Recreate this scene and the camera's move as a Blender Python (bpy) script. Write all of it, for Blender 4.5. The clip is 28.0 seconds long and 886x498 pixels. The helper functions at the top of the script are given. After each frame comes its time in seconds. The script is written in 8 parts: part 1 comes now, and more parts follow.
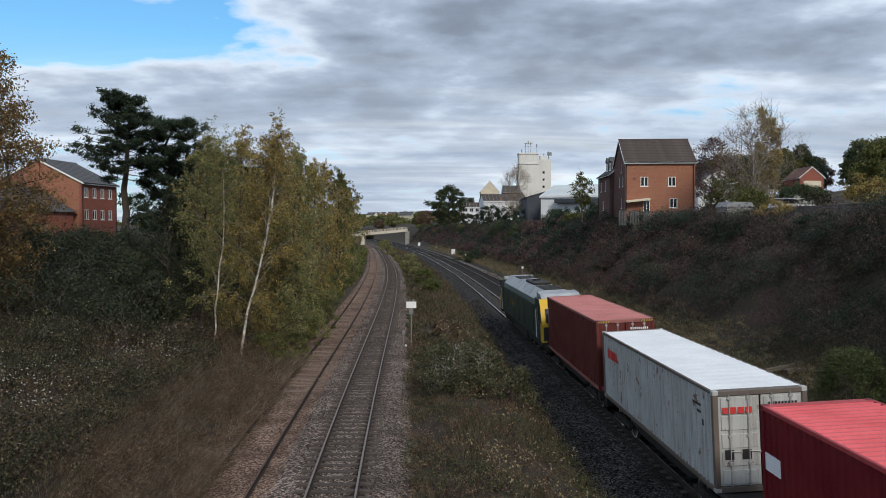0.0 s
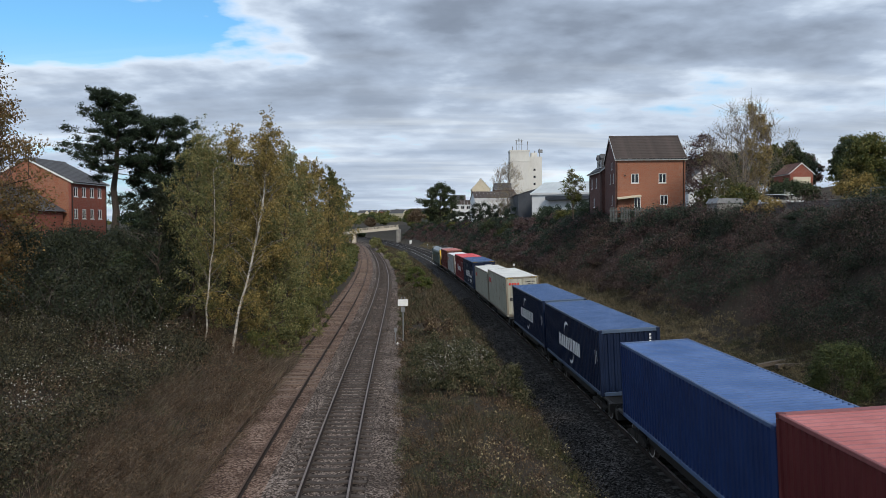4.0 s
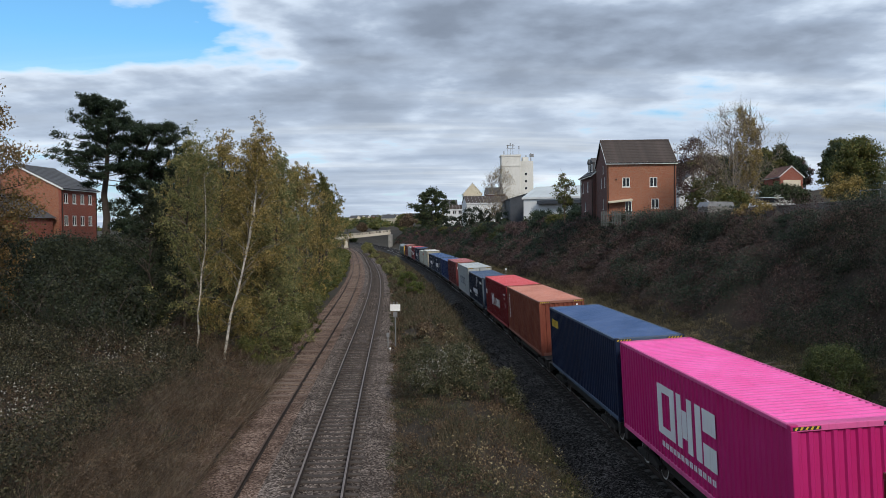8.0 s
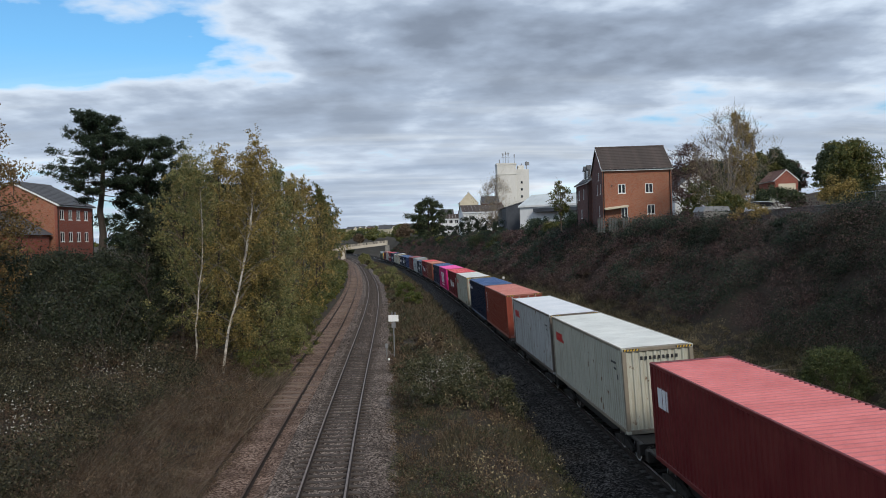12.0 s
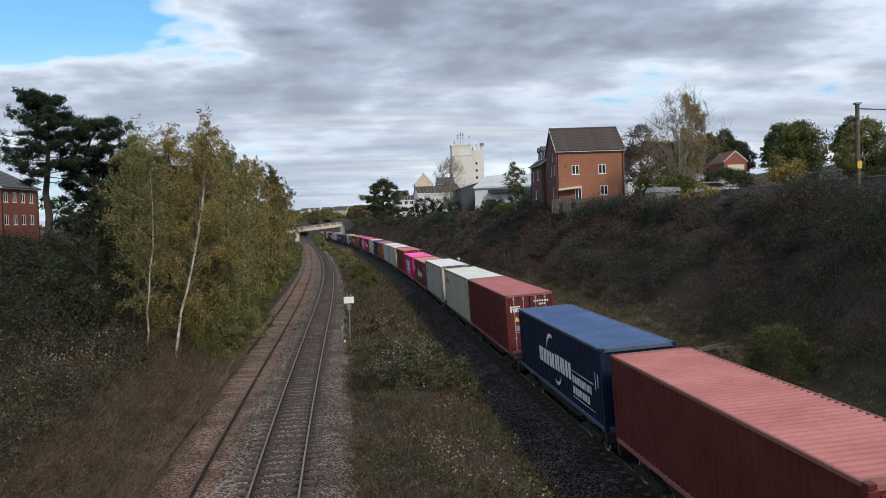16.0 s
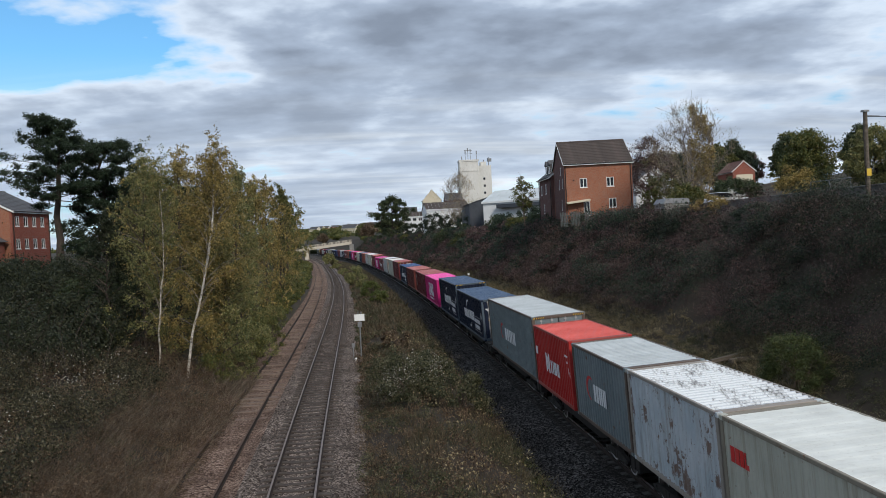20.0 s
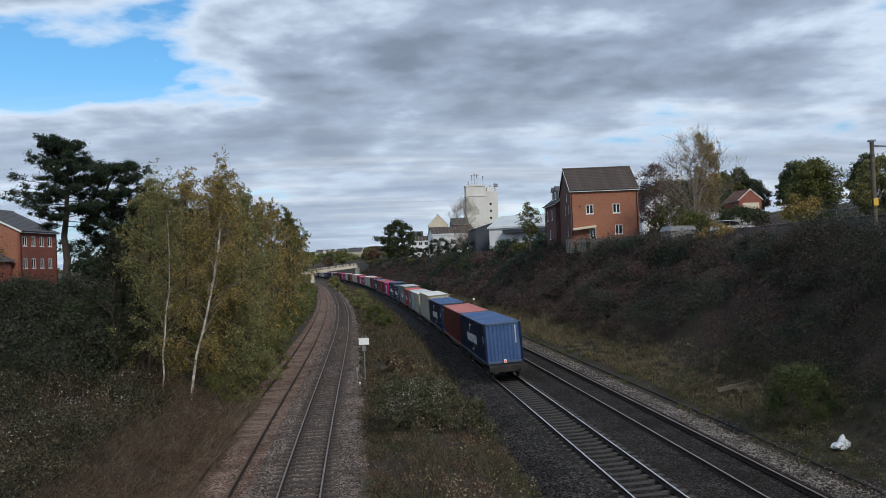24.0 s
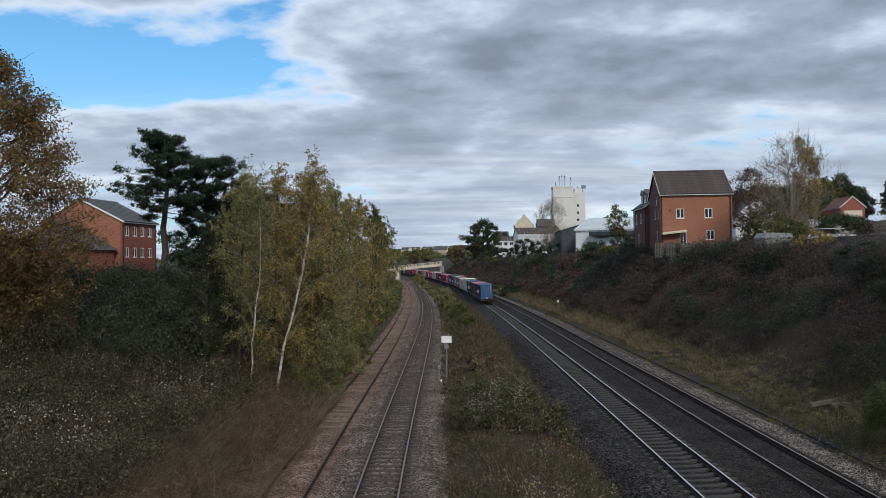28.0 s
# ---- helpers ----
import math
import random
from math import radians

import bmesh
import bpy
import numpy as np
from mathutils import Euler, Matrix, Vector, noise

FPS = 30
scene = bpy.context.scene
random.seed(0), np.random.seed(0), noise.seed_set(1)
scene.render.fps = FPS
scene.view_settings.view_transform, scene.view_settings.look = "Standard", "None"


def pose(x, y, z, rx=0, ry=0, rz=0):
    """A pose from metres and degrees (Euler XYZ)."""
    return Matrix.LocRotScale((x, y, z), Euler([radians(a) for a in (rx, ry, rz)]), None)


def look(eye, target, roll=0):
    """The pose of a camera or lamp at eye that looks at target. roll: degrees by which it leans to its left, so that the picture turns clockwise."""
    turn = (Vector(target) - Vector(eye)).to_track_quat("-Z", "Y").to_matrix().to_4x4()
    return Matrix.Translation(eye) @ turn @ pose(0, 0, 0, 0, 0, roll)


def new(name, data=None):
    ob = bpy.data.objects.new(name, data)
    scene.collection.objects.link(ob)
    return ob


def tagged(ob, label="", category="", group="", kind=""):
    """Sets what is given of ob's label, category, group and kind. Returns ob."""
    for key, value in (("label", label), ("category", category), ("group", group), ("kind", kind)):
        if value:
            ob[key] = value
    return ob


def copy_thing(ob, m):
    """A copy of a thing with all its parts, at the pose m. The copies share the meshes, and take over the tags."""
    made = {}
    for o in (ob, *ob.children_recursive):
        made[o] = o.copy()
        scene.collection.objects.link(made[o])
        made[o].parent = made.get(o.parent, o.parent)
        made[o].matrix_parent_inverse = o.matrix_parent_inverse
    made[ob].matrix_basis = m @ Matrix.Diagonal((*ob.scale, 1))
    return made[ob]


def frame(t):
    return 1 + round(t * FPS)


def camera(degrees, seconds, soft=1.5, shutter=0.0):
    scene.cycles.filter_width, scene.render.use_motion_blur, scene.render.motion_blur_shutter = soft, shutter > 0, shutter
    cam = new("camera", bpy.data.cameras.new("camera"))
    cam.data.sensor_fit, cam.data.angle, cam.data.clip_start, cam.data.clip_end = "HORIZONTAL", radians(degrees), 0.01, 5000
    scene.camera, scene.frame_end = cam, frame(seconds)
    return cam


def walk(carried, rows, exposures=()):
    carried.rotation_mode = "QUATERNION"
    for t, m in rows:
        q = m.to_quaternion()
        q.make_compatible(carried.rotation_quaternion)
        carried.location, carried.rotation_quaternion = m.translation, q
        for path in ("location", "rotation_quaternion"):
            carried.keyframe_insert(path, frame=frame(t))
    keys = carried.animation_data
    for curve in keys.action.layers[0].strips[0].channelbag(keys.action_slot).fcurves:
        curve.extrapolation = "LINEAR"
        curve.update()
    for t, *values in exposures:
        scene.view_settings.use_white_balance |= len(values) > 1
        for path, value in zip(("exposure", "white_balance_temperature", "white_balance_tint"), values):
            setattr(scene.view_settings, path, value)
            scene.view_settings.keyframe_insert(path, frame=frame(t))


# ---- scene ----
cam = camera(56.5, 28.0, soft=0.9)
EYE = 7.6   # camera height over the main line's rails
# seconds, yaw to the left, pitch up, roll
PATH = [
    (0, 0, -1.4, 0), (0.5, -0.046, -1.419, -0.048), (1, -0.155, -1.554, 0.01), (1.5, -0.208, -1.589, 0),
    (2, 0.117, -1.353, -0.1), (2.5, 0.155, -1.436, -0.151), (3, -0.312, -1.606, -0.243), (3.5, -0.588, -1.583, -0.237),
    (5.5, -0.511, -1.432, -0.401), (6, -0.525, -1.265, -0.439), (6.5, -0.637, -1.158, -0.481), (7, -0.888, -1.1, -0.483),
    (7.5, -1.148, -1.186, -0.47), (8, -1.157, -1.24, -0.579), (8.5, -1.185, -1.19, -0.613), (9, -1.105, -1.168, -0.723),
    (9.5, -0.997, -1.049, -0.852), (10, -1.028, -0.875, -1.018), (10.5, -1.091, -0.826, -1.077), (11, -1.014, -0.729, -1.255),
    (11.5, -1.001, -0.452, -1.566), (12, -1.37, -0.578, -1.606), (12.5, -1.393, -1.136, -1.601), (13, -1.633, -1.892, -1.482),
    (13.5, -3.142, -2.328, -1.07), (15.5, -3.987, -2.216, -1.399), (16, -4.431, -1.973, -1.853), (16.5, -4.421, -1.88, -2.092),
    (17, -4.177, -1.964, -2.404), (17.5, -3.983, -2.057, -2.788), (18, -3.968, -1.819, -2.689), (18.5, -3.774, -1.562, -2.433),
    (19, -3.669, -1.302, -2.454), (19.5, -3.688, -0.965, -2.731), (20, -3.827, -0.85, -2.965), (20.5, -3.851, -0.738, -3.037),
    (21, -4.063, -0.755, -3.201), (21.5, -4.184, -0.893, -3.348), (23.5, -4.033, 0.435, -2.882), (24, -3.515, 0.878, -2.278),
    (24.5, -2.784, 1.177, -1.634), (25, -2.03, 1.403, -1.233), (25.5, -1.659, 1.622, -1.26), (26, -0.864, 1.431, -1.091),
    (26.5, 0.358, 1.109, -0.576), (27, 1.504, 1.097, -0.269), (27.5, 1.983, 1.091, -0.322), (28, 2.387, 0.996, -0.556),
]


def aim(yaw, pitch, roll):
    a, p = radians(yaw), radians(pitch)
    eye = (0.0, 0.0, EYE)
    return look(eye, (-math.sin(a) * math.cos(p), math.cos(a) * math.cos(p), EYE + math.sin(p)), roll)


walk(cam, [(t, aim(yaw, pitch, roll)) for t, yaw, pitch, roll in PATH], exposures=[(0.0, 0.0, 6600, 10), (8.0, 0.0, 6550, 10), (13.0, -0.06, 6550, 10), (17.0, 0.1, 6800, 11), (20.0, 0.0, 6560, 10), (24.0, -0.12, 6400, 10), (28.0, -0.1, 6450, 10)])

# ------------------------------------------------------------ world and sun
SUN_EL, SUN_AZ = radians(36), radians(158)   # azimuth clockwise from +y, behind the camera


def ramp(nt, src, stops):
    r = nt.nodes.new("ShaderNodeValToRGB")
    while len(r.color_ramp.elements) < len(stops):
        r.color_ramp.elements.new(0.5)
    for e, (p, c) in zip(r.color_ramp.elements, stops):
        e.position = p
        e.color = (*c, 1) if len(c) == 3 else c
    nt.links.new(src, r.inputs[0])
    return r.outputs[0]


def math_node(nt, op, a, b=None):
    n = nt.nodes.new("ShaderNodeMath")
    n.operation = op
    for i, v in enumerate((a, b)):
        if v is None:
            continue
        if isinstance(v, (int, float)):
            n.inputs[i].default_value = v
        else:
            nt.links.new(v, n.inputs[i])
    return n.outputs[0]


def mix_rgb(nt, fac, a, b, blend="MIX"):
    n = nt.nodes.new("ShaderNodeMix")
    n.data_type, n.blend_type = "RGBA", blend
    for sock, v in ((n.inputs[0], fac), (n.inputs[6], a), (n.inputs[7], b)):
        if isinstance(v, (int, float)):
            sock.default_value = v
        elif isinstance(v, tuple):
            sock.default_value = (*v, 1)
        else:
            nt.links.new(v, sock)
    return n.outputs[2]


def noise_node(nt, vec, scale, detail=4, rough=0.55, distort=0.0):
    n = nt.nodes.new("ShaderNodeTexNoise")
    n.inputs["Scale"].default_value = scale
    n.inputs["Detail"].default_value = detail
    n.inputs["Roughness"].default_value = rough
    n.inputs["Distortion"].default_value = distort
    if vec is not None:
        nt.links.new(vec, n.inputs["Vector"])
    return n.outputs["Fac"]


def mapping(nt, vec, loc=(0, 0, 0), rot=(0, 0, 0), scale=(1, 1, 1)):
    n = nt.nodes.new("ShaderNodeMapping")
    n.inputs["Location"].default_value = loc
    n.inputs["Rotation"].default_value = rot
    n.inputs["Scale"].default_value = scale
    nt.links.new(vec, n.inputs["Vector"])
    return n.outputs[0]


def build_world():
    w = bpy.data.worlds.new("sky")
    scene.world = w
    w.use_nodes = True
    nt = w.node_tree
    nt.nodes.clear()
    out = nt.nodes.new("ShaderNodeOutputWorld")
    bg = nt.nodes.new("ShaderNodeBackground")
    bg.inputs["Strength"].default_value = 0.13
    sky = nt.nodes.new("ShaderNodeTexSky")
    sky.sky_type = "NISHITA"
    sky.sun_disc = False
    sky.sun_elevation, sky.sun_rotation = SUN_EL, SUN_AZ
    sky.air_density, sky.dust_density, sky.ozone_density = 1.0, 0.6, 1.5
    # a broken layer of stratocumulus, laid on a plane overhead
    tc = nt.nodes.new("ShaderNodeTexCoord").outputs["Generated"]
    sep = nt.nodes.new("ShaderNodeSeparateXYZ")
    nt.links.new(tc, sep.inputs[0])
    up = math_node(nt, "MAXIMUM", sep.outputs[2], 0.0)
    h = math_node(nt, "ADD", up, 0.16)
    comb = nt.nodes.new("ShaderNodeCombineXYZ")
    nt.links.new(math_node(nt, "DIVIDE", sep.outputs[0], h), comb.inputs[0])
    nt.links.new(math_node(nt, "DIVIDE", sep.outputs[1], h), comb.inputs[1])
    plane = comb.outputs[0]

    def bank(cx, cy, rx, ry, amount):
        """A thicker bank of cloud, or a gap in it."""
        m = mapping(nt, plane, loc=(-cx / rx, -cy / ry, 0), scale=(1 / rx, 1 / ry, 1))
        ln = nt.nodes.new("ShaderNodeVectorMath")
        ln.operation = "LENGTH"
        nt.links.new(m, ln.inputs[0])
        n = nt.nodes.new("ShaderNodeMapRange")
        n.interpolation_type = "SMOOTHSTEP"
        n.inputs["From Min"].default_value, n.inputs["From Max"].default_value = 1.0, 0.0
        n.inputs["To Max"].default_value = amount
        nt.links.new(ln.outputs["Value"], n.inputs["Value"])
        return n.outputs[0]

    flat = mapping(nt, plane, loc=(3.4, 1.2, 0), rot=(0, 0, 0.12), scale=(0.9, 0.95, 1))
    cover = noise_node(nt, flat, 1.15, 6, 0.48, 0.05)
    fine = noise_node(nt, flat, 3.4, 5, 0.48, 0.05)
    dens = math_node(nt, "ADD", math_node(nt, "MULTIPLY", cover, 0.56), math_node(nt, "MULTIPLY", fine, 0.34))
    dens = math_node(nt, "ADD", dens, math_node(nt, "MULTIPLY", noise_node(nt, flat, 9.5, 4, 0.5), 0.1))
    for b in ((0.6, 2.6, 0.9, 0.85, 0.125), (-0.5, 2.7, 0.6, 0.6, -0.045), (-1.2, 2.42, 0.95, 0.36, -0.2), (-0.75, 1.84, 0.6, 0.24, 0.12), (0.45, 2.0, 0.5, 0.25, 0.1), (1.3, 2.85, 0.7, 0.55, 0.06), (-0.5, 4.4, 1.6, 0.8, 0.08), (-0.3, 3.5, 1.1, 0.7, 0.09)):
        dens = math_node(nt, "ADD", dens, bank(*b))
    mask = ramp(nt, dens, [(0.42, (0, 0, 0)), (0.48, (1, 1, 1))])
    grey = ramp(nt, dens, [(0.43, (6.9, 7.6, 8.4)), (0.485, (5.3, 6.2, 7.4)), (0.545, (3.15, 3.85, 4.95)), (0.63, (2.0, 2.45, 3.2)), (0.78, (1.3, 1.6, 2.1))])
    low = ramp(nt, up, [(0.0, (1, 1, 1)), (0.1, (0.72, 0.72, 0.72)), (0.22, (0, 0, 0))])
    blue = mix_rgb(nt, 1.0, sky.outputs[0], (0.6, 1.02, 1.22), "MULTIPLY")
    col = mix_rgb(nt, mask, blue, grey)
    streak = noise_node(nt, mapping(nt, plane, loc=(1.7, 0.4, 0), rot=(0, 0, 0.05), scale=(0.3, 1.9, 1)), 1.6, 6, 0.55, 0.2)
    veil = ramp(nt, streak, [(0.36, (3.3, 4.05, 5.2)), (0.52, (4.5, 5.25, 6.3)), (0.62, (6.3, 6.9, 7.5)), (0.7, (7.2, 7.5, 7.8))])
    col = mix_rgb(nt, math_node(nt, "MULTIPLY", low, 0.8), col, veil)
    nt.links.new(col, bg.inputs["Color"])
    nt.links.new(bg.outputs[0], out.inputs[0])


build_world()
sun = new("sun", bpy.data.lights.new("sun", "SUN"))
sun.data.energy, sun.data.angle, sun.data.color = 2.4, radians(12), (1.0, 0.92, 0.82)
sun.matrix_world = look((0, 0, 0), (-math.sin(SUN_AZ) * math.cos(SUN_EL), -math.cos(SUN_AZ) * math.cos(SUN_EL), -math.sin(SUN_EL)))

# ------------------------------------------------------------ materials
MATS = {}


def material(name, build, rough=0.8, metal=0.0, spec=0.5):
    if name in MATS:
        return MATS[name]
    m = bpy.data.materials.new(name)
    m.use_nodes = True
    nt = m.node_tree
    b = nt.nodes["Principled BSDF"]
    b.inputs["Roughness"].default_value = rough
    b.inputs["Metallic"].default_value = metal
    b.inputs["Specular IOR Level"].default_value = spec
    build(nt, b)
    MATS[name] = m
    return m


def coords(nt, kind="Object"):
    return nt.nodes.new("ShaderNodeTexCoord").outputs[kind]


def add_bump(nt, b, height, strength=0.4, dist=0.02):
    n = nt.nodes.new("ShaderNodeBump")
    n.inputs["Strength"].default_value = strength
    n.inputs["Distance"].default_value = dist
    nt.links.new(height, n.inputs["Height"])
    nt.links.new(n.outputs[0], b.inputs["Normal"])


def mottled(name, dark, light, scale=3.0, fine=40.0, rough=0.85, bump=0.3, dist=0.02, metal=0.0, spec=0.3, third=None, stretch=(1, 1, 1)):
    """Two tones mixed by coarse and fine noise, with relief."""
    def build(nt, b):
        v = mapping(nt, coords(nt), scale=stretch)
        big = noise_node(nt, v, scale, 5, 0.6)
        small = noise_node(nt, v, fine, 4, 0.6)
        f = math_node(nt, "ADD", math_node(nt, "MULTIPLY", big, 0.6), math_node(nt, "MULTIPLY", small, 0.4))
        stops = [(0.36, dark), (0.62, light)] if third is None else [(0.34, dark), (0.5, light), (0.66, third)]
        nt.links.new(ramp(nt, f, stops), b.inputs["Base Color"])
        add_bump(nt, b, f, bump, dist)
    return material(name, build, rough, metal, spec)


def leafy(name, tones, rough=0.5):
    """Leaves: each island takes its own tone."""
    def build(nt, b):
        g = nt.nodes.new("ShaderNodeNewGeometry")
        n = len(tones)
        v = coords(nt)
        sprig = ramp(nt, noise_node(nt, v, 1.5, 3), [(0.3, (0, 0, 0)), (0.7, (1, 1, 1))])
        pick = math_node(nt, "ADD", math_node(nt, "MULTIPLY", g.outputs["Random Per Island"], 0.62), math_node(nt, "MULTIPLY", sprig, 0.38))
        col = ramp(nt, pick, [((i + 0.5) / n, c) for i, c in enumerate(tones)])
        patch = noise_node(nt, v, 0.35, 3)
        shade = mix_rgb(nt, math_node(nt, "MULTIPLY", patch, 0.35), col, tones[0])
        nt.links.new(shade, b.inputs["Base Color"])
        t = nt.nodes.new("ShaderNodeBsdfTranslucent")
        nt.links.new(shade, t.inputs[0])
        mx = nt.nodes.new("ShaderNodeMixShader")
        mx.inputs[0].default_value = 0.33
        nt.links.new(b.outputs[0], mx.inputs[1])
        nt.links.new(t.outputs[0], mx.inputs[2])
        nt.links.new(mx.outputs[0], nt.nodes["Material Output"].inputs[0])
    return material(name, build, rough, 0.0, 0.22)


def paint(name, base, fade=None, rust=0.35, rough=0.45, grime=0.35, blotch=0.0):
    """Container paint: faded patches, streaks that run down, rust spots."""
    def build(nt, b):
        v = coords(nt)
        info = nt.nodes.new("ShaderNodeObjectInfo")
        off = nt.nodes.new("ShaderNodeVectorMath")
        off.operation = "MULTIPLY_ADD"
        off.inputs[1].default_value = (1, 1, 1)
        nt.links.new(v, off.inputs[0])
        sc = nt.nodes.new("ShaderNodeVectorMath")
        sc.operation = "SCALE"
        sc.inputs[0].default_value = (17, 31, 5)
        nt.links.new(info.outputs["Random"], sc.inputs["Scale"])
        nt.links.new(sc.outputs[0], off.inputs[2])
        v = off.outputs[0]
        patch = noise_node(nt, v, 0.8, 5, 0.6)
        streak = noise_node(nt, mapping(nt, v, scale=(6, 6, 0.35)), 1.5, 4, 0.65)
        spots = noise_node(nt, v, 7.0, 6, 0.7)
        fd = fade or tuple(min(1, c * 1.35 + 0.03) for c in base)
        col = mix_rgb(nt, ramp(nt, patch, [(0.35, (0, 0, 0)), (0.75, (1, 1, 1))]), base, fd)
        dirt = ramp(nt, streak, [(0.62 - 0.2 * grime, (0, 0, 0)), (0.86 - 0.2 * grime, (1, 1, 1))])
        col = mix_rgb(nt, math_node(nt, "MULTIPLY", dirt, grime), col, (base[0] * 0.45 + 0.03, base[1] * 0.41 + 0.02, base[2] * 0.36 + 0.012))
        rs = ramp(nt, spots, [(0.70 - 0.1 * rust, (0, 0, 0)), (0.78 - 0.1 * rust, (1, 1, 1))])
        col = mix_rgb(nt, math_node(nt, "MULTIPLY", rs, min(1.0, rust * 1.6)), col, (0.16, 0.065, 0.03))
        if blotch:
            big = noise_node(nt, mapping(nt, v, scale=(1, 1, 0.7)), 1.9, 7, 0.68)
            bl = ramp(nt, big, [(0.66 - 0.12 * blotch, (0, 0, 0)), (0.7 - 0.12 * blotch, (1, 1, 1))])
            col = mix_rgb(nt, math_node(nt, "MULTIPLY", bl, 0.85), col, (0.13, 0.065, 0.035))
        nt.links.new(col, b.inputs["Base Color"])
        add_bump(nt, b, spots, 0.14, 0.006)
    return material(name, build, rough + 0.03, 0.0, 0.24)


def plain(name, color, rough=0.6, metal=0.0, emit=0.0):
    def build(nt, b):
        v = coords(nt)
        n = noise_node(nt, v, 9.0, 4, 0.6)
        nt.links.new(mix_rgb(nt, n, tuple(c * 0.82 for c in color), tuple(min(1, c * 1.12) for c in color)), b.inputs["Base Color"])
        if emit:
            b.inputs["Emission Color"].default_value = (*color, 1)
            b.inputs["Emission Strength"].default_value = emit
    return material(name, build, rough, metal, 0.4)


# ------------------------------------------------------------ mesh helpers
def mesh_np(name, verts, faces, mat=None, smooth=False):
    """A mesh from an (n, 3) array and an (m, 3 or 4) array of corners."""
    me = bpy.data.meshes.new(name)
    verts, faces = np.asarray(verts, np.float32), np.asarray(faces, np.int32)
    m, k = faces.shape
    me.vertices.add(len(verts))
    me.vertices.foreach_set("co", verts.ravel())
    me.loops.add(m * k)
    me.loops.foreach_set("vertex_index", faces.ravel())
    me.polygons.add(m)
    me.polygons.foreach_set("loop_start", np.arange(0, m * k, k, dtype=np.int32))
    me.polygons.foreach_set("use_smooth", np.full(m, smooth))
    me.update(calc_edges=True)
    if mat:
        me.materials.append(mat)
    return me


class Build:
    """Boxes, cylinders and sheets gathered into one mesh."""

    def __init__(self):
        self.v, self.f = [], []

    def add(self, verts, faces):
        n = len(self.v)
        self.v += [tuple(p) for p in verts]
        self.f += [tuple(i + n for i in f) for f in faces]
        return self

    def box(self, x0, y0, z0, x1, y1, z1, bevel=0.0):
        if bevel:
            b = bevel
            ring = [(x0 + b, y0), (x1 - b, y0), (x1, y0 + b), (x1, y1 - b), (x1 - b, y1), (x0 + b, y1), (x0, y1 - b), (x0, y0 + b)]
            cx, cy = (x0 + x1) / 2, (y0 + y1) / 2
            fx, fy = 1 - 2 * b / max(1e-6, x1 - x0), 1 - 2 * b / max(1e-6, y1 - y0)
            lev = []
            for z, s in ((z0, 1), (z0 + b, 0), (z1 - b, 0), (z1, 1)):
                lev += [((cx + (x - cx) * fx, cy + (y - cy) * fy, z) if s else (x, y, z)) for x, y in ring]
            fs = [tuple(range(7, -1, -1)), tuple(range(24, 32))]
            for k in range(3):
                fs += [(8 * k + i, 8 * k + (i + 1) % 8, 8 * k + 8 + (i + 1) % 8, 8 * k + 8 + i) for i in range(8)]
            return self.add(lev, fs)
        return self.add([(x0, y0, z0), (x1, y0, z0), (x1, y1, z0), (x0, y1, z0), (x0, y0, z1), (x1, y0, z1), (x1, y1, z1), (x0, y1, z1)],
                        [(3, 2, 1, 0), (4, 5, 6, 7), (0, 1, 5, 4), (1, 2, 6, 5), (2, 3, 7, 6), (3, 0, 4, 7)])

    def tube(self, a, b, r0, r1=None, n=8):
        a, b = Vector(a), Vector(b)
        r1 = r0 if r1 is None else r1
        d = (b - a).normalized()
        s = d.orthogonal().normalized()
        t = d.cross(s)
        vs = []
        for p, r in ((a, r0), (b, r1)):
            vs += [p + (s * math.cos(2 * math.pi * i / n) + t * math.sin(2 * math.pi * i / n)) * r for i in range(n)]
        return self.add(vs, [(i, (i + 1) % n, n + (i + 1) % n, n + i) for i in range(n)] + [tuple(range(n - 1, -1, -1)), tuple(range(n, 2 * n))])

    def prism(self, profile, lo, hi, axis="y"):
        """A closed profile pushed from lo to hi; the profile is (x, z) for y, (y, z) for x, (x, y) for z."""
        def put(p, q):
            return {"y": (p[0], q, p[1]), "x": (q, p[0], p[1]), "z": (p[0], p[1], q)}[axis]
        n = len(profile)
        return self.add([put(p, lo) for p in profile] + [put(p, hi) for p in profile],
                        [(i, (i + 1) % n, n + (i + 1) % n, n + i) for i in range(n)] + [tuple(range(n - 1, -1, -1)), tuple(range(n, 2 * n))])

    def mesh(self, name, mat=None, smooth=False):
        me = bpy.data.meshes.new(name)
        me.from_pydata(self.v, [], self.f)
        bm = bmesh.new()
        bm.from_mesh(me)
        bmesh.ops.recalc_face_normals(bm, faces=bm.faces)
        bm.to_mesh(me)
        bm.free()
        if smooth:
            me.polygons.foreach_set("use_smooth", [True] * len(me.polygons))
        if mat:
            me.materials.append(mat)
        return me


def part(name, me, parent, mat=None, label="", at=None):
    """One mesh object under a thing or a part; mat overrides the shared mesh's material."""
    ob = new(name, me.mesh(name) if isinstance(me, Build) else me)
    ob.parent = parent
    if at is not None:
        ob.matrix_basis = at
    if mat:
        if not ob.data.materials:
            ob.data.materials.append(mat)
        elif ob.data.materials[0] != mat:
            ob.material_slots[0].link = "OBJECT"
            ob.material_slots[0].material = mat
    if label:
        ob["label"] = label
    return ob


def thing(name, m, label, category, group="", kind=""):
    ob = new(name)
    ob.matrix_basis = m
    return tagged(ob, label, category, group, kind)


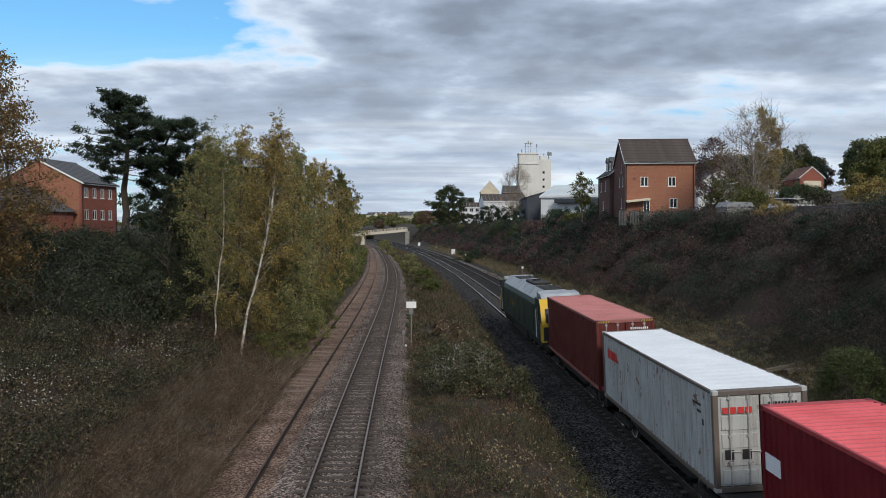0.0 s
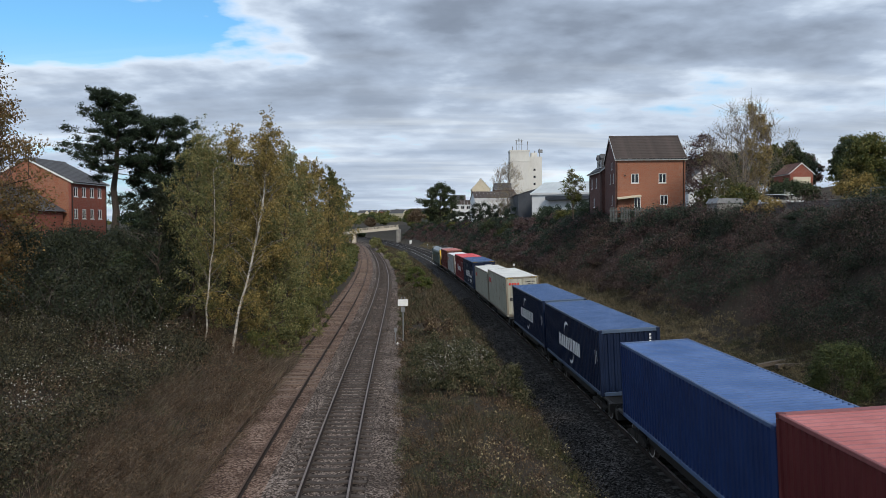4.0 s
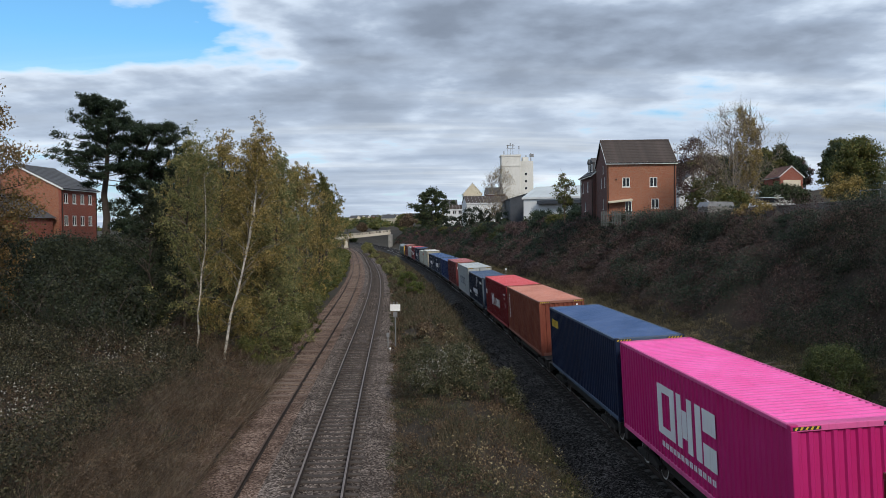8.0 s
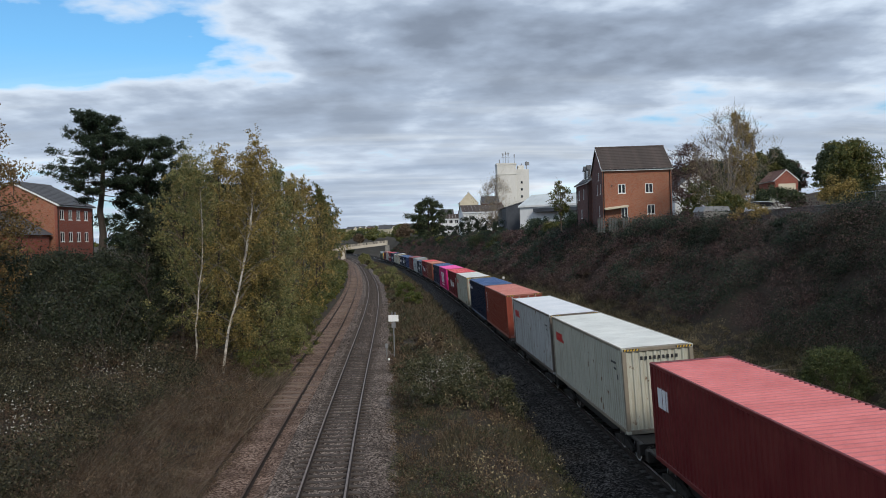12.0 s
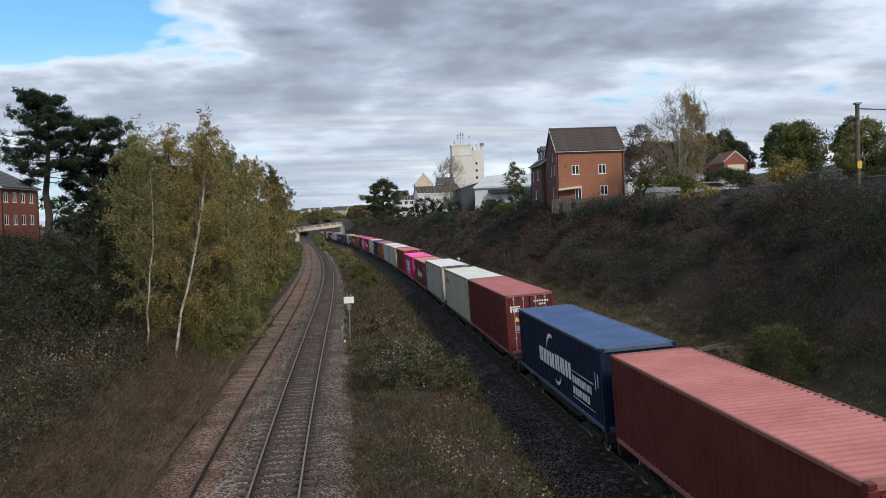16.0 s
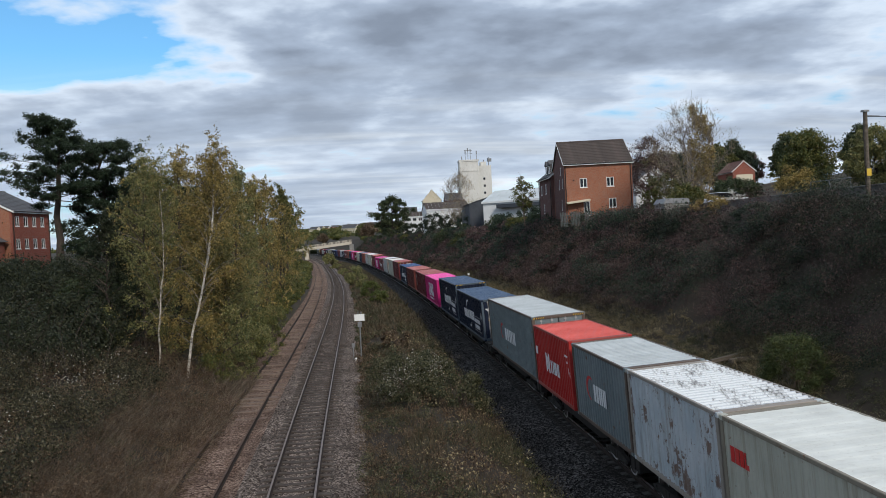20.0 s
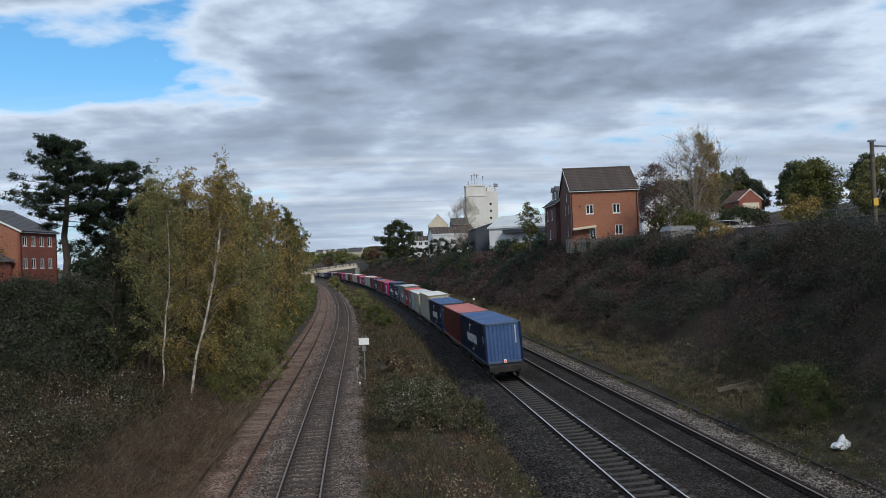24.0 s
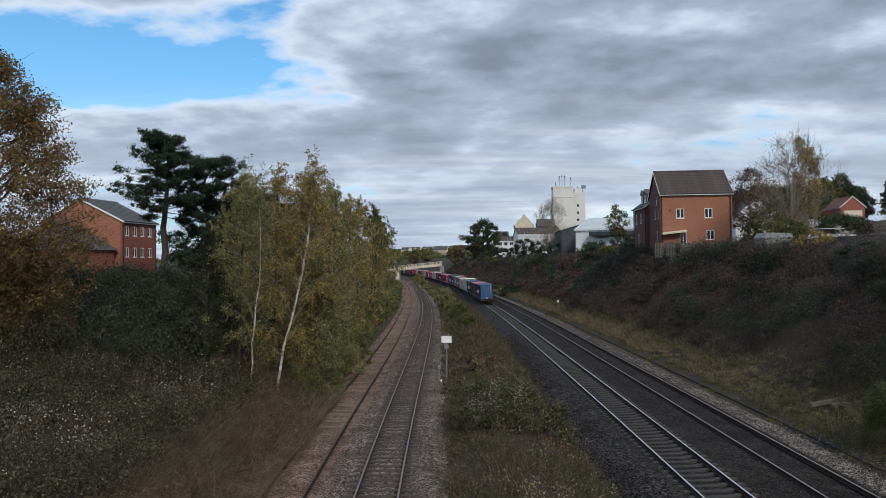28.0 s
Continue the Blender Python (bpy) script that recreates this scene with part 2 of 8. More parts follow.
def setting(name, me, label, category, mat=None):
    ob = new(name, me.mesh(name) if isinstance(me, Build) else me)
    if mat and not ob.data.materials:
        ob.data.materials.append(mat)
    return tagged(ob, label, category, kind="structure")


rng = np.random.default_rng(7)

# ------------------------------------------------------------ the lines of the tracks
def x_main(y):
    """Centre of the near main line: a long left-hand curve."""
    y = np.asarray(y, float)
    c = np.clip(y, -750, 800)
    q = np.clip((c - 55) / 80, 0, 1)
    return 8.79 - 0.028 * c - 1.3146e-4 * c ** 2 + (y - c) * (-0.028 - 2.6292e-4 * c) + 0.3 * q * q * (3 - 2 * q)


FIT_A = np.polyfit([15, 28.4, 41.6, 49.7, 61.3, 76.6, 99.4, 133.4, 173, 230, 299, 330, 355], [-2.85, -3.54, -4.19, -4.53, -4.9, -5.38, -6.31, -8.23, -11.15, -15.85, -22.5, -25.9, -28.9], 5)


def x_branch(y):
    """Centre of the branch line: straight past the bridge, then bending left."""
    y = np.asarray(y, float)
    c = np.clip(y, 18, 345)
    return np.polyval(FIT_A, c) + (y - c) * np.polyval(np.polyder(FIT_A), c)


def x_siding(y):
    """Centre of the disused siding left of the branch."""
    q = np.clip((np.asarray(y, float) - 55) / 90, 0, 1)
    return x_branch(y) - 3.32 - 0.4 * q * q * (3 - 2 * q)


DOWN_U = 3.9          # the far main line, right of the near one
BRANCH_Z = -0.4
YS = np.linspace(-760, 1000, 3521)
ARC = np.concatenate([[0], np.cumsum(np.hypot(np.diff(YS), np.diff(x_main(YS))))])
ARC -= np.interp(0.0, YS, ARC)


def on_main(s):
    """Place and heading on the near main line at arc length s from abreast of the camera."""
    y = float(np.interp(s, ARC, YS))
    x = float(x_main(y))
    slope = float(x_main(y + 0.5) - x_main(y - 0.5))
    return x, y, math.degrees(math.atan2(-slope, 1.0))


# ------------------------------------------------------------ the ground
U_KEYS = [-1e4, -400, -9, -6.5, -5.0, -4.0, -3.0, 7.4, 7.9, 8.6, 10.5, 12.5, 17.3, 19, 38, 60, 95, 400, 1e4]
U_Z = [-0.4, -0.4, -0.5, -0.15, -0.2, -0.5, -0.8, -0.8, -0.5, -0.3, 0.7, 2.4, 7.7, 8.5, 9.1, 11.5, 16.4, 22, 26]
W_KEYS = [-1e4, -400, -120, -45, -26, -17, -11, -8, -5.6, -5.0, 2.2, 3.0, 1e4]
W_Z = [10, 9, 7, 4.6, 2.6, 1.5, 0.7, 0.15, -0.5, -0.85, -0.85, -0.5, -0.5]


def ground_z(x, y):
    x, y = np.asarray(x, float), np.asarray(y, float)
    u, w = x - x_main(y), x - x_branch(y)
    zu, zw = np.interp(u, U_KEYS, U_Z), np.interp(w, W_KEYS, W_Z)
    left = np.where(w < 0, zw, np.minimum(zw, zu) + 0 * zu)
    mid = (w > 2.2) & (u < -3.0)
    z = np.where(u > -3.0, zu, left)
    z = np.where(mid, zu * np.clip((w - 2.2) / 2.0, 0, 1) - 0.85 * (1 - np.clip((w - 2.2) / 2.0, 0, 1)), z)
    far = np.clip((np.hypot(x, y) - 700) / 2200, 0, 1)
    z = z + far ** 1.5 * (24 + 12 * np.sin(x * 0.0021 + 1.0) + 7 * np.sin(x * 0.0063 + y * 0.001)) * np.clip((np.abs(u) - 40) / 200 + np.clip((y - 900) / 300, 0, 1), 0, 1)
    rough = np.clip((np.abs(u - 2) - 7.5) / 6, 0, 1) * np.clip((np.abs(w + 1.5) - 5) / 6, 0, 1)
    bumps = 0.45 * np.sin(x * 0.9 + 1.3 * np.sin(y * 0.31)) * np.sin(y * 0.53 + np.sin(x * 0.7)) + 0.25 * np.sin(x * 2.3 + y * 0.4) * np.sin(y * 1.7 - x * 0.5)
    mounds = np.clip((u - 9.8) / 2, 0, 1) * np.clip((19 - u) / 2, 0, 1) * (0.6 * np.sin(u * 1.1 + y * 0.35 + 2 * np.sin(y * 0.17)) * np.sin(y * 0.62 - u * 0.4 + np.sin(u * 0.9)))
    return z + rough * bumps + mounds


def build_ground():
    near = np.arange(-48, 66.1, 0.8)
    out = np.cumsum(1.0 * 1.17 ** np.arange(38))
    us = np.concatenate([-48 - out[::-1], near, 66.1 + out])
    ya = np.arange(-8, 170, 1.1)
    far = 170 + np.cumsum(1.6 * 1.055 ** np.arange(90))
    back = -8 - np.cumsum(3.0 * 1.1 ** np.arange(36))
    ys = np.concatenate([back[::-1], ya, far[far < 4600]])
    U, Y = np.meshgrid(us, ys)
    X = U + x_main(Y)
    Z = ground_z(X, Y)
    n, m = U.shape
    idx = np.arange(n * m).reshape(n, m)
    faces = np.stack([idx[:-1, :-1], idx[:-1, 1:], idx[1:, 1:], idx[1:, :-1]], -1).reshape(-1, 4)
    mat = mottled("earth", (0.02, 0.015, 0.011), (0.042, 0.032, 0.022), 0.25, 3.5, 0.95, 0.5, 0.15, third=(0.036, 0.038, 0.02))
    me = mesh_np("ground", np.stack([X, Y, Z], -1).reshape(-1, 3), faces, mat, True)
    setting("ground", me, "rough brown earth of a railway cutting with leaf litter", "ground")


build_ground()


# ------------------------------------------------------------ ballast and rails
def sweep(profile, xs, zs, ys):
    """A profile of (across, up) points swept along y."""
    P = np.array(profile)
    V = np.stack([xs[:, None] + P[None, :, 0], np.repeat(ys[:, None], len(P), 1), zs[:, None] + P[None, :, 1]], -1)
    n, k = V.shape[:2]
    i = np.arange(n * k).reshape(n, k)
    return V.reshape(-1, 3), np.stack([i[:-1, :-1], i[:-1, 1:], i[1:, 1:], i[1:, :-1]], -1).reshape(-1, 4)


def stones(name, tones, scale):
    def build(nt, b):
        v = coords(nt)
        vo = nt.nodes.new("ShaderNodeTexVoronoi")
        vo.inputs["Scale"].default_value = scale
        nt.links.new(v, vo.inputs["Vector"])
        sep = nt.nodes.new("ShaderNodeSeparateColor")
        nt.links.new(vo.outputs["Color"], sep.inputs[0])
        stain = noise_node(nt, v, 0.5, 5, 0.6)
        c = ramp(nt, sep.outputs[0], [((i + 0.5) / len(tones), t) for i, t in enumerate(tones)])
        c = mix_rgb(nt, ramp(nt, stain, [(0.4, (0, 0, 0)), (0.7, (0.7, 0.7, 0.7))]), c, tones[0])
        nt.links.new(c, b.inputs["Base Color"])
        add_bump(nt, b, vo.outputs["Distance"], 0.7, 0.035)
    return material(name, build, 0.95, 0, 0.1)


def loose_stones(name, n, y0, y1, lo, hi, line, top, z0, mat, seed):
    """Angular ballast stones lying loose on the bed."""
    r = np.random.default_rng(seed)
    y = y0 * (y1 / y0) ** r.random(n)
    d = r.uniform(lo, hi, n)
    keep = np.abs(np.abs(d) - 0.7525) > 0.13
    y, d = y[keep], d[keep]
    n = len(y)
    s = r.uniform(0.018, 0.042, n) * np.clip(y / 45, 1, 2)
    c = np.stack([line(y) + d, y, top(d) + z0 + s * 0.3], 1)
    k = np.array([(1, 0, 0), (0, 1, 0), (-1, 0, 0), (0, -1, 0), (0, 0, 0.8), (0, 0, -0.8)])
    V = c[:, None, :] + (k[None] + r.normal(0, 0.28, (n, 6, 3))) * s[:, None, None]
    f = np.array([(0, 1, 4), (1, 2, 4), (2, 3, 4), (3, 0, 4), (1, 0, 5), (2, 1, 5), (3, 2, 5), (0, 3, 5)])
    F = (6 * np.arange(n)[:, None, None] + f[None]).reshape(-1, 3)
    tagged(new(name, mesh_np(name, V.reshape(-1, 3), F, mat)), "loose angular ballast stones beside the rails", "ballast", kind="stuff")


LINE_Y = np.concatenate([np.arange(-720, -20, 10.0), np.arange(-20, 160, 1.0), np.arange(160, 520, 4.0), np.arange(520, 800, 20.0)])
BR_Y = np.concatenate([np.arange(-60, -20, 10.0), np.arange(-20, 160, 1.0), np.arange(160, 471, 4.0)])


def build_lines():
    main_stone = stones("ballast_main", [(0.008, 0.0065, 0.0057), (0.0145, 0.012, 0.0106), (0.026, 0.022, 0.02), (0.075, 0.066, 0.06)], 20)
    pale_stone = stones("ballast_pale", [(0.02, 0.017, 0.015), (0.055, 0.047, 0.042), (0.13, 0.112, 0.1), (0.36, 0.32, 0.29)], 16)
    branch_stone = stones("ballast_branch", [(0.026, 0.0195, 0.016), (0.078, 0.06, 0.05), (0.142, 0.112, 0.095), (0.33, 0.272, 0.235)], 18)
    dirt_stone = stones("siding_dirt", [(0.042, 0.025, 0.018), (0.12, 0.074, 0.053), (0.2, 0.132, 0.1), (0.34, 0.25, 0.2)], 18)
    cess_stone = stones("ballast_cess", [(0.0065, 0.0058, 0.0054), (0.0145, 0.0128, 0.012), (0.03, 0.027, 0.0255), (0.11, 0.102, 0.098)], 17)
    xs = x_main(LINE_Y)
    zero = np.zeros_like(xs)
    cess = [(-3.6, -0.75), (-3.1, -0.62), (-2.0, -0.26), (-1.36, -0.17)]
    setting("ballast_cess", mesh_np("ballast_cess", *sweep(cess, xs, zero, LINE_Y), cess_stone), "grey-brown stone ballast sloping down beside the main line", "ballast")
    bed = [(-1.36, -0.17), (-1.0, -0.185), (-0.9, -0.205), (1.2, -0.16), (1.35, -0.15), (2.0, -0.22), (2.7, -0.17), (2.8, -0.175), (5.0, -0.115), (5.15, -0.11), (5.25, -0.12)]
    setting("ballast_bed", mesh_np("ballast_bed", *sweep(bed, xs, zero, LINE_Y), main_stone), "dark grey stone ballast under the main line", "ballast")
    sh = [(5.25, -0.124), (6.2, -0.2), (6.9, -0.42), (7.5, -0.75)]
    setting("ballast_shoulder", mesh_np("ballast_shoulder", *sweep(sh, xs, zero, LINE_Y), pale_stone), "pale fresh stone ballast beside the main line", "ballast")
    loose_stones("shoulder_stones", 9000, 24, 150, 5.3, 7.3, x_main, lambda d: np.interp(d, [5.25, 6.2, 6.9, 7.5], [-0.12, -0.2, -0.42, -0.75]), 0, pale_stone, 61)
    loose_stones("verge_stones", 3600, 20, 42, 7.2, 9.2, x_main, lambda d: np.interp(d, [7.2, 7.9, 8.6, 9.4], [-0.62, -0.5, -0.3, 0.1]), 0, pale_stone, 67)
    loose_stones("ballast_stones", 7000, 18, 90, -3.4, -1.4, x_main, lambda d: np.interp(d, [-3.6, -3.1, -2.0, -1.35], [-0.75, -0.62, -0.26, -0.2]), 0, cess_stone, 63)
    loose_stones("branch_stones", 9000, 15, 110, -1.9, 2.9, x_branch, lambda d: np.interp(d, [-1.9, -1.35, -1.2, 1.2, 1.35, 1.9, 2.4, 3.0], [-0.57, -0.56, -0.615, -0.615, -0.565, -0.6, -0.75, -1.0]), 0, branch_stone, 65)
    xb = x_branch(BR_Y)
    zb = np.full_like(xb, BRANCH_Z)
    bed = [(-1.95, -0.5), (-1.9, -0.17), (-1.35, -0.16), (-1.2, -0.215), (1.2, -0.215), (1.35, -0.165), (1.9, -0.2), (2.4, -0.35), (3.0, -0.6)]
    setting("branch_ballast", mesh_np("branch_ballast", *sweep(bed, xb, zb, BR_Y), branch_stone), "brownish stone ballast under the branch line", "ballast")
    bed = [(-5.9, -0.6), (-5.4, -0.32), (-4.8, -0.22), (-4.6, -0.25), (-2.2, -0.25), (-1.95, -0.18), (-1.9, -0.175)]
    setting("siding_bed", mesh_np("siding_bed", *sweep(bed, xb, zb, BR_Y), dirt_stone), "brown dirty ballast under the disused siding", "ballast")
    worn = mottled("worn_rail", (0.62, 0.62, 0.62), (0.75, 0.75, 0.75), 5, 60, 0.32, 0.0, 0.001, 0.85)
    rusty = mottled("rusty_rail", (0.05, 0.03, 0.022), (0.12, 0.074, 0.054), 4, 40, 0.75, 0.2, 0.004, 0.3)
    dull = mottled("dull_rail", (0.24, 0.2, 0.17), (0.38, 0.33, 0.29), 4, 40, 0.42, 0.05, 0.001, 0.7)
    brownish = mottled("brown_rail", (0.17, 0.13, 0.115), (0.27, 0.22, 0.195), 4, 40, 0.5, 0.05, 0.001, 0.5)
    web = mottled("rail_web", (0.014, 0.0095, 0.0075), (0.034, 0.023, 0.017), 4, 30, 0.85, 0.2, 0.004)

    def rails(name, label, xc, z0, cant, ys, head_mat, dx=0.0):
        t = thing(name, Matrix(), label, "railway track", kind="structure")
        for side in (-1, 1):
            z = np.full_like(xc, z0 + (cant if side > 0 else 0.0))
            x = xc + dx + side * 0.7525
            foot = [(-0.07, -0.16), (-0.07, -0.145), (-0.02, -0.13), (-0.018, -0.04), (-0.036, -0.03), (-0.036, -0.006), (0.036, -0.006), (0.036, -0.03), (0.018, -0.04), (0.02, -0.13), (0.07, -0.145), (0.07, -0.16)]
            r = part("rail", mesh_np("rail", *sweep(foot, x, z, ys), web), t)
            head = [(-0.034, -0.006), (-0.034, -0.001), (-0.026, 0.0), (0.026, 0.0), (0.034, -0.001), (0.034, -0.006)]
            part("running_surface", mesh_np("running_surface", *sweep(head, x, z + 0.004, ys), head_mat), r, label="worn rail head")
        return t
    up = rails("near_main_track", "polished steel rails on concrete sleepers of the near main line", xs, 0.0, 0.07, LINE_Y, worn)
    dn = rails("far_main_track", "steel rails of the far main line half sunk in dark ballast", xs, 0.0, 0.07, LINE_Y, dull, DOWN_U)
    br = rails("branch_track", "brown rails on worn sleepers of the single branch line", xb, BRANCH_Z, 0.0, BR_Y, brownish)
    old = rails("disused_siding", "rusty disused siding with rotting sleepers", x_siding(BR_Y), BRANCH_Z - 0.03, 0.0, BR_Y, rusty)
    # ballast fouled with rust and oil beside the rails, rail shadow painted in
    foul_shadow = stones("ballast_fouled", [(0.011, 0.0085, 0.007), (0.026, 0.02, 0.0165), (0.05, 0.039, 0.033), (0.13, 0.105, 0.09)], 20)
    for xc, z, w, side in ((xb, BRANCH_Z - 0.209, 0.17, -1), (xb, BRANCH_Z - 0.209, 0.17, 1)):
        strip = [(-w - 0.05, -0.004), (-w, 0.0), (w, 0.0), (w + 0.05, -0.004)]
        setting("fouled_ballast", mesh_np("fouled_ballast", *sweep(strip, xc + side * 0.7525, np.full_like(xc, z), BR_Y), foul_shadow), "oily ballast beside the rails, darkened further for their shadow", "ballast")

    concrete = mottled("sleeper_concrete", (0.028, 0.026, 0.024), (0.066, 0.061, 0.057), 3, 40, 0.9, 0.2)
    brown = mottled("sleeper_brown", (0.034, 0.026, 0.022), (0.085, 0.068, 0.058), 3, 30, 0.9, 0.3)
    wood = mottled("sleeper_wood", (0.085, 0.059, 0.046), (0.23, 0.172, 0.14), 3, 25, 0.95, 0.4, stretch=(0.3, 3, 3))
    sl = Build().prism([(-1.25, 0), (1.25, 0), (1.25, 0.17), (0.95, 0.2), (0.5, 0.2), (0.35, 0.17), (-0.35, 0.17), (-0.5, 0.2), (-0.95, 0.2), (-1.25, 0.17)], -0.13, 0.13).mesh("sleeper")
    st = Build().box(-1.3, -0.125, 0, 1.3, 0.125, 0.2, 0.02).mesh("timber")

    def lay(track, me, mat, xf, z, tilt, y0, count, step, skip=0.0, jit=0.0, sink=0.0):
        r = np.random.default_rng(len(track.name))
        spare = []
        for i in range(count):
            y = y0 + i * step
            if r.random() < skip:
                continue
            x = float(xf(y))
            yaw = math.degrees(math.atan2(-(float(xf(y + 0.5)) - float(xf(y - 0.5))), 1))
            m = pose(x + r.normal(0, jit), y + r.normal(0, jit), z - r.random() * sink, 0, tilt, yaw + r.normal(0, jit * 12))
            if i < 290:
                part("sleeper", me, track, mat, at=m)
            else:
                spare.append(m)
        if spare:
            b = Build()
            for m in spare:
                b.add([m @ v.co for v in me.vertices], [tuple(p.vertices) for p in me.polygons])
            ob = part("sleepers", b, track, mat)
            ob["kind"] = "stuff"
    return dict(up=up, dn=dn, br=br, old=old, lay=lay, sl=sl, st=st, concrete=concrete, brown=brown, wood=wood)


LINES = build_lines()

# ------------------------------------------------------------ the train
MOVERS = []
SPEED = 23.81
LATE = ([0, 23.3, 24, 25, 26, 28], [0, 0, 1.2, 2.2, 3.6, 6.6])   # it gains a little at the end
LEAN = -2.8                                                # the curve is canted


def runs(ob, s0, z=0.0):
    """Key a thing that rolls along the near main line; s0: its middle at 0 s."""
    rows = []
    for k in range(29):
        x, y, yaw = on_main(s0 + SPEED * k + float(np.interp(k, *LATE)))
        rows.append((k, pose(x, y, 0.035, 0, LEAN, yaw) @ Matrix.Translation((0, 0, z))))
    MOVERS.append((ob, rows))
    ob.matrix_basis = rows[0][1]


def corrugated(lo, hi, base, top, at, depth, pitch, axis):
    """A folded sheet: waves along lo..hi, straight from base to top, at the plane `at`, folded inwards by depth."""
    n = max(1, round((hi - lo) / pitch))
    step = (hi - lo) / n
    xs = []
    for i in range(n):
        a = lo + i * step
        xs += [(a, 0), (a + step * 0.3, 0), (a + step * 0.45, 1), (a + step * 0.85, 1)]
    xs.append((hi, 0))
    v, f = [], []
    for a, d in xs:
        p = at - math.copysign(depth * d, at)
        for q in (base, top):
            v.append({"side": (p, a, q), "end": (a, p, q), "roof": (q, a, p)}[axis])
    for i in range(len(xs) - 1):
        f.append((2 * i, 2 * i + 1, 2 * i + 3, 2 * i + 2))
    return Build().add(v, f)


BOXES = {}


def box_meshes(L, h):
    if (L, h) in BOXES:
        return BOXES[L, h]
    W, l = 1.219, L / 2
    d = {}
    d["left"] = corrugated(-l + 0.12, l - 0.12, 0.14, h - 0.09, -(W - 0.012), 0.036, 0.278, "side").mesh("side_panel")
    d["right"] = corrugated(-l + 0.12, l - 0.12, 0.14, h - 0.09, W - 0.012, 0.036, 0.278, "side").mesh("side_panel")
    d["roof"] = corrugated(-l + 0.25, l - 0.25, -W + 0.06, W - 0.06, h - 0.006, 0.045, 0.26, "roof").mesh("roof_panel")
    d["flat_roof"] = corrugated(-l + 0.25, l - 0.25, -W + 0.06, W - 0.06, h - 0.006, 0.007, 0.52, "roof").mesh("roof_panel")
    d["front"] = corrugated(-W + 0.12, W - 0.12, 0.14, h - 0.09, l - 0.03, 0.045, 0.25, "end").mesh("front_panel")
    d["rear"] = corrugated(-W + 0.12, W - 0.12, 0.14, h - 0.09, -(l - 0.03), 0.045, 0.25, "end").mesh("rear_panel")
    fr = Build()
    for sx in (-1, 1):
        x0, x1 = sorted((sx * W, sx * (W - 0.07)))
        fr.box(x0, -l + 0.1, 0, x1, l - 0.1, 0.145, 0.012)
        fr.box(x0, -l + 0.1, h - 0.1, x1, l - 0.1, h - 0.002, 0.012)
    for sy in (-1, 1):
        y0, y1 = sorted((sy * l, sy * (l - 0.1)))
        fr.box(-W + 0.1, y0, 0, W - 0.1, y1, 0.15, 0.012)
        fr.box(-W + 0.1, y0, h - 0.13, W - 0.1, y1, h - 0.004, 0.012)
        y0, y1 = sorted((sy * (l - 0.1), sy * (l - 0.26)))
        fr.box(-W + 0.07, y0, h - 0.03, W - 0.07, y1, h - 0.008)
    fr.box(-W + 0.06, -l + 0.1, 0.1, W - 0.06, l - 0.1, 0.13)
    d["frame"] = fr.mesh("frame")
    d["post"] = Build().box(-0.07, -0.07, 0.11, 0.07, 0.07, h - 0.11, 0.015).mesh("corner_post")
    d["casting"] = Build().box(-0.081, -0.089, 0, 0.081, 0.089, 0.118, 0.014).mesh("corner_casting")
    dr = Build().box(0.02, 0, 0.16, W - 0.14, 0.05, h - 0.14, 0.012)
    dh = (h - 0.3) / 5
    for k in range(5):
        z = 0.16 + k * dh
        dr.box(0.09, -0.022, z + 0.05, W - 0.2, 0.006, z + dh - 0.05, 0.008)
    d["door"] = dr.mesh("door")
    rod = Build().tube((0, -0.035, 0.16), (0, -0.035, h - 0.1), 0.019, n=7)
    for z in (0.2, 0.75, h * 0.55, h - 0.2):
        rod.box(-0.05, -0.06, z - 0.03, 0.05, -0.005, z + 0.03)
    rod.tube((0, -0.05, 1.05), (0.3, -0.055, 1.02), 0.014, n=5)
    d["rod"] = rod.mesh("locking_rod")
    BOXES[L, h] = d
    return d


STEEL = mottled("galvanised", (0.22, 0.22, 0.215), (0.42, 0.41, 0.4), 6, 50, 0.6, 0.1, 0.003, 0.15)
WHITE = paint("white_marking", (0.74, 0.75, 0.76), (0.66, 0.66, 0.66), 0.05, 0.5)
RED_MARK = paint("red_marking", (0.55, 0.03, 0.03), (0.5, 0.06, 0.05), 0.05, 0.5)
NAVY_MARK = paint("navy_marking", (0.02, 0.03, 0.08), (0.03, 0.04, 0.1), 0.05, 0.5)
YELLOW_MARK = paint("yellow_marking", (0.68, 0.45, 0.05), (0.6, 0.4, 0.06), 0.05, 0.5)
GREY_MARK = plain("grey_marking", (0.2, 0.2, 0.2), 0.6)
BLACK_MARK = plain("black_marking", (0.02, 0.02, 0.022), 0.5)
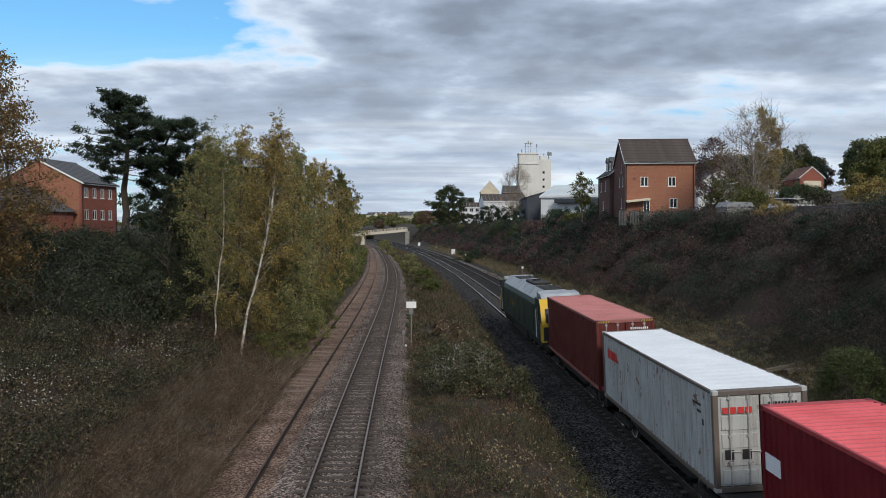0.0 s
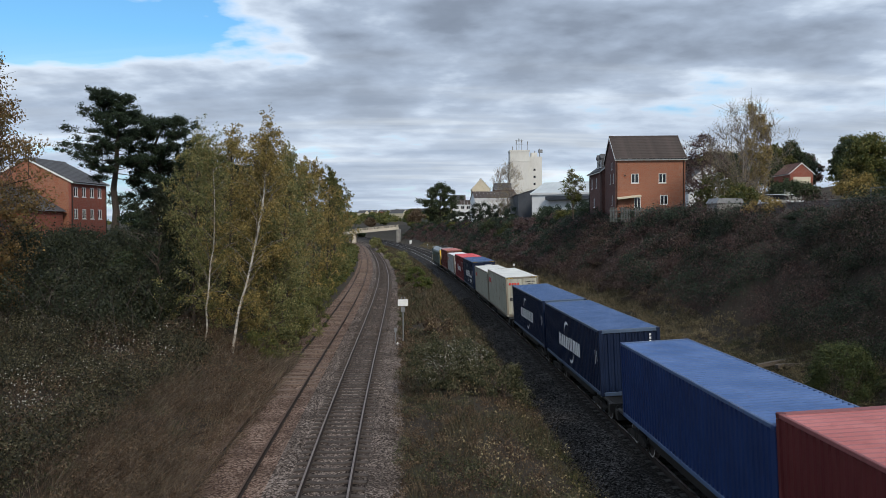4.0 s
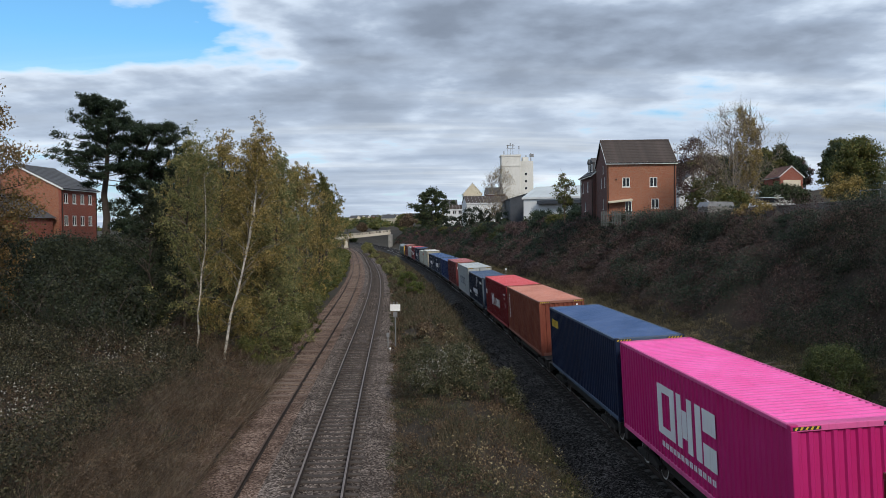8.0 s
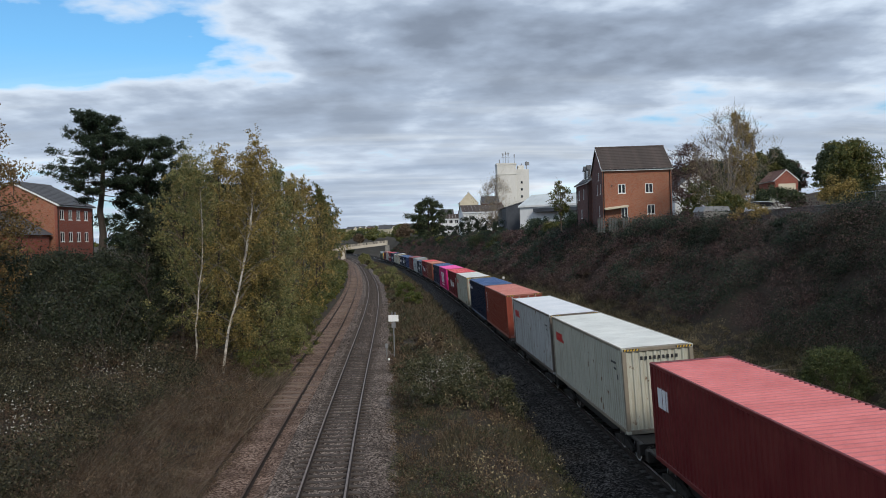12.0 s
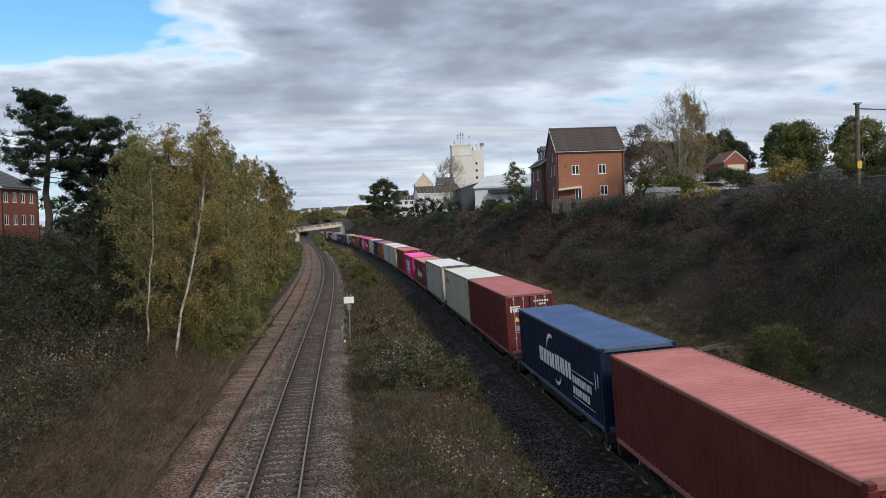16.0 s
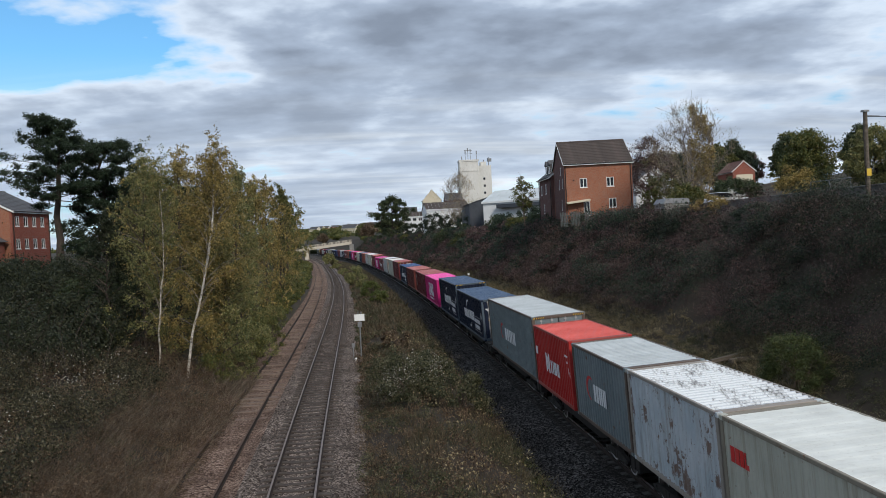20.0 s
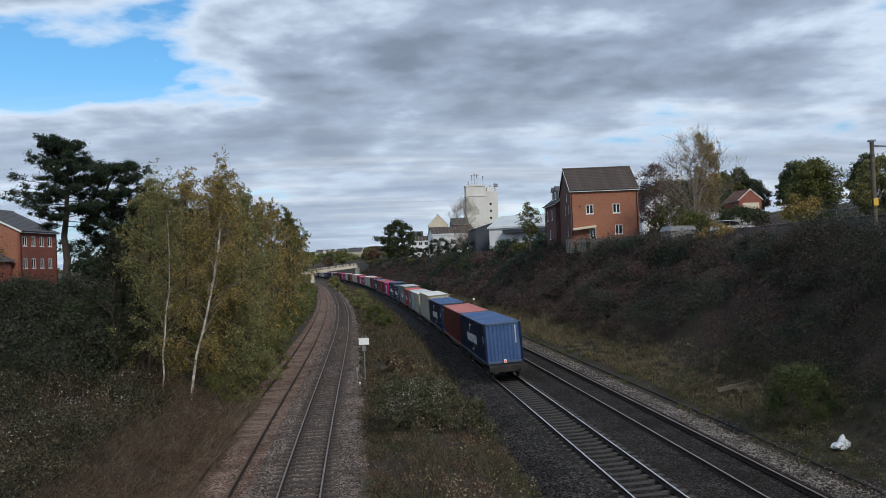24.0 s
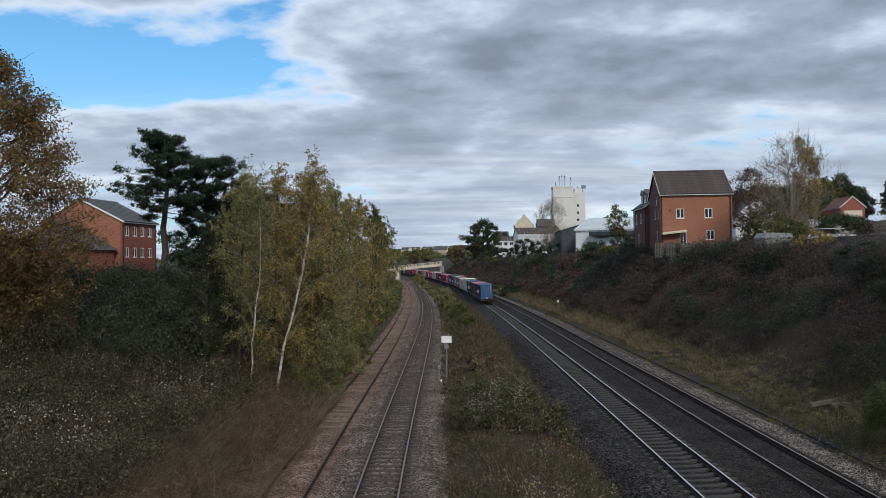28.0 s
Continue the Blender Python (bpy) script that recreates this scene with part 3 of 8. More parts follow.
PAINTS = {
    "oxide": paint("oxide_paint", (0.092, 0.0185, 0.0165), (0.13, 0.034, 0.028), 0.3),
    "white": paint("white_paint", (0.46, 0.47, 0.46), (0.36, 0.37, 0.355), 0.8, 0.45, 0.8, 0.5),
    "crimson": paint("crimson_paint", (0.125, 0.006, 0.012), (0.17, 0.018, 0.022), 0.15),
    "navy": paint("navy_paint", (0.004, 0.0105, 0.032), (0.008, 0.018, 0.048), 0.25),
    "darknavy": paint("darknavy_paint", (0.0045, 0.009, 0.024), (0.009, 0.016, 0.038), 0.25),
    "blue": paint("blue_paint", (0.0105, 0.027, 0.0938), (0.0165, 0.0413, 0.135), 0.2),
    "cream": paint("cream_paint", (0.46, 0.455, 0.38), (0.37, 0.365, 0.3), 0.6, 0.45, 0.65, 0.25),
    "maroon": paint("maroon_paint", (0.0884, 0.015, 0.0177), (0.136, 0.0306, 0.0306), 0.2),
    "grey": paint("grey_paint", (0.4, 0.43, 0.44), (0.34, 0.37, 0.39), 0.4, 0.45, 0.55, 0.2),
    "rust": paint("rust_paint", (0.15, 0.037, 0.025), (0.2244, 0.0748, 0.0442), 0.45),
    "pink": paint("pink_paint", (0.4464, 0.0124, 0.1302), (0.465, 0.0248, 0.1612), 0.05),
    "orange": paint("orange_paint", (0.204, 0.0408, 0.0245), (0.2448, 0.068, 0.0449), 0.3),
    "brick": paint("brick_paint", (0.12, 0.014, 0.016), (0.165, 0.034, 0.03), 0.3),
    "red": paint("red_paint", (0.3375, 0.0225, 0.021), (0.4125, 0.045, 0.0375), 0.2),
    "salmon": paint("salmon_paint", (0.12, 0.03, 0.03), (0.17, 0.052, 0.048), 0.45),
    "slate": paint("slate_paint", (0.14, 0.17, 0.178), (0.19, 0.22, 0.225), 0.5, 0.45, 0.5, 0.3),
    "patched": paint("patched_paint", (0.5, 0.53, 0.54), (0.36, 0.42, 0.45), 0.9, 0.5, 0.7, 0.9),
}
# lighter copies of the flank paints, duller than the flanks: skylight put into the colour
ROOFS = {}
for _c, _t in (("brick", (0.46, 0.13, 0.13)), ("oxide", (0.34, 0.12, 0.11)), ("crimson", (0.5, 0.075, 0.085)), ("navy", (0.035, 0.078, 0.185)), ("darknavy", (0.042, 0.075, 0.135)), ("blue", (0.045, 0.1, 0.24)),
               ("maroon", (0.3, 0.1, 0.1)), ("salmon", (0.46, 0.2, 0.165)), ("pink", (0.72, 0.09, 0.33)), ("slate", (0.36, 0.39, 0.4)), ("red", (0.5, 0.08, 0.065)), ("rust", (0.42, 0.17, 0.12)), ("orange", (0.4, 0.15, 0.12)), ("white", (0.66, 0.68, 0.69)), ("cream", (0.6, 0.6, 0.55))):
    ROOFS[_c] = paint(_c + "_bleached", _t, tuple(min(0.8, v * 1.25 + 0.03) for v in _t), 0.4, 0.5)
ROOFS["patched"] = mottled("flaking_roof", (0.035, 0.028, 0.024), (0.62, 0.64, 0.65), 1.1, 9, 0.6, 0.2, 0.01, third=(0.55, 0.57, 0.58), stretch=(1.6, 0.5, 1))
EDGES = {}
for _c, _t in (("navy", (0.06, 0.09, 0.14)), ("darknavy", (0.06, 0.08, 0.1)), ("blue", (0.07, 0.11, 0.2)), ("pink", (0.55, 0.09, 0.25)), ("crimson", (0.32, 0.05, 0.055)), ("oxide", (0.24, 0.09, 0.08)),
               ("maroon", (0.2, 0.07, 0.07)), ("white", (0.11, 0.09, 0.076)), ("cream", (0.2, 0.175, 0.135)), ("grey", (0.28, 0.29, 0.28)), ("patched", (0.25, 0.22, 0.19)), ("slate", (0.1, 0.075, 0.06)), ("red", (0.26, 0.06, 0.05)), ("rust", (0.24, 0.1, 0.07)), ("orange", (0.26, 0.1, 0.075)), ("salmon", (0.26, 0.11, 0.095))):
    EDGES[_c] = paint(_c + "_edge", _t, tuple(v * 1.3 for v in _t), 0.75, 0.55, 0.5)
WORDS = {"oxide": "oxide-red", "white": "scuffed white", "crimson": "crimson", "navy": "navy blue", "darknavy": "dark navy", "blue": "mid-blue",
         "cream": "pale cream", "maroon": "maroon", "grey": "light grey", "rust": "rusty orange-brown", "pink": "bright pink", "orange": "orange-red",
         "red": "bright red", "salmon": "dull maroon-red", "brick": "faded dark red", "slate": "slate grey", "patched": "patched and rusting white"}


def bars(L, h, spec):
    """Plain marks on the left flank: (from the front 0..1, from the floor 0..1, length, height) in shares of L and h."""
    b = Build()
    for a, z, w, t in spec:
        y1 = L / 2 - a * L
        b.box(-1.2155, y1 - w * L, z * h, -1.2085, y1, (z + t) * h)
    return b


def swoosh(L, h, a, z, r, start, sweep_deg, width):
    """A curved stroke on the left flank."""
    b, n = Build(), 10
    cy, cz = L / 2 - a * L, z * h
    v = []
    for i in range(n + 1):
        q = radians(start + sweep_deg * i / n)
        t = width * math.sin(math.pi * (0.08 + 0.92 * i / n))
        for rr in (r - t / 2, r + t / 2):
            for x in (-1.2085, -1.2155):
                v.append((x, cy - rr * 1.15 * math.cos(q), cz + rr * math.sin(q)))
    f = []
    for i in range(n):
        k = 4 * i
        f += [(k, k + 2, k + 6, k + 4), (k + 1, k + 5, k + 7, k + 3), (k, k + 4, k + 5, k + 1), (k + 2, k + 3, k + 7, k + 6)]
    return b.add(v, f)


def blocks(a, z, t, widths, gap):
    """A row of upright blocks, each a pair of bars."""
    out = []
    for w in widths:
        out += [(a, z, w * 0.42, t), (a + w * 0.58, z, w * 0.42, t)]
        a += w + gap
    return out


def marks(root, L, h, kind, body):
    def add(spec, m, name="letter_block"):
        for q in ([spec] if isinstance(spec, Build) else [bars(L, h, [b]) for b in spec]):
            part(name, q, root, m, "painted block")
    if kind == "broad_white":
        add([(0.317, 0.33, 0.03, 0.3), (0.355, 0.38, 0.028, 0.2), (0.392, 0.33, 0.03, 0.3)], WHITE)
        add([(0.455, 0.35, 0.028, 0.2), (0.512, 0.35, 0.022, 0.2)] + blocks(0.55, 0.35, 0.2, (0.06, 0.055), 0.02), WHITE)
        add([(0.015, 0.53, 0.06, 0.13)], WHITE, "placard")
        add([(0.86, 0.74, 0.075, 0.03), (0.9, 0.65, 0.03, 0.03), (0.93, 0.5, 0.006, 0.09), (0.955, 0.45, 0.006, 0.09)], WHITE, "serial_mark")
    elif kind in ("arcs", "arcs_tag"):
        add(blocks(0.306, 0.35, 0.22, (0.048, 0.066, 0.055), 0.012) + blocks(0.515, 0.36, 0.23, (0.048, 0.048, 0.06), 0.012), WHITE)
        add(swoosh(L, h, 0.47, 0.60, 0.58, 62, 120, 0.16), WHITE, "swoosh")
        add(swoosh(L, h, 0.53, 0.36, 0.5, 235, 110, 0.13), WHITE, "swoosh")
        if kind == "arcs_tag":
            add([(0.70, 0.5, 0.22, 0.008), (0.70, 0.15, 0.22, 0.008)] + blocks(0.71, 0.35, 0.1, (0.017,) * 8, 0.007) + blocks(0.71, 0.2, 0.1, (0.017,) * 7, 0.007), WHITE)
        add([(0.935, 0.45, 0.004, 0.22), (0.957, 0.5, 0.004, 0.16)], WHITE, "serial_mark")
    elif kind == "four_red":
        add([(0.07, 0.65, 0.03, 0.13), (0.105, 0.65, 0.03, 0.13), (0.14, 0.65, 0.028, 0.13), (0.174, 0.65, 0.01, 0.13), (0.184, 0.65, 0.018, 0.04)], RED_MARK)
        add([(0.875, 0.78, 0.05, 0.025), (0.9, 0.71, 0.025, 0.025), (0.93, 0.6, 0.01, 0.06)], BLACK_MARK, "serial_mark")
    elif kind == "hollow":
        add([(0.317, 0.27, 0.032, 0.5), (0.405, 0.27, 0.032, 0.5), (0.349, 0.27, 0.056, 0.08), (0.349, 0.69, 0.056, 0.08)], WHITE)
        add([(0.452, 0.27, 0.03, 0.5), (0.485, 0.38, 0.03, 0.26), (0.518, 0.27, 0.03, 0.5)], WHITE)
        add([(0.568, 0.27, 0.032, 0.5), (0.61, 0.27, 0.07, 0.2), (0.61, 0.57, 0.07, 0.2)], WHITE)
        add(blocks(0.34, 0.15, 0.055, (0.018,) * 13, 0.008), WHITE)
    elif kind == "five":
        for x in (0.234, 0.335, 0.436, 0.537, 0.638):
            add([(x, 0.32, 0.02, 0.27), (x + 0.02, 0.32, 0.04, 0.06), (x + 0.02, 0.53, 0.04, 0.06)], NAVY_MARK)
        add(blocks(0.04, 0.78, 0.07, (0.02,) * 4, 0.008), NAVY_MARK)
    elif kind == "wing":
        for i in range(4):
            add(swoosh(L, h, 0.6 - 0.014 * i, 0.52 - 0.03 * i, 1.05 - 0.17 * i, 40, 62, 0.13), WHITE, "swoosh")
        add(blocks(0.34, 0.33, 0.16, (0.027,) * 9, 0.008) + blocks(0.45, 0.24, 0.05, (0.015,) * 8, 0.006) + blocks(0.06, 0.22, 0.1, (0.014,) * 5, 0.005), WHITE)
        add([(0.82 + 0.028 * i, 0.75, 0.02, 0.08) for i in range(5)], WHITE, "serial_mark")
    elif kind == "gold":
        add(blocks(0.04, 0.7, 0.12, (0.019,) * 5, 0.006), YELLOW_MARK)
    elif kind == "small":
        add([(0.03, 0.7, 0.025, 0.14), (0.058, 0.73, 0.014, 0.1)] + blocks(0.085, 0.71, 0.08, (0.02,) * 4, 0.008), WHITE)
    elif kind == "upright":
        add([(0.072, 0.32 + 0.08 * i, 0.022, 0.05) for i in range(7)], WHITE)
    elif kind == "ring":
        add(blocks(0.4, 0.36, 0.22, (0.085, 0.06, 0.05), 0.015), WHITE)
        add(swoosh(L, h, 0.34, 0.5, 0.38, 60, 220, 0.14), RED_MARK, "swoosh")
    elif kind == "trio":
        add([(0.048, 0.58, 0.03, 0.2), (0.083, 0.58, 0.02, 0.2), (0.107, 0.58, 0.012, 0.2)], WHITE)
    elif kind == "serial":
        add([(0.012, 0.45 + 0.06 * i, 0.01, 0.035) for i in range(6)], WHITE, "serial_mark")


def door_marks(root, L, h, kind):
    b = Build()
    for i in range(9):
        b.box(0.2 + i * 0.085, -L / 2 - 0.012, h - 0.42, 0.25 + i * 0.085, -L / 2 - 0.006, h - 0.33)
    for i in range(4):
        b.box(0.45 + i * 0.085, -L / 2 - 0.012, h - 0.58, 0.5 + i * 0.085, -L / 2 - 0.006, h - 0.49)
    part("serial_marks", b, root, BLACK_MARK if kind == "four_red" else WHITE)["kind"] = "stuff"
    if kind == "four_red":
        c = Build()
        for i in range(4):
            c.box(-0.98 + i * 0.2, -L / 2 - 0.014, h - 0.58, -0.83 + i * 0.2, -L / 2 - 0.006, h - 0.42)
        part("marking", c, root, RED_MARK)
        for x in (-0.95, -0.5):
            part("placard", Build().box(x, -L / 2 - 0.014, h - 1.75, x + 0.23, -L / 2 - 0.006, h - 1.5), root, BLACK_MARK)
    if kind in ("tee", "arcs", "arcs_tag", "orange"):
        c = Build().prism([(-0.86, h - 1.32), (-0.56, h - 1.32), (-0.71, h - 1.06)], -L / 2 - 0.014, -L / 2 - 0.006)
        part("warning_label", c, root, YELLOW_MARK)
        part("placard", Build().box(-0.84, -L / 2 - 0.014, h - 1.78, -0.6, -L / 2 - 0.006, h - 1.52), root, GREY_MARK)
        for x0, x1, z in ((-0.98, -0.5, 0.62), (-0.9, -0.58, 0.72)):
            part("letter_block", Build().box(x0, -L / 2 - 0.014, h - z, x1, -L / 2 - 0.006, h - z + 0.06), root, WHITE)
    if kind == "hollow":
        for x0, x1, z0, z1 in ((-0.95, -0.88, 0.9, 1.2), (-0.72, -0.65, 0.9, 1.2), (-0.88, -0.72, 1.13, 1.2), (-0.88, -0.72, 0.9, 0.97), (-0.56, -0.3, 0.9, 1.2), (-0.21, -0.15, 0.9, 1.2)):
            part("letter_block", Build().box(x0, -L / 2 - 0.014, h - z1, x1, -L / 2 - 0.006, h - z0), root, WHITE)
    if kind == "tee":
        c = Build()
        for x0, x1, t in ((-1.0, -0.92, 0.3), (-0.86, -0.66, 0.18), (-0.62, -0.42, 0.18)):
            c.box(x0, -L / 2 - 0.014, h - 0.85, x1, -L / 2 - 0.006, h - 0.85 + t)
        part("marking", c, root, WHITE)


def hazard(root, L, h, mat_y):
    b, k = Build(), Build()
    for sx in (-1, 1):
        xa, xb = sorted((sx * 0.62, sx * 1.18))
        k.box(xa, -L / 2 - 0.004, h - 0.1, xb, -L / 2 - 0.001, h - 0.03)
        for i in range(5):
            x = sx * 0.9 + (i - 2) * 0.105
            b.add([(x - 0.04, -L / 2 - 0.007, h - 0.095), (x + 0.005, -L / 2 - 0.007, h - 0.095), (x + 0.04, -L / 2 - 0.007, h - 0.035), (x - 0.005, -L / 2 - 0.007, h - 0.035)], [(0, 1, 2, 3)])
    part("height_plate", k, root, BLACK_MARK)["kind"] = "stuff"
    part("height_stripes", b, root, mat_y, "yellow height-warning stripes")["kind"] = "stuff"


def shipping_container(L, h, colour, kind, doors):
    d, mat = box_meshes(L, h), PAINTS[colour]
    size = "long" if L > 10 else "short"
    end = "barred double doors" if doors else "blank ribbed end"
    root = thing("shipping_container", Matrix(), f"{WORDS[colour]} {size} corrugated freight container with {end}", "shipping container", "containers of the train")
    part("frame", d["frame"], root, EDGES.get(colour, mat), "scuffed edge rails")
    part("side_panel", d["left"], root, mat)
    part("side_panel", d["right"], root, mat)
    # most roofs take the paint lightened for light from above
    part("roof_panel", d["flat_roof" if colour in ("white", "cream") else "roof"], root, ROOFS.get(colour, mat), "roof sheet, mostly painted lighter as if lit from above")
    part("front_panel", d["front"], root, mat)
    for sx in (-1, 1):
        for sy in (-1, 1):
            part("corner_post", d["post"], root, EDGES.get(colour, mat) if colour in ("darknavy", "white", "slate", "cream", "grey", "patched") else mat, at=pose(sx * (1.219 - 0.07), sy * (L / 2 - 0.07), 0))
            for z in (0, h - 0.118):
                part("corner_casting", d["casting"], root, mat, at=pose(sx * (1.219 - 0.079), sy * (L / 2 - 0.087), z + (0.002 if z else -0.002)))
    if doors:
        for s in (0, 1):
            dr = part("door", d["door"], root, mat, at=pose(0, -L / 2 + 0.035, 0) if s == 0 else Matrix.Translation((-1.099, -L / 2 + 0.035, 0)))
            for x in (0.3, 0.78):
                part("locking_rod", d["rod"], dr, mat if colour in ("pink", "navy") else STEEL, "galvanised locking rod", at=pose(x, 0, 0))
        door_marks(root, L, h, kind)
    else:
        part("rear_panel", d["rear"], root, mat)
        if kind in ("four_red", "arcs", "upright"):
            b = Build()
            for i in range(9):
                if kind == "four_red":
                    b.box(-0.6 + i * 0.15, -L / 2 + 0.016, h - 0.42, -0.52 + i * 0.15, -L / 2 + 0.026, h - 0.3)
                else:
                    b.box(0.78, -L / 2 + 0.016, h - 0.3 - i * 0.13, 0.86, -L / 2 + 0.026, h - 0.22 - i * 0.13)
            part("serial_marks", b, root, BLACK_MARK if kind == "four_red" else WHITE)["kind"] = "stuff"
    if h > 2.7:
        hazard(root, L, h, YELLOW_MARK)
    marks(root, L, h, kind, mat)
    return root


S, HC = 2.591, 2.896
# front end of each load behind the reference point, height, colour, marks, doors to the rear
LONG_LOADS = [
    (46.1, HC, "oxide", "serial", True), (32.9, S, "white", "four_red", True), (17.8, HC, "crimson", "broad_white", True), (5.1, HC, "navy", "arcs_tag", True),
    (-9.7, S, "cream", "four_red", True), (-22.4, HC, "cream", "four_red", True), (-38.1, S, "navy", "arcs", False), (-51.0, S, "navy", "arcs", False),
    (-66.4, S, "blue", "", False), (-78.65, HC, "maroon", "tee", True), (-94.1, HC, "grey", "five", True), (-106.9, S, "darknavy", "wing", False),
    (-121.9, HC, "crimson", "broad_white", True), (-134.7, HC, "rust", "upright", False), (-149.9, HC, "navy", "gold", True), (-162.7, HC, "pink", "hollow", False),
    (-177.9, HC, "crimson", "broad_white", True), (-190.6, HC, "cream", "four_red", True), (-205.7, HC, "navy", "small", True), (-218.3, HC, "orange", "upright", True),
    (-233.4, HC, "white", "four_red", True), (-246.1, HC, "cream", "four_red", False), (-261.3, HC, "brick", "trio", True), (-274.0, S, "pink", "hollow", True),
    (-288.4, S, "salmon", "broad_white", True), (-301.2, HC, "white", "four_red", False), (-316.3, HC, "cream", "four_red", True), (-328.7, HC, "maroon", "tee", True),
    (-344.0, S, "navy", "arcs_tag", False), (-357.2, S, "oxide", "", True), (-372.5, S, "maroon", "upright", True), (-385.2, S, "pink", "hollow", False),
    (-400.0, HC, "darknavy", "arcs_tag", False), (-412.7, S, "darknavy", "arcs_tag", True), (-427.7, HC, "slate", "ring", True), (-467.6, HC, "cream", "four_red", True),
    (-480.3, S, "navy", "arcs", True), (-495.4, S, "oxide", "", True), (-508.0, S, "navy", "arcs", False),
]
SHORT_LOADS = [
    (-440.1, S, "red", "broad_white", True), (-446.6, S, "slate", "ring", True), (-452.8, S, "patched", "", True), (-458.95, S, "cream", "four_red", False),
]
LOADS = sorted([(f, 12.19, h, c, k, d) for f, h, c, k, d in LONG_LOADS] + [(f, 6.06, h, c, k, d) for f, h, c, k, d in SHORT_LOADS], key=lambda q: -q[0])
BLACK_STEEL = mottled("wagon_steel", (0.012, 0.011, 0.01), (0.032, 0.028, 0.025), 2, 30, 0.7, 0.2, 0.004)
DECK_GREY = mottled("wagon_sill", (0.016, 0.015, 0.014), (0.045, 0.041, 0.038), 2, 30, 0.65, 0.2, 0.004)
WHEEL = mottled("wheel_steel", (0.06, 0.05, 0.045), (0.13, 0.11, 0.1), 6, 40, 0.55, 0.1, 0.003, 0.6)
TREAD = mottled("wheel_tread", (0.5, 0.5, 0.49), (0.66, 0.66, 0.65), 6, 40, 0.5, 0.05, 0.002, 0.3)


def wheel_mesh(r):
    b = Build()
    n, ring = 18, [(-0.065, 0.12), (-0.065, r - 0.06), (-0.09, r), (0.04, r), (0.06, r + 0.03), (0.07, r - 0.05), (0.02, 0.12)]
    k = len(ring)
    v = [(x, rr * math.cos(2 * math.pi * i / n), rr * math.sin(2 * math.pi * i / n)) for i in range(n) for x, rr in ring]
    f = [(i * k + j, i * k + (j + 1) % k, ((i + 1) % n) * k + (j + 1) % k, ((i + 1) % n) * k + j) for i in range(n) for j in range(k)]
    return b.add(v, f).tube((-0.12, 0, 0), (0.1, 0, 0), 0.13, n=12).mesh("wheel")


WHEEL_42 = wheel_mesh(0.42)
RIM = Build()
for _i in range(24):
    _a, _c = 2 * math.pi * _i / 24, 2 * math.pi * (_i + 1) / 24
    RIM.add([(-0.096, q * math.cos(w), q * math.sin(w)) for q, w in ((0.36, _a), (0.41, _a), (0.41, _c), (0.36, _c))], [(0, 1, 2, 3)])
RIM = RIM.mesh("tyre")


def bogie(parent, y, r=0.42, base=0.9):
    b = Build()
    for sx in (-1, 1):
        x0, x1 = sorted((sx * 0.95, sx * 1.08))
        b.prism([(y - 1.1, 0.42), (y - 1.1, 0.5), (y - 0.5, 0.62), (y + 0.5, 0.62), (y + 1.1, 0.5), (y + 1.1, 0.42), (y + 0.4, 0.36), (y - 0.4, 0.36)], x0, x1, "x")
        for yy in (-base, base):
            b.box(x0 - 0.02, y + yy - 0.11, 0.34, x1 + 0.03, y + yy + 0.11, 0.52, 0.02)
        for yy in (-0.12, 0.12):
            b.tube((sx * 1.02, y + yy, 0.36), (sx * 1.02, y + yy, 0.6), 0.08, n=8)
    b.box(-0.95, y - 0.3, 0.35, 0.95, y + 0.3, 0.6, 0.02)
    bg = part("bogie", b, parent, BLACK_STEEL)
    for yy in (-base, base):
        for sx in (-1, 1):
            part("wheel", WHEEL_42, bg, WHEEL, at=pose(sx * 0.7525, y + yy, r, 0, 0, 0 if sx < 0 else 180))
            part("tyre", RIM, bg, TREAD, "bright worn wheel rim", at=pose(sx * 0.7525, y + yy, r, 0, 0, 0 if sx < 0 else 180))
    return bg


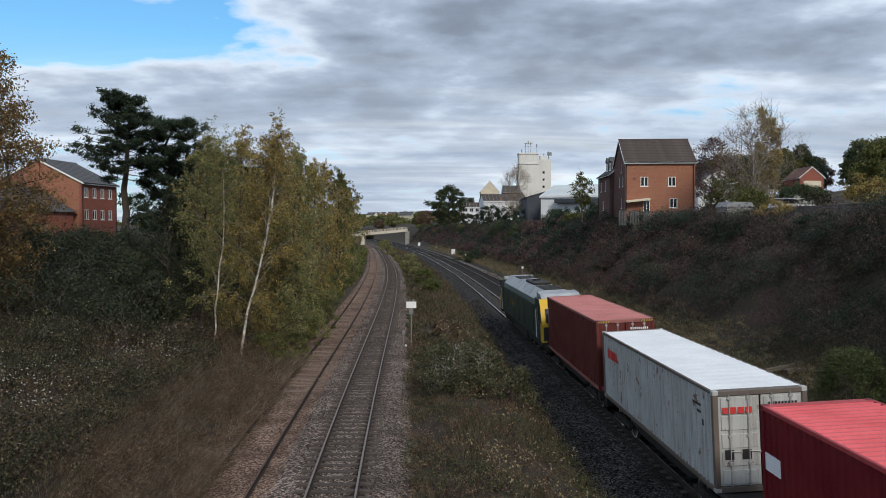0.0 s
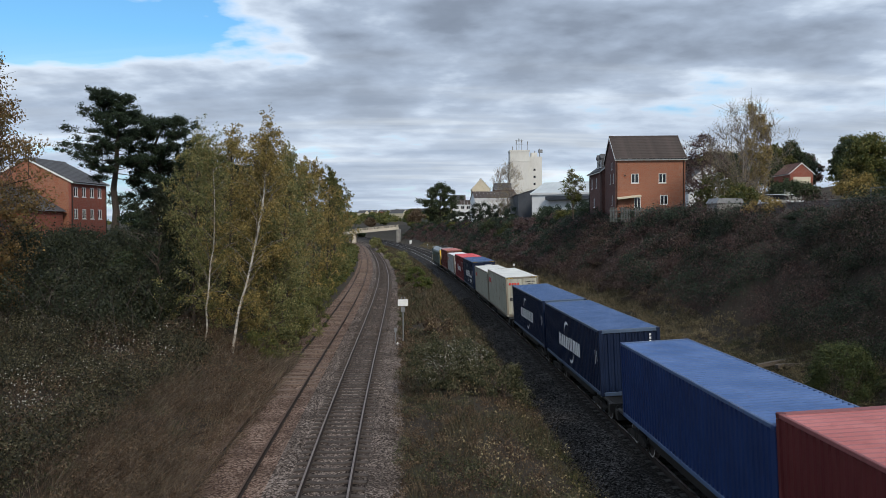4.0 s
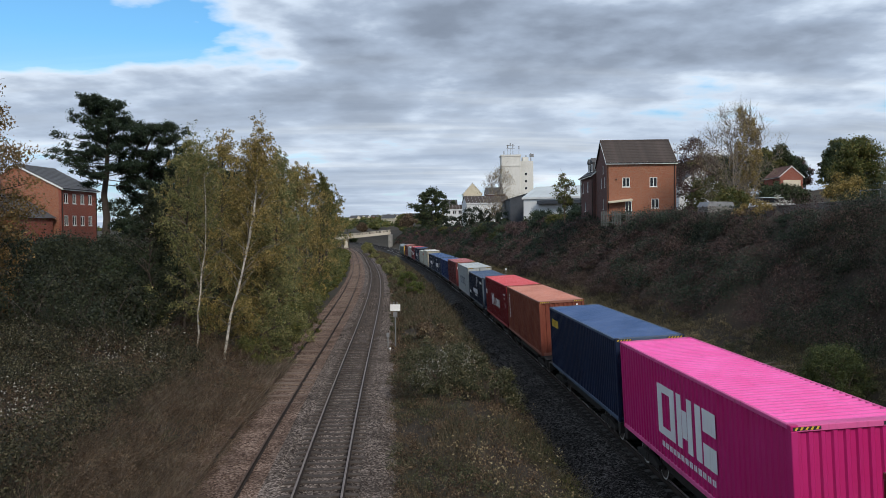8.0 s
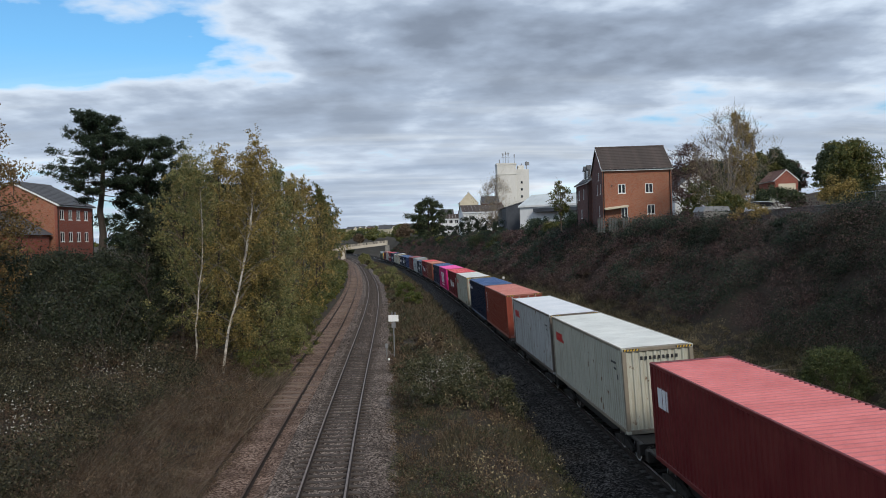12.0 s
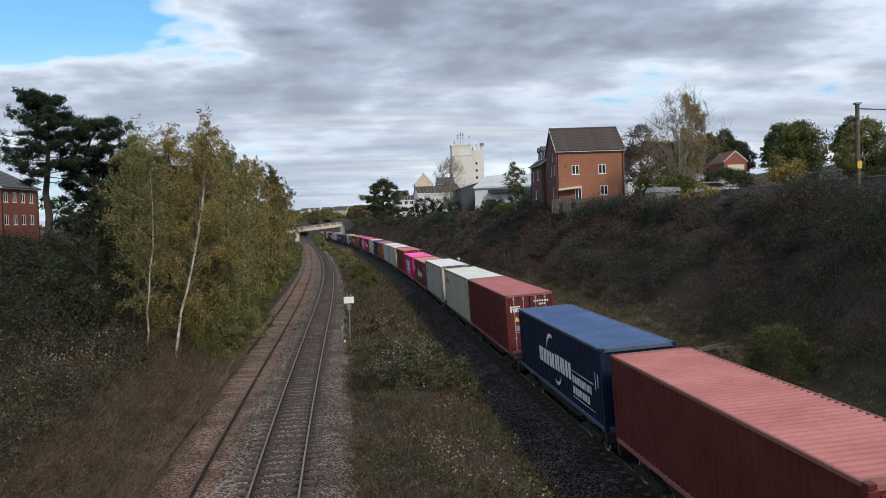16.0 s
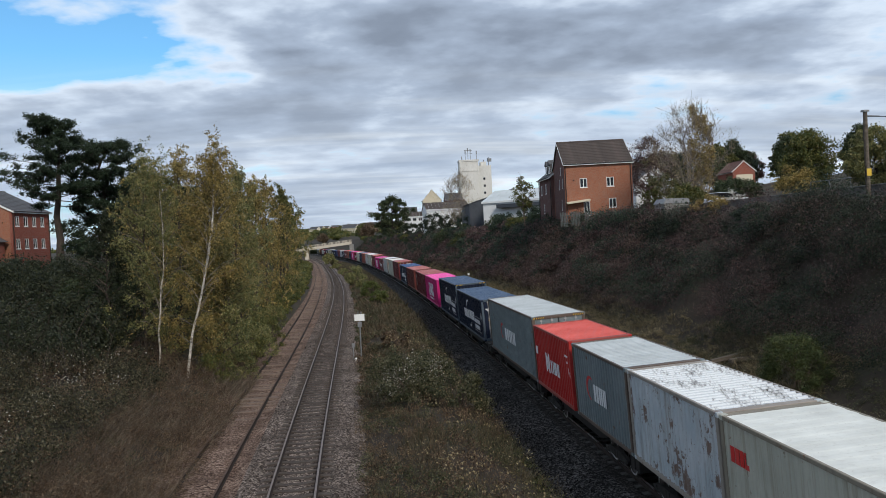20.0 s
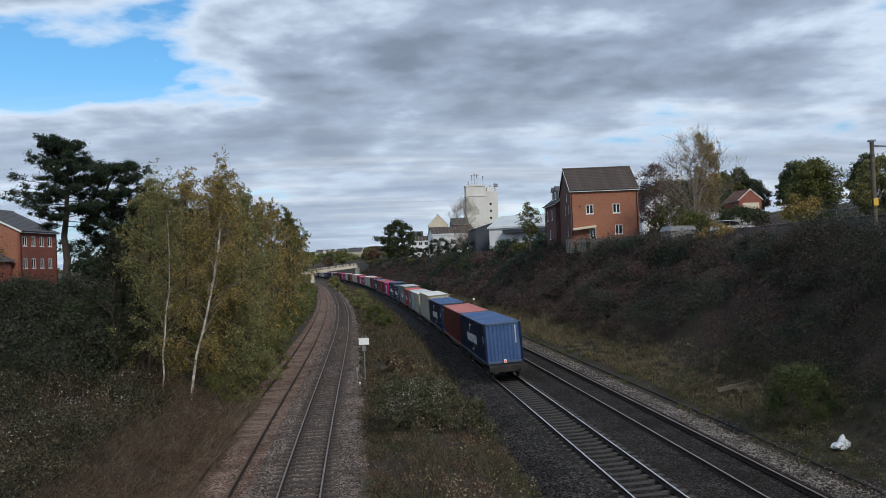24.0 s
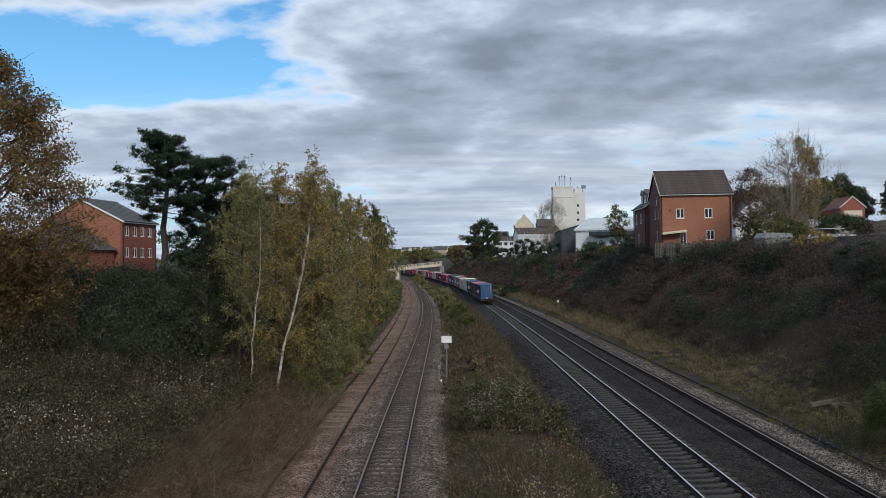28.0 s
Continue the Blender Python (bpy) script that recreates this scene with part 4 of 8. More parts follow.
def container_wagon(L, front, rear):
    """Flat wagon under a load of length L; front and rear: how far its deck runs past the load."""
    root = thing("container_wagon", Matrix(), "low black container flat wagon with steel sills and bogies", "rail wagon", "wagons of the train")
    y0, y1 = -L / 2 - rear, L / 2 + front
    for sx in (-1, 1):
        b = Build()
        x0, x1 = sorted((sx * 0.86, sx * 0.995))
        b.prism([(y0 + 0.1, 0.93), (y0 + 0.1, 0.8), (y0 + 3.0, 0.78), (y0 + 4.0, 0.5), (y1 - 4.0, 0.5), (y1 - 3.0, 0.78), (y1 - 0.1, 0.8), (y1 - 0.1, 0.93)], x0, x1, "x")
        part("side_beam", b, root, BLACK_STEEL)
    for sx in (-1, 1):
        x0, x1 = sorted((sx * 1.0, sx * 1.12))
        part("side_sill", Build().box(x0, y0, 0.84, x1, y1, 0.935, 0.015), root, DECK_GREY, "scuffed grey side sill")
    d = Build().box(-0.855, y0, 0.76, 0.855, y1, 0.9, 0.01)
    for yy in (y0 + 0.15, y1 - 0.15):
        d.box(-1.2, yy - 0.15, 0.55, 1.2, yy + 0.15, 0.92, 0.015)
    part("deck", d, root, BLACK_STEEL)
    bogie(root, L / 2 - (1.1 if front > 0.5 else 2.1))
    bogie(root, -L / 2 + (1.1 if rear > 0.5 else 2.1))
    for yy, sg in ((y1, 1), (y0, -1)):
        over = front if sg > 0 else rear
        if over > 0.5:
            for sx in (-1, 1):
                part("buffer", Build().tube((sx * 0.87, yy, 0.72), (sx * 0.87, yy + sg * 0.22, 0.72), 0.09, n=10).tube((sx * 0.87, yy + sg * 0.22, 0.72), (sx * 0.87, yy + sg * 0.26, 0.72), 0.2, n=14), root, BLACK_STEEL)
    return root


def build_train():
    wagons = {}
    starts = set()
    k = 0
    first = True
    for i, (f, L, h, col, kind, doors) in enumerate(LOADS):
        c = shipping_container(L, h, col, kind, doors)
        if i == len(LOADS) - 1:
            # rear panel in the lighter navy: sun on the end is put into the colour
            for o in c.children:
                if o.name.startswith("rear_panel"):
                    o.material_slots[0].link = "OBJECT"
                    o.material_slots[0].material = ROOFS["navy"]
                    o["label"] = "blue ribbed end panel, painted lighter as if sunlit"
            part("tail_lamp", Build().box(-0.09, -L / 2 - 0.1, 0.02, 0.09, -L / 2 - 0.02, 0.26, 0.01), c, plain("lamp_white", (0.75, 0.72, 0.7), 0.4), "white tail lamp box")
            part("tail_lens", Build().tube((0, -L / 2 - 0.115, 0.12), (0, -L / 2 - 0.095, 0.12), 0.065, n=14), c, plain("lens_red", (0.7, 0.03, 0.02), 0.3, 0.0, 1.5), "glowing red tail lens")
        runs(c, f - L / 2, 0.94)
    decks = [(f, L) for f, L, *_ in LOADS if L > 10] + [(-440.1, 12.5), (-452.8, 12.2)]
    decks.sort(reverse=True)
    for j, (f, L) in enumerate(decks):
        ahead = decks[j - 1][0] - decks[j - 1][1] - f if j else 3.0
        behind = f - L - decks[j + 1][0] if j + 1 < len(decks) else 2.6
        key = (L, ahead > 1.8, behind > 1.8)
        if key not in wagons:
            w = wagons[key] = container_wagon(L, 1.2 if ahead > 1.8 else 0.03, 1.2 if behind > 1.8 else 0.03)
        else:
            w = copy_thing(wagons[key], Matrix())
        runs(w, f - L / 2)


build_train()

# ------------------------------------------------------------ plants
def leaf_quads(c, nrm, size, r):
    """Pointed leaves at c (n, 3) with the given normals and sizes, in arrays of corners and faces."""
    n = len(c)
    t = r.normal(size=(n, 3))
    a = np.cross(nrm, t)
    a /= np.linalg.norm(a, axis=1, keepdims=True) + 1e-9
    b = np.cross(nrm, a)
    b /= np.linalg.norm(b, axis=1, keepdims=True) + 1e-9
    s = size[:, None]
    V = np.stack([c - a * s - b * s * 0.45, c + a * s - b * s * 0.3, c + b * s * 0.85], 1).reshape(-1, 3)
    return V, np.arange(3 * n).reshape(n, 3)


def clump_leaves(centres, radii, per, size, flat, r, floor=-0.15, fuzz=0.3):
    """Leaves on the outside of uneven clumps."""
    centres, radii = np.asarray(centres, float), np.asarray(radii, float)
    per = np.broadcast_to(per, len(centres)).astype(int)
    i = np.repeat(np.arange(len(centres)), per)
    n = len(i)
    d = r.normal(size=(n, 3))
    d /= np.linalg.norm(d, axis=1, keepdims=True)
    d[:, 2] = np.where(d[:, 2] < floor, -d[:, 2], d[:, 2])
    k = radii[i] * (1 - fuzz * r.random(n) ** 0.7 + 0.18 * r.normal(size=n))
    c = centres[i] + d * k[:, None] * np.array([1, 1, flat])
    nrm = d + 0.75 * r.normal(size=(n, 3))
    size = np.broadcast_to(size, len(centres))[i] * r.uniform(0.6, 1.35, n)
    return c, nrm, size


def foliage(name, centres, radii, per, size, flat, mat, seed, floor=-0.15, fuzz=0.3):
    r = np.random.default_rng(seed)
    c, nrm, s = clump_leaves(centres, radii, per, size, flat, r, floor, fuzz)
    return mesh_np(name, *leaf_quads(c, nrm, s, r), mat)


def blades(name, base, length, width, mat, seed, lean=0.35, bias=(0, 0)):
    """Grass blades and dry stalks: thin bent strips of two quads."""
    r = np.random.default_rng(seed)
    n = len(base)
    az = r.uniform(0, 2 * math.pi, n)
    side = np.stack([np.cos(az), np.sin(az), 0 * az], 1) * np.broadcast_to(width, n)[:, None] / 2
    tip = np.stack([r.normal(bias[0], lean, n), r.normal(bias[1], lean, n), np.ones(n)], 1) * (length * r.uniform(0.6, 1.2, n))[:, None]
    mid = tip * 0.5 + np.stack([0 * az, 0 * az, 0.08 * length], 1)
    V = np.stack([base - side, base + side, base + mid + side * 0.7, base + mid - side * 0.7, base + tip + side * 0.25, base + tip - side * 0.25], 1).reshape(-1, 3)
    k = 6 * np.arange(n)[:, None]
    F = np.concatenate([k + np.array([0, 1, 2, 3]), k + np.array([3, 2, 4, 5])])
    return mesh_np(name, V, F, mat)


BARK_BIRCH = mottled("birch_bark", (0.07, 0.058, 0.048), (0.44, 0.4, 0.34), 2.0, 14, 0.8, 0.3, 0.01, stretch=(1, 1, 3.0), third=(0.62, 0.58, 0.51))
BARK = mottled("bark", (0.028, 0.022, 0.017), (0.065, 0.051, 0.04), 3, 22, 0.9, 0.6, 0.03, stretch=(1, 1, 0.3))
TWIG = mottled("twig", (0.06, 0.042, 0.035), (0.13, 0.095, 0.08), 3, 22, 0.9, 0.3, 0.01)
PALE_TWIG = mottled("pale_twig", (0.12, 0.1, 0.085), (0.24, 0.205, 0.175), 3, 22, 0.9, 0.3, 0.01)
L_BIRCH = leafy("birch_leaves", [(0.05, 0.048, 0.02), (0.12, 0.102, 0.037), (0.22, 0.172, 0.058), (0.34, 0.25, 0.08), (0.48, 0.345, 0.115), (0.62, 0.47, 0.2)])
L_OLIVE = leafy("olive_birch_leaves", [(0.055, 0.064, 0.027), (0.12, 0.13, 0.052), (0.2, 0.2, 0.08), (0.3, 0.275, 0.11), (0.44, 0.365, 0.15)])
L_GOLD = leafy("golden_leaves", [(0.15, 0.11, 0.04), (0.25, 0.18, 0.06), (0.34, 0.25, 0.085), (0.45, 0.33, 0.12)])
L_MIX = leafy("mixed_leaves", [(0.045, 0.062, 0.02), (0.08, 0.098, 0.03), (0.14, 0.135, 0.04), (0.23, 0.185, 0.058)])
L_DARK = leafy("dark_leaves", [(0.022, 0.034, 0.018), (0.04, 0.057, 0.026), (0.064, 0.082, 0.036), (0.11, 0.117, 0.055)])
L_PINE = leafy("pine_needles", [(0.017, 0.028, 0.017), (0.034, 0.053, 0.029), (0.062, 0.084, 0.044)])
L_BEECH = leafy("copper_leaves", [(0.055, 0.043, 0.022), (0.14, 0.088, 0.037), (0.25, 0.148, 0.056), (0.15, 0.13, 0.056), (0.42, 0.25, 0.095)])
L_WITHER = leafy("willowherb_leaves", [(0.032, 0.021, 0.0135), (0.085, 0.054, 0.034), (0.17, 0.112, 0.07), (0.33, 0.24, 0.155)])
L_IVY = leafy("dark_ivy_leaves", [(0.009, 0.015, 0.01), (0.019, 0.029, 0.018), (0.036, 0.05, 0.028), (0.075, 0.086, 0.048)])
L_COPPER = leafy("bright_copper_leaves", [(0.05, 0.04, 0.018), (0.12, 0.08, 0.03), (0.22, 0.13, 0.045), (0.34, 0.22, 0.075)])
L_BRAMBLE = leafy("bramble_leaves", [(0.012, 0.022, 0.016), (0.027, 0.045, 0.03), (0.052, 0.076, 0.047), (0.11, 0.128, 0.08)])
L_FORE = leafy("dull_bramble_leaves", [(0.012, 0.013, 0.008), (0.026, 0.028, 0.016), (0.052, 0.05, 0.027), (0.115, 0.1, 0.054), (0.27, 0.24, 0.155)])
L_BROWN = leafy("withered_leaves", [(0.042, 0.029, 0.019), (0.095, 0.066, 0.041), (0.185, 0.13, 0.082), (0.33, 0.25, 0.165)])
L_PURPLE = leafy("wintry_twigs", [(0.03, 0.0185, 0.0175), (0.072, 0.044, 0.041), (0.132, 0.082, 0.075), (0.215, 0.145, 0.13)])
L_RUSSET = leafy("slope_russet", [(0.034, 0.023, 0.018), (0.082, 0.055, 0.043), (0.155, 0.105, 0.082), (0.26, 0.188, 0.146)])
WINTRY = leafy("wintry_stems", [(0.03, 0.021, 0.018), (0.06, 0.043, 0.037), (0.1, 0.074, 0.063), (0.18, 0.14, 0.12)])
L_THICKET = leafy("thicket_leaves", [(0.012, 0.017, 0.0105), (0.026, 0.034, 0.019), (0.047, 0.056, 0.03), (0.095, 0.096, 0.052)])
REDDISH = leafy("willowherb_stems", [(0.045, 0.028, 0.019), (0.095, 0.06, 0.041), (0.16, 0.108, 0.075), (0.27, 0.2, 0.145)])
BLEACHED = leafy("bleached_grass", [(0.06, 0.045, 0.03), (0.13, 0.1, 0.07), (0.24, 0.19, 0.14), (0.38, 0.32, 0.25)])
L_PALE = leafy("seed_heads", [(0.35, 0.34, 0.28), (0.5, 0.48, 0.42), (0.62, 0.6, 0.55)])
L_GREEN = leafy("fresh_leaves", [(0.042, 0.06, 0.0168), (0.072, 0.102, 0.0264), (0.12, 0.138, 0.036), (0.192, 0.18, 0.048)])
STRAW = leafy("straw", [(0.055, 0.055, 0.027), (0.1, 0.088, 0.045), (0.16, 0.13, 0.073), (0.25, 0.2, 0.12)])
VERGE = leafy("verge_straw", [(0.062, 0.055, 0.03), (0.145, 0.118, 0.064), (0.25, 0.2, 0.115), (0.38, 0.305, 0.19)])
L_BUSH = leafy("bush_leaves", [(0.03, 0.045, 0.018), (0.055, 0.075, 0.027), (0.09, 0.11, 0.038), (0.14, 0.145, 0.05)])
L_SALLOW = leafy("sallow_leaves", [(0.024, 0.03, 0.015), (0.056, 0.06, 0.029), (0.11, 0.105, 0.052), (0.24, 0.22, 0.14)])
HEADS = leafy("flower_heads", [(0.2, 0.15, 0.08), (0.34, 0.27, 0.15), (0.46, 0.38, 0.22)])
DULL_GRASS = leafy("dull_grass", [(0.035, 0.037, 0.02), (0.075, 0.06, 0.036), (0.125, 0.096, 0.058), (0.22, 0.17, 0.105)])
STALK = leafy("dead_stalks", [(0.075, 0.055, 0.036), (0.135, 0.1, 0.064), (0.22, 0.17, 0.112), (0.34, 0.275, 0.195)])


def bent_trunk(b, pts, r0, r1, n=8):
    """A tapered round stem along the points."""
    pts = [Vector(p) for p in pts]
    rings = []
    for i, p in enumerate(pts):
        d = (pts[min(i + 1, len(pts) - 1)] - pts[max(i - 1, 0)]).normalized()
        s = Vector((1, 0, 0)) - d * d.x
        s.normalize()
        t = d.cross(s)
        r = r0 + (r1 - r0) * i / (len(pts) - 1)
        rings.append([p + (s * math.cos(2 * math.pi * k / n) + t * math.sin(2 * math.pi * k / n)) * r for k in range(n)])
    v = [p for ring in rings for p in ring]
    f = [(i * n + k, i * n + (k + 1) % n, (i + 1) * n + (k + 1) % n, (i + 1) * n + k) for i in range(len(pts) - 1) for k in range(n)]
    b.add(v, f + [tuple(range(n - 1, -1, -1)), tuple(range((len(pts) - 1) * n, len(pts) * n))])


def tree(x, y, h, width, label, leaves, bark, count, per, leaf, seed, low=0.2, lean=(0, 0), clump=0.8, flat=0.8, stems=1, egg=0.55, trunk=0.018, category="tree", z=None, gaps=0.0, bare=0):
    """Trunk and limbs under a crown of many clumps inside an egg-shaped outline."""
    r = np.random.default_rng(seed)
    z0 = float(ground_z(x, y)) if z is None else z
    root = thing("tree", pose(x, y, z0 - 0.15), label, category)
    wood, tops = Build(), []
    for s in range(stems):
        off = Vector((r.normal(0, 0.35), r.normal(0, 0.35), 0)) if s else Vector((0, 0, 0))
        ln = Vector((lean[0] + r.normal(0, 0.015) + (r.normal(0, 0.12) if s else 0), lean[1] + r.normal(0, 0.04), 0))
        hh = h * (0.93 if s == 0 else r.uniform(0.6, 0.85))
        pts = [off + ln * hh * q ** 0.9 + Vector((r.normal(0, 0.012 * h * q), r.normal(0, 0.012 * h * q), hh * q)) for q in np.linspace(0, 1, 8)]
        bent_trunk(wood, pts, h * trunk * (1 if s == 0 else 0.7), h * trunk * 0.12)
        tops.append(pts)
    part("trunk", wood, root, bark)
    # clump centres inside the outline
    q = low + (1 - low) * r.beta(1.5, 1.25, count)
    prof = np.where(q < egg, ((q - low) / max(1e-3, egg - low)).clip(0.3, 1) ** 0.5, ((1 - q) / (1 - egg)).clip(0.0, 1) ** 0.5)
    ang = r.uniform(0, 2 * math.pi, count)
    lobes = 1 + 0.3 * np.sin(3 * ang + seed) * np.sin(7 * q + seed) + 0.12 * r.normal(size=count)
    rad = (width / 2) * prof * lobes * np.sqrt(r.uniform(0.1, 1, count))
    if gaps:
        keep = np.sin(ang * 2 + q * 9 + seed) + np.sin(q * 23 + seed) > -2 + 2.6 * gaps
        q, ang, rad = q[keep], ang[keep], rad[keep]
    main = tops[0]
    axis = np.array([[p.x, p.y] for p in main])
    ax = np.stack([np.interp(q, np.linspace(0, 0.93, 8), axis[:, k]) for k in (0, 1)], 1)
    C = np.stack([ax[:, 0] + rad * np.cos(ang), ax[:, 1] + rad * np.sin(ang), q * h], 1)
    limbs = Build()
    for c in C[:: max(1, len(C) // 46)]:
        p = tops[int(r.integers(len(tops)))]
        zt = max(h * low * 0.6, c[2] - 0.9 * math.hypot(c[0], c[1]) * r.uniform(0.5, 1.1))
        a = Vector([np.interp(zt, [w.z for w in p], [w[k] for w in p]) for k in (0, 1)] + [min(zt, p[-1].z)])
        m = a.lerp(Vector(c), 0.5) + Vector((r.normal(0, 0.2), r.normal(0, 0.2), 0.08 * h * r.uniform(-0.2, 0.6)))
        bent_trunk(limbs, [a, m, Vector(c)], h * trunk * 0.28, 0.012, 5)
        if bare:
            for _ in range(bare):
                k = m.lerp(Vector(c), r.uniform(0.1, 1))
                e = k + Vector((r.normal(0, 0.6), r.normal(0, 0.6), abs(r.normal(0.9, 0.5)))) * (h * 0.09)
                bent_trunk(limbs, [k, k.lerp(e, 0.5) + Vector((0, 0, 0.05 * h * r.random() * 0.4)), e], 0.02, 0.006, 4)
    part("crown_wood", limbs, root, bark if bark is not BARK_BIRCH else PALE_TWIG)
    if per:
        part("crown", foliage("crown", C, clump * r.uniform(0.6, 1.3, len(C)), per, leaf, flat, leaves, seed + 1, floor=-1.0, fuzz=0.5), root)
    return root


def birch(x, y, h, label, leaves, bark, seed, spread, stem=((0, 0), (1, 0)), low=0.1, limbs=34, strings=15, per=30, leaf=0.055, fork=0.0, r0=0.0085, droop=1.0, near_bare=0.0):
    """A slim stem with rising limbs from which strings of small leaves hang; spread: the reach of the longest limb."""
    r = np.random.default_rng(seed)
    z0 = float(ground_z(x, y))
    root = thing("tree", pose(x, y, z0 - 0.15), label, "tree")
    qs = np.linspace(0, 1, 11)
    sx = np.interp(qs, [k[0] for k in stem], [k[1] for k in stem]) + np.concatenate([[0], r.normal(0, 0.05, 10)])
    sy = np.concatenate([[0], np.cumsum(r.normal(0, 0.06, 10))])
    at = lambda q: np.stack([np.interp(q, qs, sx), np.interp(q, qs, sy), np.asarray(q) * h], -1)
    wood = Build()
    bent_trunk(wood, [Vector(p) for p in at(qs)], h * r0, 0.018, 9)
    lead = None
    if fork:
        a = at(fork)
        lead = [Vector(a), Vector(a) + Vector((0.32, 0.1, 0.1 * h)), Vector(a) + Vector((0.62, 0.25, 0.22 * h)), Vector(a) + Vector((0.8, 0.3, 0.34 * h))]
        bent_trunk(wood, lead, h * r0 * 0.6, 0.015, 7)
    part("trunk", wood, root, bark)
    twig = Build()
    P, D, W = [], [], []
    for i in range(limbs):
        q = low + (0.96 - low) * ((i + r.random()) / limbs) ** 0.85
        base = at(q)
        az = 2.4 * i + r.normal(0, 0.5)
        shape = np.interp(q, [low, 0.3, 0.5, 0.75, 0.9, 1.0], [0.75, 1.0, 0.95, 0.66, 0.38, 0.14])
        reach = spread * shape * r.uniform(0.6, 1.12)
        rise = reach * r.uniform(0.45, 1.0) * (1.0 if q > 0.25 else 0.4)
        end = base + np.array([math.cos(az) * reach, math.sin(az) * reach, rise])
        end[2] = min(end[2], h * 1.02)
        mid = base + (end - base) * 0.5 + np.array([0, 0, 0.16 * reach])
        bent_trunk(twig, [Vector(base), Vector(mid), Vector(end)], 0.011 + 0.02 * reach / spread, 0.006, 5)
        t = r.uniform(0.18, 1.04, strings)[:, None]
        p = (1 - t) ** 2 * base + 2 * t * (1 - t) * mid + t * t * end + r.normal(0, 0.12 * spread * 0.4, (strings, 3)) * [1, 1, 0.6]
        P.append(p)
        D.append(np.stack([r.normal(0.25 * math.cos(az), 0.4, strings), r.normal(0.25 * math.sin(az), 0.4, strings), -droop * r.uniform(0.3, 1.1, strings)], 1))
        W.append(r.uniform(0.35, 1.15, strings) * (0.55 + 0.6 * shape))
    top = at(np.linspace(0.9, 1.03, 10))
    for p in top:
        P.append(p + r.normal(0, 0.22, (4, 3)))
        D.append(r.normal(0, 0.5, (4, 3)) + [0, 0, 0.5])
        W.append(r.uniform(0.2, 0.7, 4))
    P, D, W = np.concatenate(P), np.concatenate(D), np.concatenate(W)
    part("crown_wood", twig, root, PALE_TWIG if bark is BARK_BIRCH else TWIG)
    n = len(P)
    u = r.random((n, per)) ** 0.8
    C = P[:, None, :] + D[:, None, :] * (u * W[:, None])[..., None] + r.normal(0, 0.085, (n, per, 3))
    C = C.reshape(-1, 3)
    if near_bare:   # hardly any leaves before the lower stem
        axis = at(np.clip(C[:, 2] / h, 0, 1))
        C = C[~((np.abs(C[:, 0] - axis[:, 0]) < near_bare) & (C[:, 1] < axis[:, 1] + 0.3) & (C[:, 2] < 0.62 * h) & (r.random(len(C)) < 0.93))]
    C = C[C[:, 2] > 0.25]
    part("crown", mesh_np("crown", *leaf_quads(C, r.normal(size=C.shape), leaf * r.uniform(0.6, 1.35, len(C)), r), leaves), root)
    return root


def scots_pine(x, y, h, label, seed, spread, low, limbs):
    """A thick stem, level limbs, and flat pads of needles towards their ends."""
    r = np.random.default_rng(seed)
    root = thing("tree", pose(x, y, float(ground_z(x, y)) - 0.15), label, "tree")
    stem = [Vector((r.normal(0, 0.06) * i, r.normal(0, 0.05) * i, h * 0.95 * i / 8)) for i in range(9)]
    wood = Build()
    bent_trunk(wood, stem, h * 0.028, 0.08, 10)
    part("trunk", wood, root, BARK)
    arms, C, R = Build(), [], []
    for i in range(limbs):
        q = low + (0.98 - low) * ((i + r.random()) / limbs)
        k = min(7.999, q / 0.95 * 8)
        base = stem[int(k)].lerp(stem[min(8, int(k) + 1)], k - int(k))
        az = 2.4 * i + r.normal(0, 0.4)
        reach = spread * float(np.interp(q, [low, low + 0.12, 0.7, 0.88, 1.0], [0.72, 1.0, 0.92, 0.66, 0.22])) * r.uniform(0.5, 1.1)
        end = base + Vector((math.cos(az) * reach, math.sin(az) * reach, r.uniform(-0.1, 0.5) * reach))
        mid = base.lerp(end, 0.5) + Vector((0, 0, -0.07 * reach))
        bent_trunk(arms, [base, mid, end], 0.09 * (1.15 - q), 0.025, 6)
        for _ in range(int(8 + 7 * reach / spread)):
            t = r.uniform(0.3, 1.05) if q > 0.6 else r.uniform(0.5, 1.05)
            c = base.lerp(end, t) + Vector((r.normal(0, 0.32), r.normal(0, 0.32), r.uniform(0.0, 0.35)))
            C.append(c)
            R.append(r.uniform(0.35, 0.75))
    part("crown_wood", arms, root, BARK)
    part("crown", foliage("crown", np.array(C), R, 85, 0.085, 0.75, L_PINE, seed + 1, floor=-1.0, fuzz=0.75), root)
    return root


